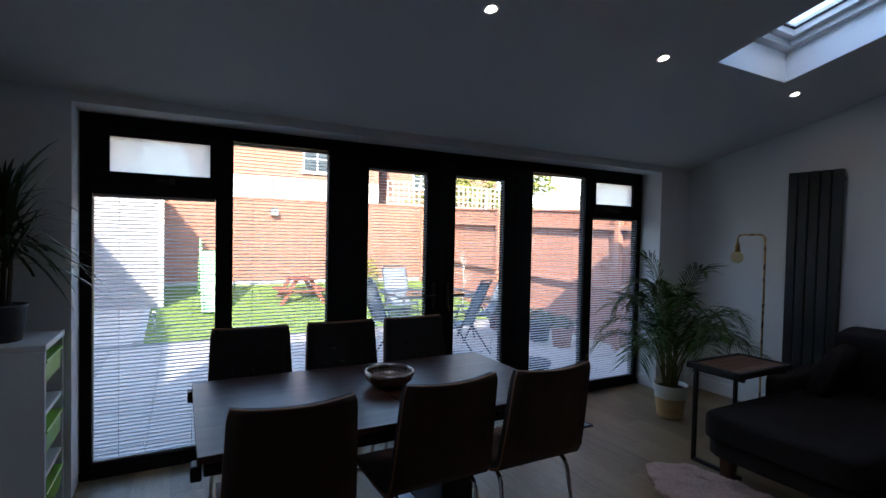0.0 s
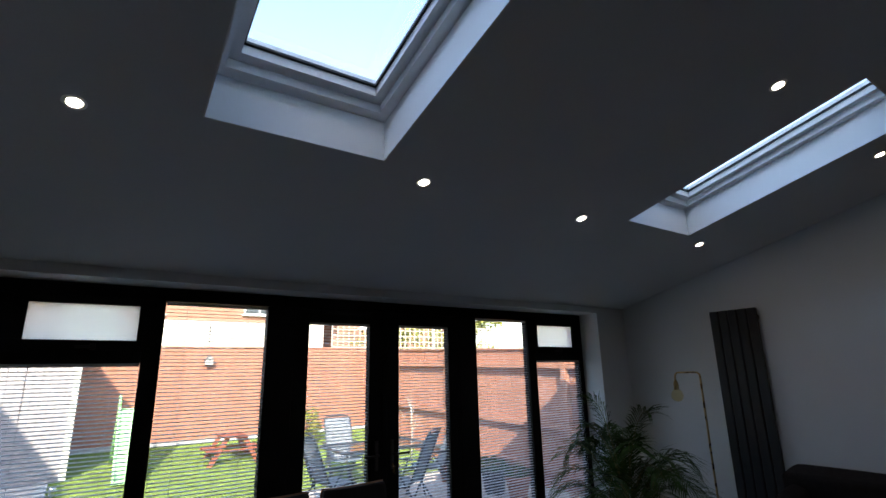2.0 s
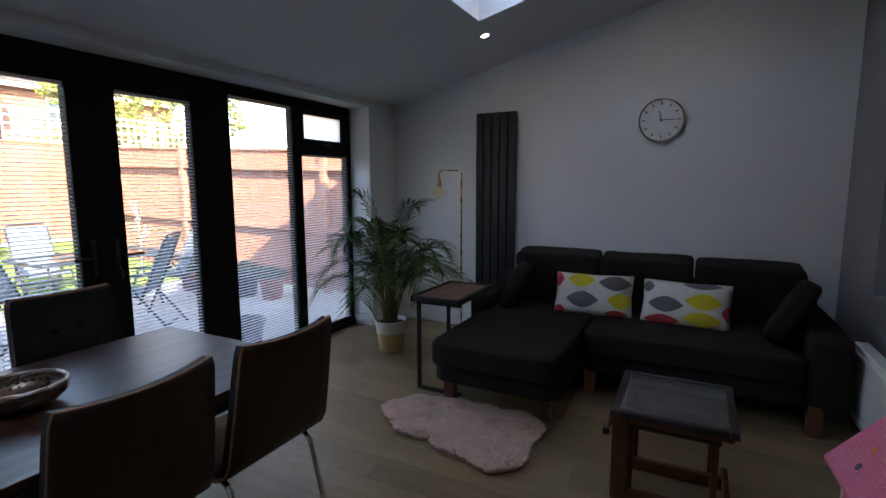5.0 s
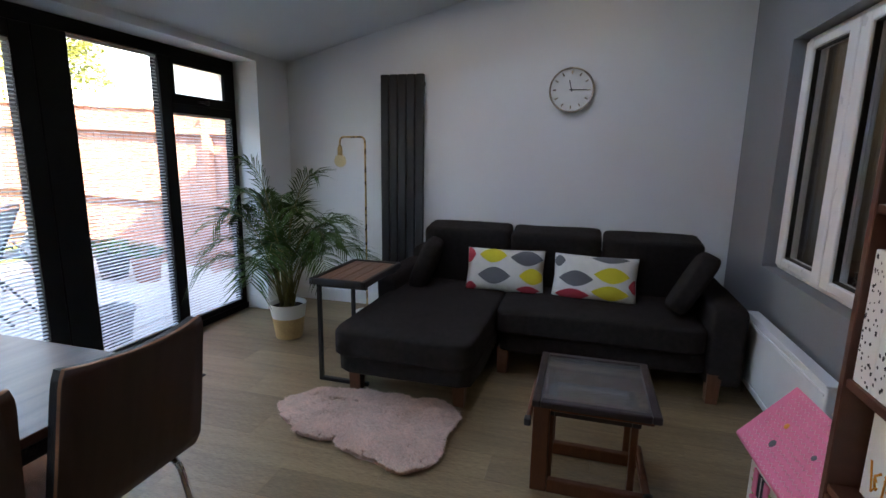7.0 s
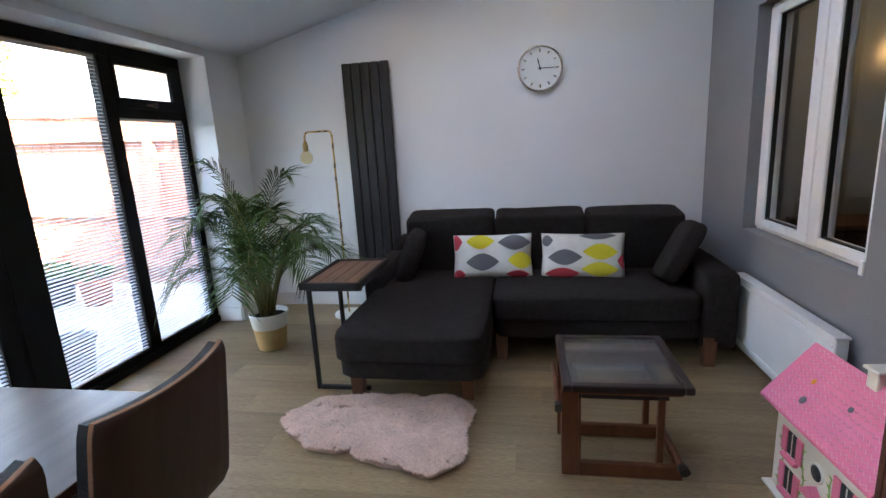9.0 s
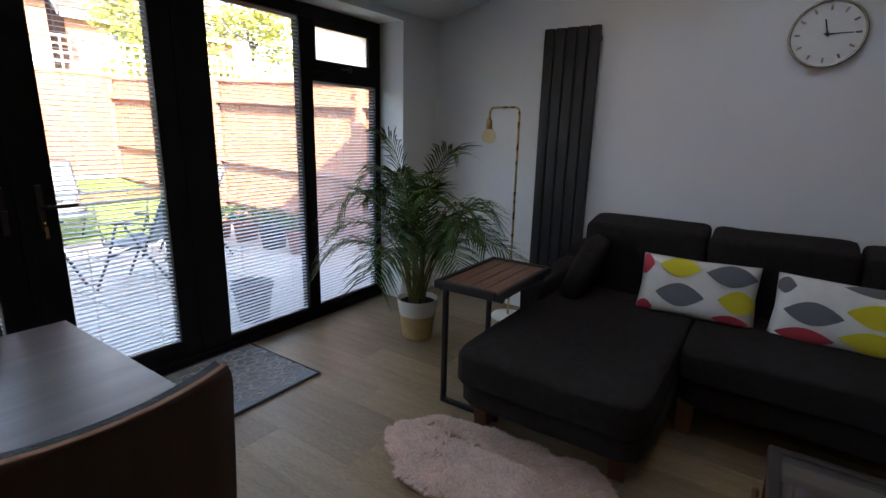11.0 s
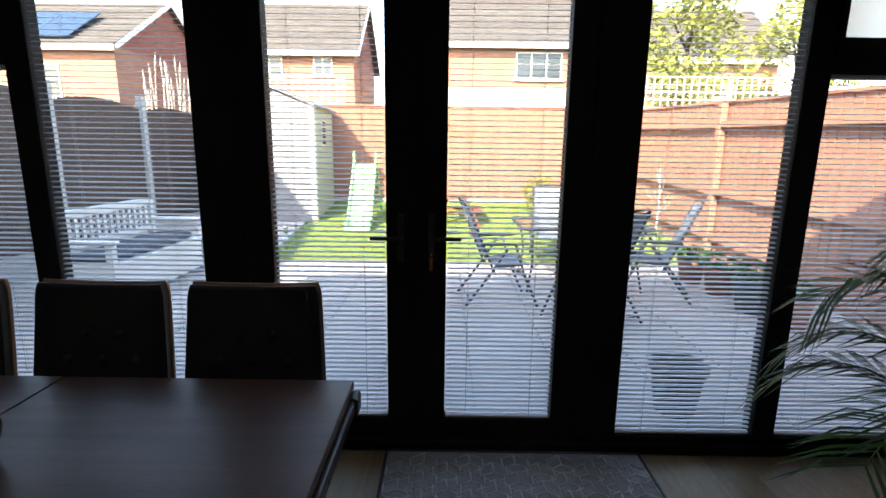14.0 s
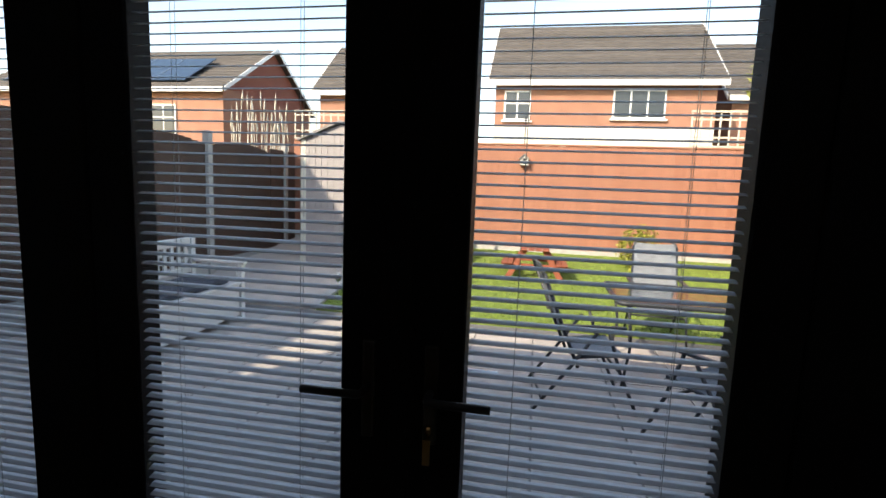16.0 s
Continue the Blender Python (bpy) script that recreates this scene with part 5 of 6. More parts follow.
terr_box(1.789, 0.909, 0.073, 0.313, 0.25)
terr_box(1.714, 0.909, 0.073, 0.313, 0.25)
xx = 1.669
for th, hh, cv_ in ((0.010, 0.26, REDB), (0.008, 0.25, PAPER), (0.009, 0.26, REDB), (0.012, 0.255, TEALB), (0.007, 0.265, BLUEB), (0.010, 0.26, TEALB), (0.011, 0.25, YELB)):
    book(xx, 0.909, th, hh, 0.2, cv_, "thin coloured children's book standing on the shelf")
    xx -= th + 0.0015
lime = book(1.758, 1.322, 0.036, 0.205, 0.19, LIME, "tall lime green book with dark lettering on its cover", inset=0.035)
words("SL", 0.055, INK, "lettering", lime, pose(-0.0186, -0.075, 0.045, 90, 0, -90))
part("cover_badge", lathe(B(), [(0.017, 0), (0.016, 0.001), (0, 0.0012)], 20), LEAF_GREY, lime, "round dark badge", m=pose(-0.0182, -0.085, 0.145, 0, -90, 0))
part("spine_bar", boxb(-0.006, 0.006, 0.0, 0.0008, 0.06, 0.15), INK, lime, "dark spine lettering")
book(1.672, 1.322, 0.032, 0.160, 0.15, NAVY, "blue dictionary standing on the top shelf", inset=0.02, title="OXFORD", tcol=PAPER)
book(1.637, 1.322, 0.032, 0.162, 0.15, NAVY, "blue book standing on the top shelf", inset=0.02, title="OXFORD", tcol=PAPER)
book(1.588, 1.322, 0.055, 0.165, 0.15, ORANGE_, "orange book standing on the top shelf", inset=0.02)
t = thing("art_folder", 1.775, FRONT - 0.06, 0.632, "white folder with an orange drawing on its front", "folder")
part("card", boxb(-0.062, 0.062, -0.20, 0, 0, 0.245, 0.003, 1), PAPER, t)
dr = B()
g = random.Random(9)
for _ in range(9):
    a, b = g.uniform(-0.05, 0.01), g.uniform(0.04, 0.16)
    tube(dr, [(a, 0.001, b), (a + g.uniform(-0.03, 0.04), 0.001, b + g.uniform(-0.03, 0.05)), (a + g.uniform(0, 0.05), 0.001, b + g.uniform(-0.04, 0.06))], 0.0028, 4)
part("drawing", dr, ORANGE_, t, "orange brush drawing")
t = thing("toy_box", 1.583, FRONT - 0.05, 0.632, "striped orange, yellow and blue card box on the shelf", "box")
for k, (cv_, z0, z1) in enumerate(((BLUEB, 0, 0.05), (YELB, 0.05, 0.11), (ORANGE_, 0.11, 0.19))):
    part("stripe", boxb(-0.10, 0.09, -0.2, 0, z0, z1, 0.001, 1), cv_, t)
t = thing("game_box", 1.453, FRONT - 0.005, 0.632, "green children's game box with a white label", "box")
part("body", boxb(-0.075, 0.075, -0.14, 0, 0, 0.13, 0.003, 1), LIME, t)
part("label_patch", boxb(-0.05, 0.02, 0.0, 0.0015, 0.015, 0.06), PAPER, t, "white printed label")
part("colour_panel", boxb(0.025, 0.07, 0.0, 0.0015, 0.012, 0.10), YELB, t)
words("MR.", 0.03, INK, "lettering", t, pose(-0.015, 0.0022, 0.037, 90, 0, 180))
t = thing("gift_box", 1.473, FRONT - 0.02, 0.909, "cream box with a pink lid on the shelf", "box")
part("body", boxb(-0.095, 0.095, -0.22, 0, 0, 0.065, 0.003, 1), POT_WHITE, t)
part("lid", boxb(-0.099, 0.099, -0.224, 0.004, 0.065, 0.095, 0.003, 1), DOLL_PINK, t, "pink patterned lid")
t = thing("storage_tub", 1.473, FRONT - 0.05, 1.004, "grey translucent tub stacked on the pink box", "box")
part("body", boxb(-0.08, 0.08, -0.16, 0, 0, 0.06, 0.006, 2), SHED_FRONT, t)

# ---- dolls' house ----
dh = thing("dolls_house", 2.245, -0.292, 0, "pink and cream wooden dolls' house with tiled roof and shutters", "dolls' house", rz=3)
HW, HD, HZ, RZ_ = 0.255, 0.13, 0.445, 0.575
wl = B()
prism(wl, [(-HD, 0.012), (HD, 0.012), (HD, HZ - 0.035), (0, RZ_ - 0.012), (-HD, HZ - 0.035)], "x", -HW, HW)
part("wall_body", wl, DOLL_CREAM, dh)
part("base_board", boxb(-HW - 0.02, HW + 0.02, -HD - 0.02, HD + 0.03, 0, 0.012, 0.003, 1), DOLL_CREAM, dh)
sl = math.hypot(HD + 0.04, RZ_ - HZ + 0.06)
for s in (1, -1):
    rb = B()
    prism(rb, [(0, RZ_), (s * (HD + 0.05), HZ - 0.075), (s * (HD + 0.05), HZ - 0.063), (0, RZ_ + 0.014)], "x", -HW - 0.04, HW + 0.04)
    rp = part("roof_slope", rb, DOLL_PINK, dh, "bright pink roof with scalloped tiles")
    if s == 1:
        tl = B()
        n_row = 11
        for r_ in range(n_row):
            f = (r_ + 0.4) / n_row
            y = f * (HD + 0.05)
            z = RZ_ + 0.0145 + (HZ - 0.063 - RZ_ - 0.014) * f
            for k in range(22):
                x = -HW - 0.03 + (k + (0.5 if r_ % 2 else 0)) * 0.0245
                if x > HW + 0.025:
                    continue
                tube(tl, [(x, y, z), (x + 0.012, y + 0.008, z - 0.010 + 0.001), (x + 0.0245, y, z)], 0.0012, 3, cap=False)
        part("tile_relief", tl, DOLL_LINE, rp)
part("chimney", boxb(-0.05, 0.0, -0.035, 0.02, RZ_ - 0.03, RZ_ + 0.05, 0.003, 1), DOLL_CREAM, dh)
part("chimney_cap", boxb(-0.06, 0.01, -0.045, 0.03, RZ_ + 0.05, RZ_ + 0.062, 0.003, 1), DOLL_CREAM, dh)
FY = HD
part("door", boxb(-0.035, 0.035, FY, FY + 0.008, 0.014, 0.13, 0.003, 1), DOLL_PINK, dh, "pink front door")
pr = B()
prism(pr, [(-0.055, 0.14), (0.055, 0.14), (0, 0.185)], "y", FY, FY + 0.03)
part("porch", pr, DOLL_PINK, dh, "pink porch gable")
for x in (-0.145, 0.145):
    for z in (0.05, 0.20):
        wd_ = part("window", boxb(x - 0.028, x + 0.028, FY, FY + 0.004, z, z + 0.09), INK, dh, "small window with pink shutters")
        for sx_ in (-1, 1):
            part("shutter", boxb(x + sx_ * 0.045 - 0.017, x + sx_ * 0.045 + 0.017, FY, FY + 0.008, z - 0.004, z + 0.094, 0.002, 1), DOLL_PINK, wd_)
        part("window_box", boxb(x - 0.045, x + 0.045, FY, FY + 0.02, z - 0.022, z - 0.005, 0.003, 1), DOLL_PINK, wd_)
        part("glazing_bar", boxb(x - 0.002, x + 0.002, FY + 0.004, FY + 0.006, z, z + 0.09), DOLL_CREAM, wd_)
rw = part("round_window", lathe(B(), [(0.03, 0), (0.03, 0.006), (0.0, 0.007)], 20), INK, dh, "round attic window", m=pose(0, FY, 0.235, -90, 0, 0))
part("window_ring", lathe(B(), [(0.028, 0.006), (0.036, 0.009), (0.036, 0.0)], 20), DOLL_CREAM, rw)
vine = B()
g = random.Random(2)
for x0 in (-0.205, -0.075, 0.075, 0.205):
    pts = [(x0 + 0.012 * math.sin(k * 1.3), FY + 0.002, 0.02 + 0.035 * k) for k in range(8)]
    tube(vine, pts, 0.002, 4)
    for p in pts[1:]:
        for sx_ in (-1, 1):
            tube(vine, [p, (p[0] + sx_ * 0.014, FY + 0.003, p[2] + 0.008)], [0.003, 0.001], 4)
part("painted_vine", vine, GREEN_BOX, dh, "painted green climbing vine")
for x, s_, mt_ in ((0.02, 0.016, LEAF_GREY), (0.05, 0.012, ORANGE_), (-0.14, 0.011, LEAF_GREY)):
    f = 0.72 if mt_ is LEAF_GREY and x > 0 else 0.45
    y, z = f * (HD + 0.05), RZ_ + 0.018 + (HZ - 0.063 - RZ_ - 0.014) * f
    part("roof_sticker", lathe(B(), [(s_, 0), (0, 0.003)], 7), mt_, dh, m=pose(x + 0.1, y, z, -50, 0, 0))

# ---- garden ground ----
G0 = -0.12


def lawn_z(y):
    return G0 + 0.115 * max(0.0, y - 8.05)


gs = B()
box(gs, -150, 150, 3.7, 8.0, -0.4, G0 - 0.045)
box(gs, -150, 150, -120, 3.7, -0.4, G0 - 0.045)
box(gs, -150, 150, 8.0, 260, -0.4, G0 - 0.045)
setting("ground", gs, EARTH, "wide green ground running to the horizon", "ground")
setting("patio_bed", boxb(-2.6, 5.75, 3.62, 8.03, G0 - 0.06, G0 - 0.012), MORTAR, "mortar bed beneath the paving", "patio")
lw = B()
prism(lw, [(8.06, G0 - 0.06), (11.75, G0 - 0.06), (11.75, lawn_z(11.75)), (8.06, G0)], "x", -0.42, 5.75)
setting("lawn", lw, LAWN, "sunlit mown lawn rising towards the back fence", "lawn")
pv = B()
prism(pv, [(8.03, G0 - 0.06), (11.75, G0 - 0.06), (11.75, lawn_z(11.75) + 0.005), (8.03, G0 + 0.005)], "x", -2.6, -0.55)
setting("pavement", pv, SLAB, "grey concrete garden path beside the lawn", "path")
kb = B()
prism(kb, [(8.03, G0 - 0.06), (10.0, G0 - 0.06), (10.0, lawn_z(10.0) + 0.03), (8.03, G0 + 0.03)], "x", -0.55, -0.42)
setting("kerb", kb, CONCRETE, "pale concrete lawn edging", "kerb")
gv, gf = [], []
g = random.Random(21)
for _ in range(26000):
    x, y = g.uniform(-0.41, 5.7), 8.07 + 3.6 * g.uniform(0, 1)
    a, hh = g.uniform(0, 6.28), g.uniform(0.015, 0.035)
    z = lawn_z(y) - 0.003
    dx, dy = 0.006 * math.cos(a), 0.006 * math.sin(a)
    b0 = len(gv)
    gv += [(x - dx, y - dy, z), (x + dx, y + dy, z), (x + g.uniform(-0.012, 0.012), y + g.uniform(-0.012, 0.012), z + hh)]
    gf.append((b0, b0 + 1, b0 + 2))
gm = bpy.data.meshes.new("grass")
gm.from_pydata(gv, [], gf)
gm.materials.append(GRASS)
tagged(new("grass", gm), "short mown lawn grass in sunlight", "grass", kind="stuff")


# ---- fences ----
def post(parent, x, y, z0, z1, w_, material, label=""):
    part("post", boxb(x - w_ / 2, x + w_ / 2, y - w_ / 2, y + w_ / 2, z0, z1, 0.008, 1), material, parent, label)


fb = tagged(new("fence"), "red-brown stained close-board fence along the back of the garden", "fence", kind="structure")
FBY, FZB, FZT = 11.72, 0.26, 2.24
bmesh_board = {}


def board_mesh(kind, w_, t_, hh, material, along):
    key_ = (kind, round(hh, 3))
    if key_ not in bmesh_board:
        bm = B()
        if along == "x":
            prism(bm, [(-w_ / 2, -t_ / 2), (w_ / 2, -t_ * 0.1), (w_ / 2, t_ / 2), (-w_ / 2, t_ / 2)], "z", 0, hh)
        else:
            prism(bm, [(-t_ / 2, -w_ / 2), (-t_ * 0.1, w_ / 2), (t_ / 2, w_ / 2), (t_ / 2, -w_ / 2)], "z", 0, hh)
        bmesh_board[key_] = mesh_of("board", bm, material)
    return bmesh_board[key_]


x = -2.55
while x < 5.7:
    part("board", board_mesh("back", 0.142, 0.022, FZT - FZB - 0.12, FENCE_RED, "x"), FENCE_RED, fb, m=pose(x, FBY, FZB + 0.12 + random.uniform(-0.006, 0.006)))
    x += 0.128
part("gravel_board", boxb(-2.6, 5.75, FBY - 0.02, FBY + 0.02, FZB - 0.05, FZB + 0.118, 0.004, 1), CONCRETE, fb, "pale gravel board")
part("capping", boxb(-2.6, 5.75, FBY - 0.03, FBY + 0.03, FZT, FZT + 0.03, 0.005, 1), FENCE_RED, fb)


def trellis(parent, p0, p1, z0, z1, cell=0.15, w_=0.03):
    """A square lattice panel between two places, from z0 to z1."""
    p0, p1 = Vector(p0), Vector(p1)
    L_ = (p1 - p0).length
    ang = math.degrees(math.atan2(p1.y - p0.y, p1.x - p0.x))
    M = pose(p0.x, p0.y, 0, 0, 0, ang)
    vm, hm = mesh_of("lath", boxb(-w_ / 2, w_ / 2, -0.008, 0.0, z0, z1), TRELLIS), None
    k = 0.0
    while k <= L_ + 0.01:
        part("lath", vm, TRELLIS, parent, m=M @ pose(k, 0, 0))
        k += cell
    z = z0 + 0.02
    while z < z1:
        part("rail", boxb(0, L_, 0.0005, 0.0085, z - w_ / 2, z + w_ / 2), TRELLIS, parent, m=M)
        z += cell
    part("top_rail", boxb(-0.02, L_ + 0.02, -0.02, 0.02, z1 - 0.005, z1 + 0.03), TRELLIS, parent, m=M)


tr_ = tagged(new("fence"), "pale square-lattice trellis above the garden fences", "trellis", kind="structure")
trellis(tr_, (4.7, FBY), (13.55, FBY), FZT + 0.03, 2.86)
for x in (5.95, 7.75, 9.55, 11.35, 13.55):
    part("post", boxb(x - 0.04, x + 0.04, FBY + 0.012, FBY + 0.09, G0 - 0.1, 2.86, 0.006, 1), TRELLIS, tr_, "pale trellis post")
trellis(tr_, (-2.6, FBY), (-0.05, FBY), FZT + 0.03, 2.80)

fr_e = tagged(new("fence"), "orange stained timber fence with posts and rails beside the patio", "fence", kind="structure")
SIDE = ((3.8, 5.05), (5.05, 8.1), (8.1, 11.65))    # bays between the posts


def side_top(y):
    return 1.70 + 0.044 * y - 0.013


for a, b in SIDE:
    n = round((b - a) / 0.128)
    for k in range(n):
        ym = a + (b - a) * (k + 0.5) / n
        hh = round(side_top(ym) + 0.08, 2)
        part("board", board_mesh("side", (b - a) / n + 0.014, 0.022, hh, FENCE_ORANGE, "y"), FENCE_ORANGE, fr_e, m=pose(5.74, ym, -0.08 + random.uniform(-0.006, 0.006)))
    part("post", boxb(5.625, 5.715, b - 0.05, b + 0.05, G0 - 0.02, side_top(b) - 0.02, 0.008, 1), FENCE_ORANGE, fr_e)
    cp = B()
    prism(cp, [(a, side_top(a) - 0.01), (b, side_top(b) - 0.01), (b, side_top(b) + 0.02), (a, side_top(a) + 0.02)], "x", 5.70, 5.775)
    part("capping", cp, FENCE_ORANGE, fr_e)
    for z in (1.47, 0.59, -0.02):
        rl = B()
        za, zb = z + 0.031 * a, z + 0.031 * b
        prism(rl, [(a + 0.055, za), (b - 0.055, zb), (b - 0.055, zb + 0.075), (a + 0.055, za + 0.075)], "x", 5.632, 5.725)
        part("rail", rl, FENCE_ORANGE, fr_e)

fw = tagged(new("fence"), "dark brown panel fence with pale concrete posts, in shade", "fence", kind="structure")
y = 3.9
k = 0
for y0 in (3.85, 5.50, 7.30, 9.10):
    for i in range(12):
        yy = y0 + 0.09 + i * 0.140
        arch = 0.09 * math.sin(math.pi * (i + 0.5) / 12)
        part("board", board_mesh("west" + str(min(i, 11 - i)), 0.142, 0.02, 1.72 + arch, FENCE_BROWN, "y"), FENCE_BROWN, fw, m=pose(-2.62, yy, 0.20))
    part("gravel_board", boxb(-2.645, -2.60, y0, y0 + 1.75, -0.15, 0.20, 0.004, 1), CONCRETE, fw)
for y in (3.8, 5.46, 7.26, 9.06, 11.30):
    post(fw, -2.61, y, -0.2, 2.12, 0.105, CONCRETE, "pale concrete post")
part("board_panel", boxb(-2.64, -2.60, 10.79, 11.7, 0.2, 2.0), FENCE_BROWN, fw)

# unseen block added beyond the west fence to shade the path and shed
nb = B()
box(nb, -10.0, -4.0, -7.0, 6.6, -0.14, 5.0)
setting("west_shade_block", nb, BRICK_RED, "unseen brick block added to shade the path and shed from the west", "house")

# ---- bird box ----
bb_ = thing("bird_box", 1.916, FBY - 0.02, 1.88, "small grey bird box with pitched roof fixed to the fence", "bird box")
wl = B()
prism(wl, [(-0.075, 0), (0.075, 0), (0.075, 0.12), (0, 0.19), (-0.075, 0.12)], "y", -0.13, 0.0)
part("box", wl, CONCRETE, bb_)
for s in (-1, 1):
    rb = B()
    prism(rb, [(0, 0.205), (s * 0.10, 0.11), (s * 0.10, 0.098), (0, 0.192)], "y", -0.16, 0.01)
    part("roof", rb, SHED_ROOF, bb_)
# ink disc on the solid front paints the shade inside an entrance
part("hole_shade_disc", lathe(B(), [(0.024, 0), (0, 0.002)], 14), INK, bb_, m=pose(0, -0.131, 0.10, 90, 0, 0))
part("perch", tube(B(), [(0, -0.13, 0.05), (0, -0.18, 0.05)], 0.005, 6), BARK, bb_)
ar = thing("weather_pole", 1.90, FBY + 0.02, FZT - 0.1, "thin dark metal pole above the fence", "pole")
part("pole", tube(B(), [(0, 0, 0), (0, 0, 0.62)], 0.012, 6), GARDEN_FRAME, ar)
part("cross_bar", tube(B(), [(-0.06, 0, 0.55), (0.10, 0, 0.55)], 0.008, 6), GARDEN_FRAME, ar)

# ---- shed ----
SZ = lawn_z(9.98)
sh = thing("garden_shed", -0.915, 10.75, SZ - 0.02, "taupe and cream plastic garden shed with pitched roof", "shed")
SW, SDp = 0.645, 0.77
HE, HA = 2.02, 2.27
fr0 = B()
prism(fr0, [(-SW, 0), (SW, 0), (SW, HE), (0, HA), (-SW, HE)], "y", -SDp, -SDp + 0.03)
part("front_wall", fr0, SHED_FRONT, sh, "taupe grooved front wall")
for k in range(12):
    xg = -SW + 0.06 + k * (2 * SW - 0.12) / 11
    part("groove_rib", boxb(xg - 0.045, xg + 0.045, -SDp - 0.008, -SDp, 0.04, HE - 0.05 + (0.2 * (1 - abs(xg) / SW)), 0.003, 1), SHED_FRONT, sh)
bk = B()
prism(bk, [(-SW, 0), (SW, 0), (SW, HE), (0, HA), (-SW, HE)], "y", SDp - 0.03, SDp)
part("back_wall", bk, SHED_FRONT, sh)
for s in (-1, 1):
    part("side_wall", boxb(min(s * SW, s * (SW - 0.03)), max(s * SW, s * (SW - 0.03)), -SDp + 0.03, SDp - 0.03, 0, HE), SHED, sh, "sage green side wall")
    part("corner_trim", boxb(s * SW - 0.045, s * SW + 0.045 if s > 0 else s * SW + 0.05, -SDp - 0.016, -SDp + 0.10, 0, HE, 0.006, 1), SHED_TRIM, sh, "cream corner trim")
    rf_ = B()
    prism(rf_, [(0, HA + 0.02), (s * (SW + 0.07), HE - 0.02), (s * (SW + 0.07), HE + 0.015), (0, HA + 0.06)], "y", -SDp - 0.07, SDp + 0.07)
    part("roof_panel", rf_, SHED_ROOF, sh, "grey ribbed roof panel")
wnd = part("window", boxb(SW, SW + 0.012, -0.12, 0.16, 1.35, 1.82, 0.004, 1), SHED_TRIM, sh, "small barred window")
for z in (1.38, 1.49, 1.60, 1.71):
    part("pane", boxb(SW + 0.012, SW + 0.016, -0.09, 0.13, z, z + 0.085), FAR_GLASS, wnd)

# ---- slide ----
sz = lawn_z(9.38)
sl_ = thing("garden_slide", 0.57, 9.38, sz, "pale green plastic children's slide on the lawn", "slide")
ch = B()
for a, b, hh in ((-0.21, -0.18, 0.09), (0.18, 0.21, 0.09), (-0.18, 0.18, 0.0)):
    prism(ch, [(0.0, 0.03), (0.25, 0.06), (0.95, 1.02), (1.05, 1.05), (1.05, 1.09 + hh), (0.93, 1.06 + hh), (0.22, 0.10 + hh), (0.0, 0.06 + hh)], "x", a, b)
part("chute", ch, SLIDE_GREEN, sl_, "pale green chute")
for s in (-1, 1):
    part("ladder_side", tube(B(), [(s * 0.22, 1.50, 0.12), (s * 0.20, 1.05, 1.10), (s * 0.20, 1.02, 1.30), (s * 0.20, 0.94, 1.16)], 0.022, 8), SLIDE_GREEN, sl_)
for k in range(4):
    part("rung", tube(B(), [(-0.21, 1.42 - 0.1 * k, 0.28 + 0.22 * k), (0.21, 1.42 - 0.1 * k, 0.28 + 0.22 * k)], 0.018, 8), SLIDE_GREEN, sl_)

# ---- child's picnic table ----
pz = lawn_z(9.9)
pc = thing("picnic_table", 2.20, 10.15, pz, "small red-brown wooden picnic table on the lawn", "picnic table")
for k in range(4):
    part("top_board", boxb(-0.21 + 0.106 * k, -0.21 + 0.106 * k + 0.098, -0.42, 0.42, 0.47, 0.49, 0.003, 1), PICNIC, pc)
for s in (-1, 1):
    for k in range(2):
        x0 = s * 0.40 + 0.085 * (k - 1)
        part("bench_board", boxb(x0, x0 + 0.078, -0.42, 0.42, 0.26, 0.28, 0.003, 1), PICNIC, pc)
for y in (-0.32, 0.32):
    for s in (-1, 1):
        lg = B()
        prism(lg, [(s * 0.10, 0.47), (s * 0.19, 0.47), (s * 0.46, 0.0), (s * 0.37, 0.0)], "y", y - 0.016, y + 0.016)
        part("leg", lg, PICNIC, pc)
    part("bearer", boxb(-0.48, 0.48, y + 0.017, y + 0.045, 0.215, 0.26, 0.003, 1), PICNIC, pc)
pc.location.z = lawn_z(9.83) - 0.0

# ---- storage bench ----
be = thing("garden_bench", -1.29, 6.55, G0, "white slatted garden bench with a dark seat cushion", "bench", rz=90)
# local x runs along the seat, local y to its back
BL, BD = 0.82, 0.31
part("front_panel", boxb(-BL + 0.05, BL - 0.05, -BD, -BD + 0.025, 0.06, 0.40, 0.003, 1), BENCH_WHITE, be)
part("seat", boxb(-BL + 0.03, BL - 0.03, -BD - 0.01, BD - 0.03, 0.40, 0.43, 0.004, 1), BENCH_WHITE, be)
part("seat_pad", cushion(B(), 1.5, 0.5, 0.07, Matrix.Translation((0, -0.03, 0.465)), 6, 8), CUSHION_NAVY, be, "slate blue seat pad")
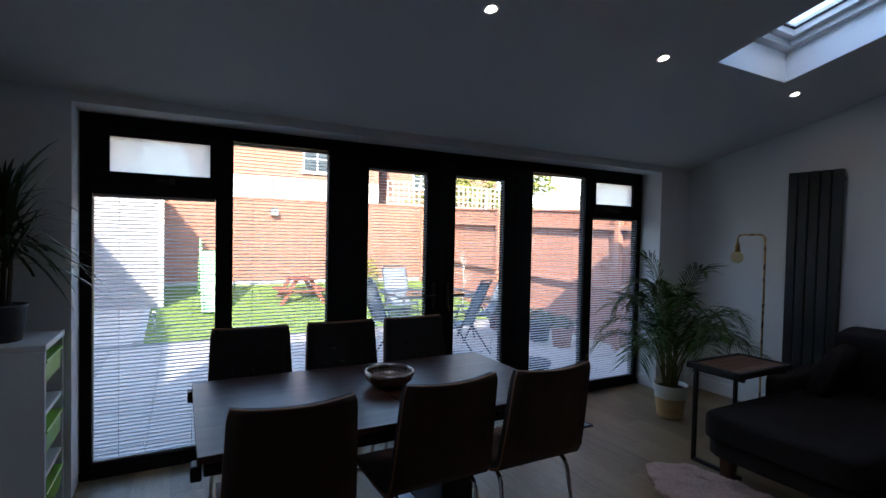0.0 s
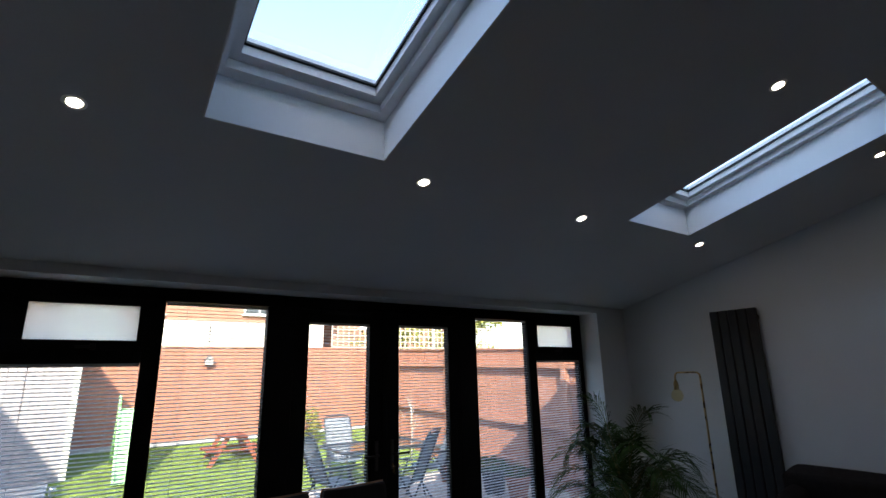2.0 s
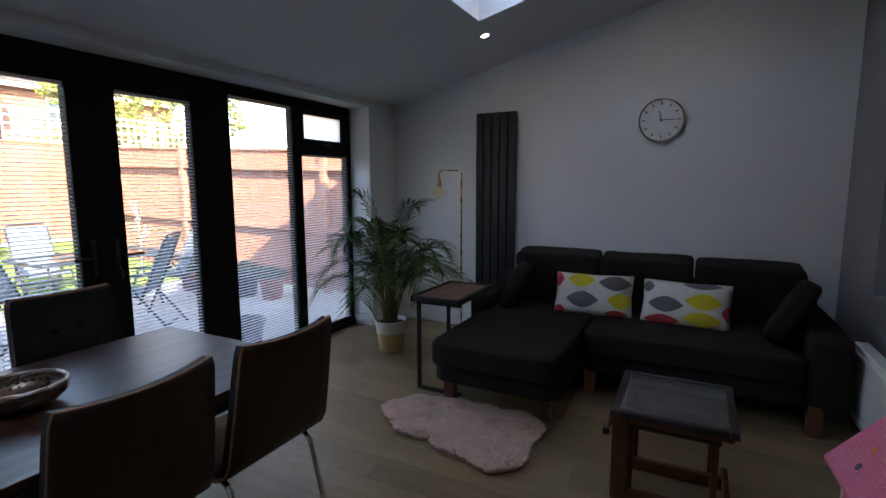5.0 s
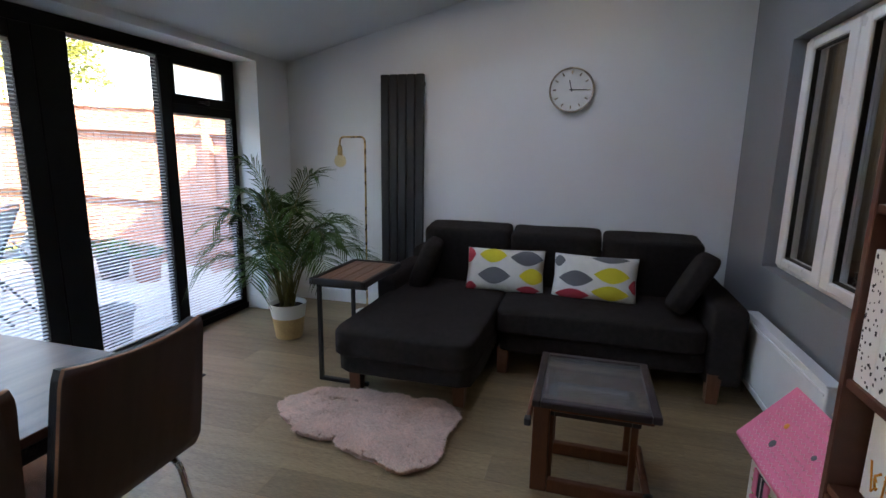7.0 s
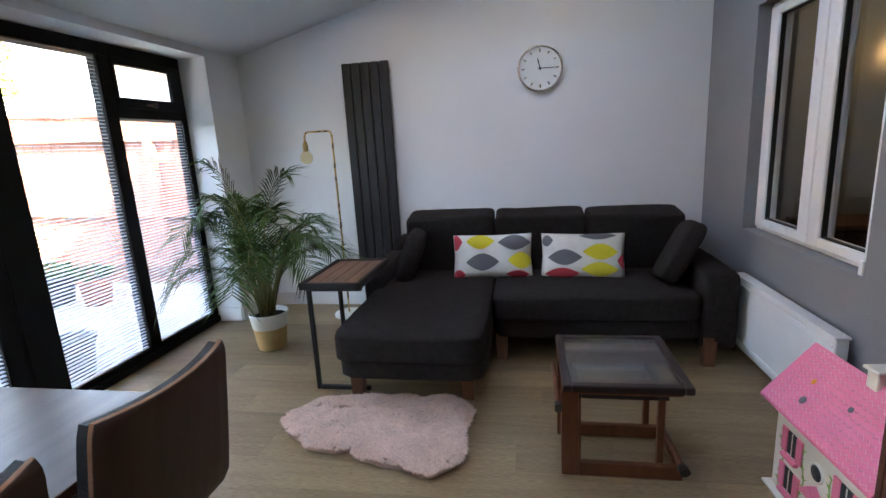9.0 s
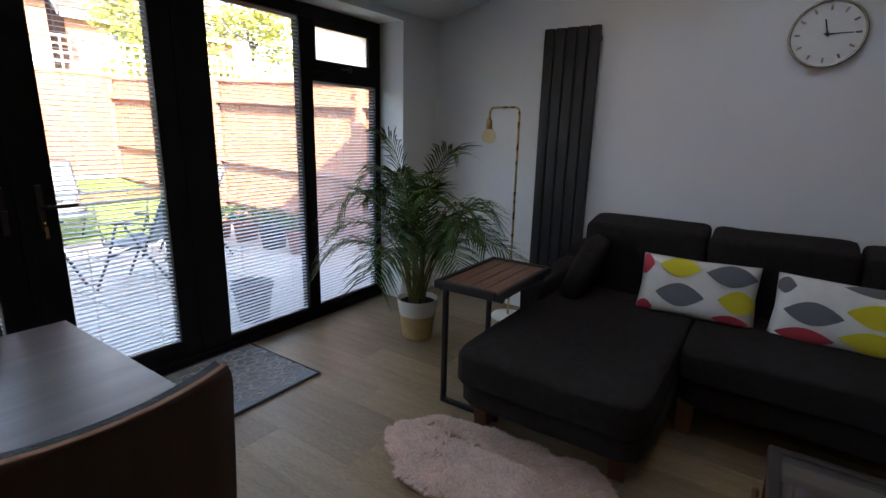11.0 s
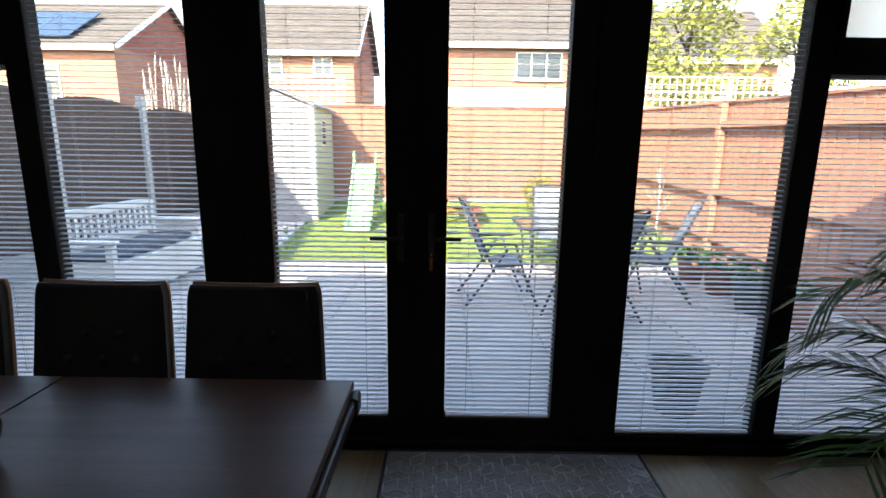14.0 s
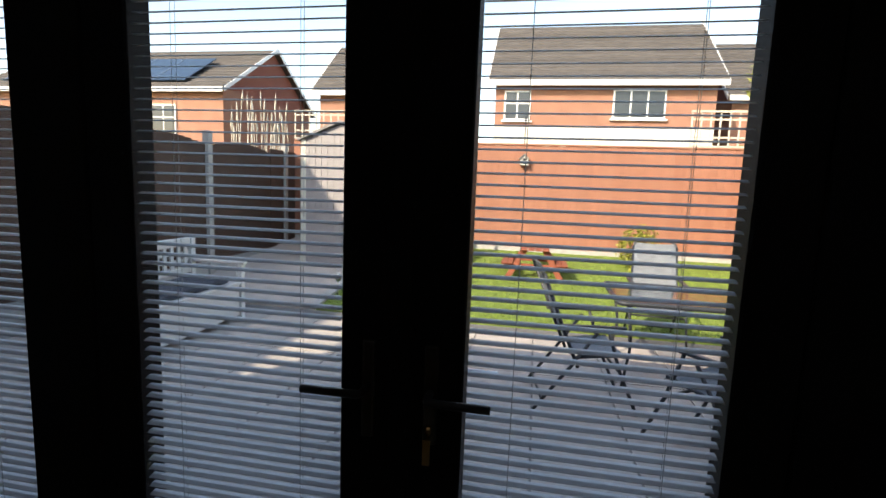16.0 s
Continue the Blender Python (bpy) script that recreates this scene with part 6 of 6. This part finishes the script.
for s in (-1, 1):
    part("front_leg", boxb(s * BL - 0.035, s * BL + 0.035, -BD - 0.02, -BD + 0.05, 0, 0.62, 0.006, 1), BENCH_WHITE, be)
    part("back_leg", boxb(s * BL - 0.035, s * BL + 0.035, BD - 0.03, BD + 0.04, 0, 0.88, 0.006, 1), BENCH_WHITE, be)
    part("arm_rest", boxb(s * BL - 0.04, s * BL + 0.04, -BD - 0.05, BD - 0.03, 0.62, 0.655, 0.008, 2), BENCH_WHITE, be)
    part("side_panel", boxb(s * (BL - 0.01) - 0.012, s * (BL - 0.01) + 0.012, -BD + 0.05, BD - 0.03, 0.06, 0.40), BENCH_WHITE, be)
part("top_rail", boxb(-BL + 0.035, BL - 0.035, BD - 0.02, BD + 0.025, 0.80, 0.89, 0.006, 1), BENCH_WHITE, be)
part("lower_rail", boxb(-BL + 0.035, BL - 0.035, BD - 0.02, BD + 0.02, 0.50, 0.56, 0.005, 1), BENCH_WHITE, be)
for k in range(15):
    xk = -BL + 0.10 + k * (2 * BL - 0.20) / 14
    part("slat", boxb(xk - 0.022, xk + 0.022, BD - 0.008, BD + 0.010, 0.56, 0.80), BENCH_WHITE, be)
for z in (0.64, 0.72):
    part("cross_slat", boxb(-BL + 0.035, BL - 0.035, BD + 0.011, BD + 0.02, z - 0.014, z + 0.014), BENCH_WHITE, be)


# ---- garden table and folding chairs ----
def garden_chair(x, y, rz):
    t = thing("garden_chair", x, y, G0, "folding garden chair with grey mesh sling and dark tube frame", "garden chair", "chairs round the garden table", rz)
    r_ = 0.0125
    # local y points forward
    for s in (-1, 1):
        part("front_leg", tube(B(), [(s * 0.265, 0.12, 0.625), (s * 0.265, 0.22, 0.32), (s * 0.265, 0.36, r_)], r_, 8), GARDEN_FRAME, t)
        part("rear_leg", tube(B(), [(s * 0.245, 0.06, 0.60), (s * 0.245, -0.10, 0.36), (s * 0.245, -0.36, r_)], r_, 8), GARDEN_FRAME, t)
        part("back_tube", tube(B(), [(s * 0.225, -0.06, 0.33), (s * 0.225, -0.16, 0.56), (s * 0.225, -0.33, 0.98)], r_, 8), GARDEN_FRAME, t)
        part("seat_rail", tube(B(), [(s * 0.225, -0.10, 0.40), (s * 0.225, 0.25, 0.435)], r_, 8), GARDEN_FRAME, t)
        part("armrest", boxb(s * 0.265 - 0.022, s * 0.265 + 0.022, -0.22, 0.24, 0.625, 0.647, 0.008, 2), GARDEN_FRAME, t)
    part("top_bar", tube(B(), rounded([(-0.225, -0.33, 0.97), (-0.20, -0.36, 1.04), (0.20, -0.36, 1.04), (0.225, -0.33, 0.97)], 0.05), r_, 8), GARDEN_FRAME, t)
    part("front_bar", tube(B(), [(-0.265, 0.22, 0.32), (0.265, 0.22, 0.32)], r_ * 0.8, 6), GARDEN_FRAME, t)
    part("rear_bar", tube(B(), [(-0.245, -0.30, 0.09), (0.245, -0.30, 0.09)], r_ * 0.8, 6), GARDEN_FRAME, t)
    sg = B()
    prof = [(0.27, 0.405), (0.25, 0.44), (0.1, 0.428), (-0.06, 0.415), (-0.12, 0.49), (-0.2, 0.68), (-0.28, 0.86), (-0.345, 1.02)]
    rows = [[sg.verts.new((u * 0.222, y_, z_ + (-0.010 * (1 - u * u)))) for u in (-1, -0.5, 0, 0.5, 1)] for y_, z_ in prof]
    for a, b in zip(rows, rows[1:]):
        for k in range(4):
            sg.faces.new((a[k], a[k + 1], b[k + 1], b[k])).smooth = True
    bmesh.ops.solidify(sg, geom=sg.faces[:], thickness=0.012)
    part("sling", sg, SLING, t, "grey mesh sling")
    return t


gc = garden_chair(2.55, 6.20, -82)
copy_thing(gc, pose(3.47, 7.95, G0, 0, 0, 176))
copy_thing(gc, pose(4.22, 6.38, G0, 0, 0, 70))
copy_thing(gc, pose(3.36, 5.62, G0, 0, 0, 38))
gt = thing("garden_table", 3.55, 6.92, G0, "glass-topped rectangular garden table with dark metal frame", "garden table")
part("glass_top", boxb(-0.68, 0.68, -0.42, 0.42, 0.70, 0.706), TOPGLASS, gt)
part("rim", tube(B(), rounded([(-0.70, 0, 0.70), (-0.70, -0.44, 0.70), (0.70, -0.44, 0.70), (0.70, 0.44, 0.70), (-0.70, 0.44, 0.70), (-0.70, 0, 0.70)], 0.06), 0.020, 8), GARDEN_FRAME, gt)
for sx_ in (-1, 1):
    for sy_ in (-1, 1):
        part("leg", tube(B(), rounded([(sx_ * 0.62, sy_ * 0.38, 0.70), (sx_ * 0.56, sy_ * 0.33, 0.35), (sx_ * 0.62, sy_ * 0.38, 0.0)], 0.1), 0.012, 8), GARDEN_FRAME, gt)
for sy_ in (-1, 1):
    part("stretcher", tube(B(), [(-0.57, sy_ * 0.33, 0.35), (0.57, sy_ * 0.33, 0.35)], 0.009, 6), GARDEN_FRAME, gt)


# ---- outdoor pots and shrubs ----
def clump(n, rx, rz, leaf, seed, material, name="leaves"):
    g_ = random.Random(seed)
    v, f = [], []
    for _ in range(n):
        d = Vector((g_.gauss(0, 1), g_.gauss(0, 1), g_.gauss(0, 1))).normalized() * (g_.uniform(0.35, 1) ** 0.6)
        p = Vector((d.x * rx, d.y * rx, rz + d.z * rz))
        p += Vector([0.25 * rx * noise.noise(p * (2.2 / rx) + Vector((seed, i * 9, 0))) for i in range(3)])
        u = Vector((g_.gauss(0, 1), g_.gauss(0, 1), g_.gauss(0, 0.6))).normalized()
        w_ = u.cross(Vector((g_.gauss(0, 1), g_.gauss(0, 1), g_.gauss(0, 1)))).normalized()
        s = leaf * g_.uniform(0.6, 1.3)
        b0 = len(v)
        v += [tuple(p - u * s), tuple(p + w_ * s * 0.42), tuple(p + u * s), tuple(p - w_ * s * 0.42)]
        f.append((b0, b0 + 1, b0 + 2, b0 + 3))
    me_ = bpy.data.meshes.new(name)
    me_.from_pydata(v, [], f)
    me_.materials.append(material)
    return me_


for k, (x, y, r_, hh, m_, lab, pl_) in enumerate(((4.95, 7.05, 0.16, 0.27, TERRACOTTA, "terracotta pot with a low green plant by the fence", 1), (5.02, 6.55, 0.18, 0.30, TERRACOTTA, "terracotta pot with a low green plant by the fence", 1),
                                                  (5.02, 5.98, 0.19, 0.33, POT_DARK, "dark grey plastic pot with a green plant by the fence", 1), (5.05, 5.50, 0.17, 0.30, TERRACOTTA, "terracotta pot with a low green plant by the fence", 1),
                                                  (3.41, 4.09, 0.155, 0.30, POT_DARK, "large ribbed grey pot standing on the patio", 0))):
    t = thing("plant_pot", x, y, G0, lab, "plant pot", "pots by the fence" if pl_ else "")
    prof = [(0, 0), (r_ * 0.72, 0), (r_ * 0.95, hh * 0.86), (r_ * 1.05, hh * 0.87), (r_ * 1.06, hh), (r_ * 0.96, hh), (r_ * 0.9, hh * 0.85)]
    part("pot", lathe(B(), prof, 28), m_, t)
    part("soil", lathe(B(), [(r_ * 0.92, hh * 0.88), (0, hh * 0.9)], 16), SOIL, t)
    if pl_:
        part("leaf_mass", clump(260, r_ * 1.25, 0.10, 0.035, 40 + k, GREEN_LEAF), GREEN_LEAF, t, "low green leaves", m=pose(0, 0, hh * 0.85))
    else:
        for q in range(6):
            part("rib", lathe(B(), [(r_ * (0.74 + 0.21 * q / 6), 0.03 + hh * 0.13 * q), (r_ * (0.775 + 0.21 * q / 6), 0.045 + hh * 0.13 * q), (r_ * (0.755 + 0.21 * q / 6), 0.06 + hh * 0.13 * q)], 28), POT_DARK, t)
shb = thing("golden_shrub", 3.85, 10.9, lawn_z(10.9), "golden-green shrub on the lawn by the back fence", "shrub")
for k in range(7):
    a = k * 0.9
    part("twig", tube(B(), [(0, 0, 0), (0.1 * math.cos(a), 0.1 * math.sin(a), 0.3), (0.22 * math.cos(a), 0.22 * math.sin(a), 0.62)], [0.012, 0.008, 0.003], 5), BARK, shb)
part("leaf_mass", clump(900, 0.36, 0.36, 0.04, 77, BUSH_LEAF), BUSH_LEAF, shb)
ss = thing("bare_sapling", 5.15, 8.6, lawn_z(8.6), "pale bare young tree by the side fence", "sapling")
g = random.Random(8)
part("trunk", tube(B(), [(0, 0, 0), (0.02, 0, 0.6), (0, 0.02, 1.25)], [0.016, 0.012, 0.004], 6), TRELLIS, ss)
for k in range(8):
    a, z0 = g.uniform(0, 6.28), g.uniform(0.45, 1.0)
    part("limb", tube(B(), [(0.01, 0, z0), (0.14 * math.cos(a), 0.14 * math.sin(a), z0 + 0.10), (0.22 * math.cos(a), 0.22 * math.sin(a), z0 + 0.26)], [0.007, 0.005, 0.002], 5), TRELLIS, ss)
st_ = thing("garden_light", -0.30, 8.45, lawn_z(8.45), "small metal spike light at the edge of the lawn", "garden light")
part("spike", tube(B(), [(0, 0, -0.02), (0, 0, 0.24)], 0.012, 8), STEEL, st_)
part("head", lathe(B(), [(0, 0.36), (0.045, 0.34), (0.045, 0.32), (0.03, 0.31), (0.03, 0.24), (0, 0.24)], 16), STEEL, st_)


# ---- neighbouring houses ----
def house_window(parent, x0, x1, z0, z1, y):
    w_ = part("window", boxb(x0, x1, y - 0.05, y, z0, z1), PVC, parent, "white framed window")
    n_ = max(2, round((x1 - x0) / 0.55))
    for k in range(n_):
        a = x0 + 0.06 + (x1 - x0 - 0.06) * k / n_
        b = x0 + (x1 - x0 - 0.06) * (k + 1) / n_
        for zz0, zz1 in ((z0 + 0.06, z0 + (z1 - z0) * 0.55), (z0 + (z1 - z0) * 0.55 + 0.05, z1 - 0.06)):
            part("pane", boxb(a, b, y - 0.062, y - 0.052, zz0, zz1), FAR_GLASS, w_)
    part("sill", boxb(x0 - 0.08, x1 + 0.08, y - 0.12, y, z0 - 0.07, z0 - 0.005), PVC, w_)


def house(x0, x1, y0, y1, eave, ridge, label, windows, wall=BRICK, band=0.0):
    t = thing("house", (x0 + x1) / 2, (y0 + y1) / 2, G0 - 0.045, label, "house", "houses beyond the fence")
    cx, cy, cz = (x0 + x1) / 2, (y0 + y1) / 2, G0 - 0.045
    X0, X1, Y0, Y1, E_, R_ = x0 - cx, x1 - cx, y0 - cy, y1 - cy, eave - cz, ridge - cz
    part("wall", boxb(X0, X1, Y0, Y1, band, E_), wall, t)
    if band:
        part("ground_floor", boxb(X0, X1, Y0 - 0.02, Y1, 0, band), RENDER, t, "pale rendered ground floor")
    for s in (-1, 1):
        rb_ = B()
        nr = 16
        ye = (Y0 - 0.35) if s < 0 else (Y1 + 0.35)
        for k in range(nr):
            f0, f1 = k / nr, (k + 1) / nr
            ya, yb = ye * (1 - f0), ye * (1 - f1)
            za, zb = E_ - 0.05 + (R_ - E_) * f0, E_ - 0.05 + (R_ - E_) * f1
            prism(rb_, [(ya, za), (yb, zb), (yb, zb + 0.05), (ya, za + 0.11)], "x", X0 - 0.25, X1 + 0.25)
        part("roof", rb_, ROOF, t)
    for xe in (X0, X1):
        gb = B()
        prism(gb, [(Y0, E_), (Y1, E_), (0, R_ - 0.1)], "x", xe - 0.1 if xe > 0 else xe, xe if xe > 0 else xe + 0.1)
        part("gable", gb, BRICK_RED, t)
        xo = xe + (0.26 if xe > 0 else -0.30)
        for ya in (Y0 - 0.3, Y1 + 0.3):
            vb = B()
            prism(vb, [(ya, E_ - 0.18), (0, R_ - 0.10), (0, R_ + 0.09), (ya, E_ + 0.02)], "x", xo, xo + 0.04)
            part("bargeboard", vb, PVC, t, "white bargeboard")
    part("fascia", boxb(X0 - 0.25, X1 + 0.25, Y0 - 0.42, Y0 - 0.36, E_ - 0.22, E_ - 0.02), PVC, t, "white fascia and gutter")
    for a, b, z0, z1 in windows:
        house_window(t, a - cx, b - cx, z0 - cz, z1 - cz, Y0)
    return t


house(0.4, 8.3, 22.0, 29.0, 5.55, 8.6, "orange brick house with brown tiled roof and white windows", [(4.75, 6.6, 4.2, 5.25), (0.75, 1.75, 4.1, 5.2)], band=4.05)
house(-7.3, -1.9, 23.0, 29.0, 5.35, 8.0, "orange brick house with brown tiled roof beyond the fence", [(-6.0, -4.9, 4.3, 5.15), (-3.6, -2.8, 4.4, 5.15)])
hs = house(-24.0, -11.3, 22.0, 30.2, 5.3, 7.95, "brick house with solar panels on its tiled roof", [(-15.4, -13.6, 3.3, 4.6)])
sp = part("solar_array", boxb(-5.0, 4.6, -0.04, 0.0, 0.25, 2.9), SOLAR, hs, "dark blue solar panels", m=pose(0, -4.42, 5.62, -57, 0, 0))
for k in range(6):
    part("panel_joint", boxb(-5.0 + 1.6 * k - 0.02 + 0.02, -5.0 + 1.6 * k + 0.04, -0.055, -0.04, 0.25, 2.9), STEEL, sp)
house(9.5, 16.5, 24.0, 30.0, 5.4, 8.2, "orange brick house partly hidden by trees", [(11.0, 12.4, 4.0, 5.0)])


def tree(x, y, z, hh, rad, seed, label):
    t = thing("tree", x, y, z, label, "tree", "trees beyond the fence")
    g_ = random.Random(seed)
    part("trunk", tube(B(), [(0, 0, 0), (0.05, 0.02, hh * 0.3), (0.0, 0.06, hh * 0.6), (0.05, 0, hh * 0.9)], [0.17, 0.13, 0.08, 0.02], 9), BARK, t)
    for k in range(13):
        a, z0 = g_.uniform(0, 6.28), hh * g_.uniform(0.25, 0.8)
        L_ = rad * g_.uniform(0.5, 0.95) * (1.1 - 0.5 * z0 / hh)
        tip = Vector((L_ * math.cos(a), L_ * math.sin(a), z0 + L_ * g_.uniform(0.4, 1.0)))
        lb = part("limb", tube(B(), [(0, 0, z0), tuple(tip * 0.5 + Vector((0, 0, z0 * 0.5 - 0.05))), tuple(tip)], [0.05, 0.03, 0.01], 6), BARK, t)
        part("leaf_clump", clump(330, rad * g_.uniform(0.30, 0.44), rad * g_.uniform(0.26, 0.40), 0.085, seed * 31 + k, TREE_LEAF), TREE_LEAF, t, m=Matrix.Translation(tip - Vector((0, 0, rad * 0.3))))
    part("leaf_clump", clump(600, rad * 0.55, hh * 0.3, 0.085, seed * 77, TREE_LEAF), TREE_LEAF, t, m=pose(0, 0, hh * 0.42))


tree(8.3, 15.0, -0.16, 5.6, 1.7, 3, "broad yellow-green garden tree behind the fence")
tree(11.0, 14.6, -0.16, 5.3, 1.6, 5, "broad yellow-green garden tree behind the fence")

dry = thing("dry_grass", -4.15, 13.0, -0.165, "tall pale dry grass stalks standing beyond the garden fence", "shrub")
g = random.Random(31)
for k in range(34):
    a, q, hh = g.uniform(0, 6.28), g.uniform(0.05, 0.85), g.uniform(2.7, 3.55)
    bx, by = q * math.cos(a), 0.4 * q * math.sin(a)
    lx = g.uniform(-0.16, 0.16)
    part("stalk", tube(B(), [(bx, by, 0), (bx + lx * 0.4, by, hh * 0.6), (bx + lx, by, hh)], [0.014, 0.013, 0.007], 5), TRELLIS, dry)
    part("plume", tube(B(), [(bx + lx * 0.8, by, hh * 0.9), (bx + lx, by, hh * 0.97), (bx + lx * 1.1, by, hh + 0.10)], [0.006, 0.022, 0.002], 5), TRELLIS, dry, "pale feathery tip")

# ---- paving slabs and floor planks ----
slab_mesh = mesh_of("slab", boxb(-0.295, 0.295, -0.295, 0.295, -0.012, 0.0, 0.004, 1), SLAB)
patio = tagged(new("patio"), "grey square paving slabs of the patio", "patio", kind="structure")
for i in range(14):
    for j in range(8):
        yy = 3.93 + 0.6 * j
        if yy > 7.9 and j == 7:
            continue
        part("slab", slab_mesh, SLAB, patio, m=pose(-2.28 + 0.6 * i, yy, G0 + random.uniform(-0.0015, 0.0015), random.uniform(-0.15, 0.15), random.uniform(-0.15, 0.15), 0))
floor = tagged(new("floor"), "grey-brown oak laminate plank floor", "floor", kind="structure")
part("subfloor", boxb(XW - 0.2, XE + 0.2, -3.4, 3.62, -0.16, -0.006), PLANK_REST, floor)
PW, PL = 0.19, 1.22
pm = {}
xk, col = XW, 0
while xk < XE - 0.01:
    wdt = min(PW, XE - xk)
    y0 = YS - 0.2 - PL * ((col * 0.37) % 1.0)
    while y0 < 3.46:
        a, b = max(y0, -0.68), min(y0 + PL, 3.458)
        if b - a > 0.03:
            kk = (round(wdt, 3), round(b - a, 3))
            if kk not in pm:
                pm[kk] = mesh_of("plank", boxb(-wdt / 2 + 0.0002, wdt / 2 - 0.0002, -(b - a) / 2 + 0.0002, (b - a) / 2 - 0.0002, -0.006, 0.0, 0.0005, 1), PLANK)
            part("plank", pm[kk], PLANK, floor, m=pose(xk + wdt / 2, (a + b) / 2, 0))
        y0 += PL
    xk += wdt
    col += 1
part("kitchen_planks", boxb(XW, 1.2, -3.2, -0.682, -0.006, 0.0), PLANK, floor)
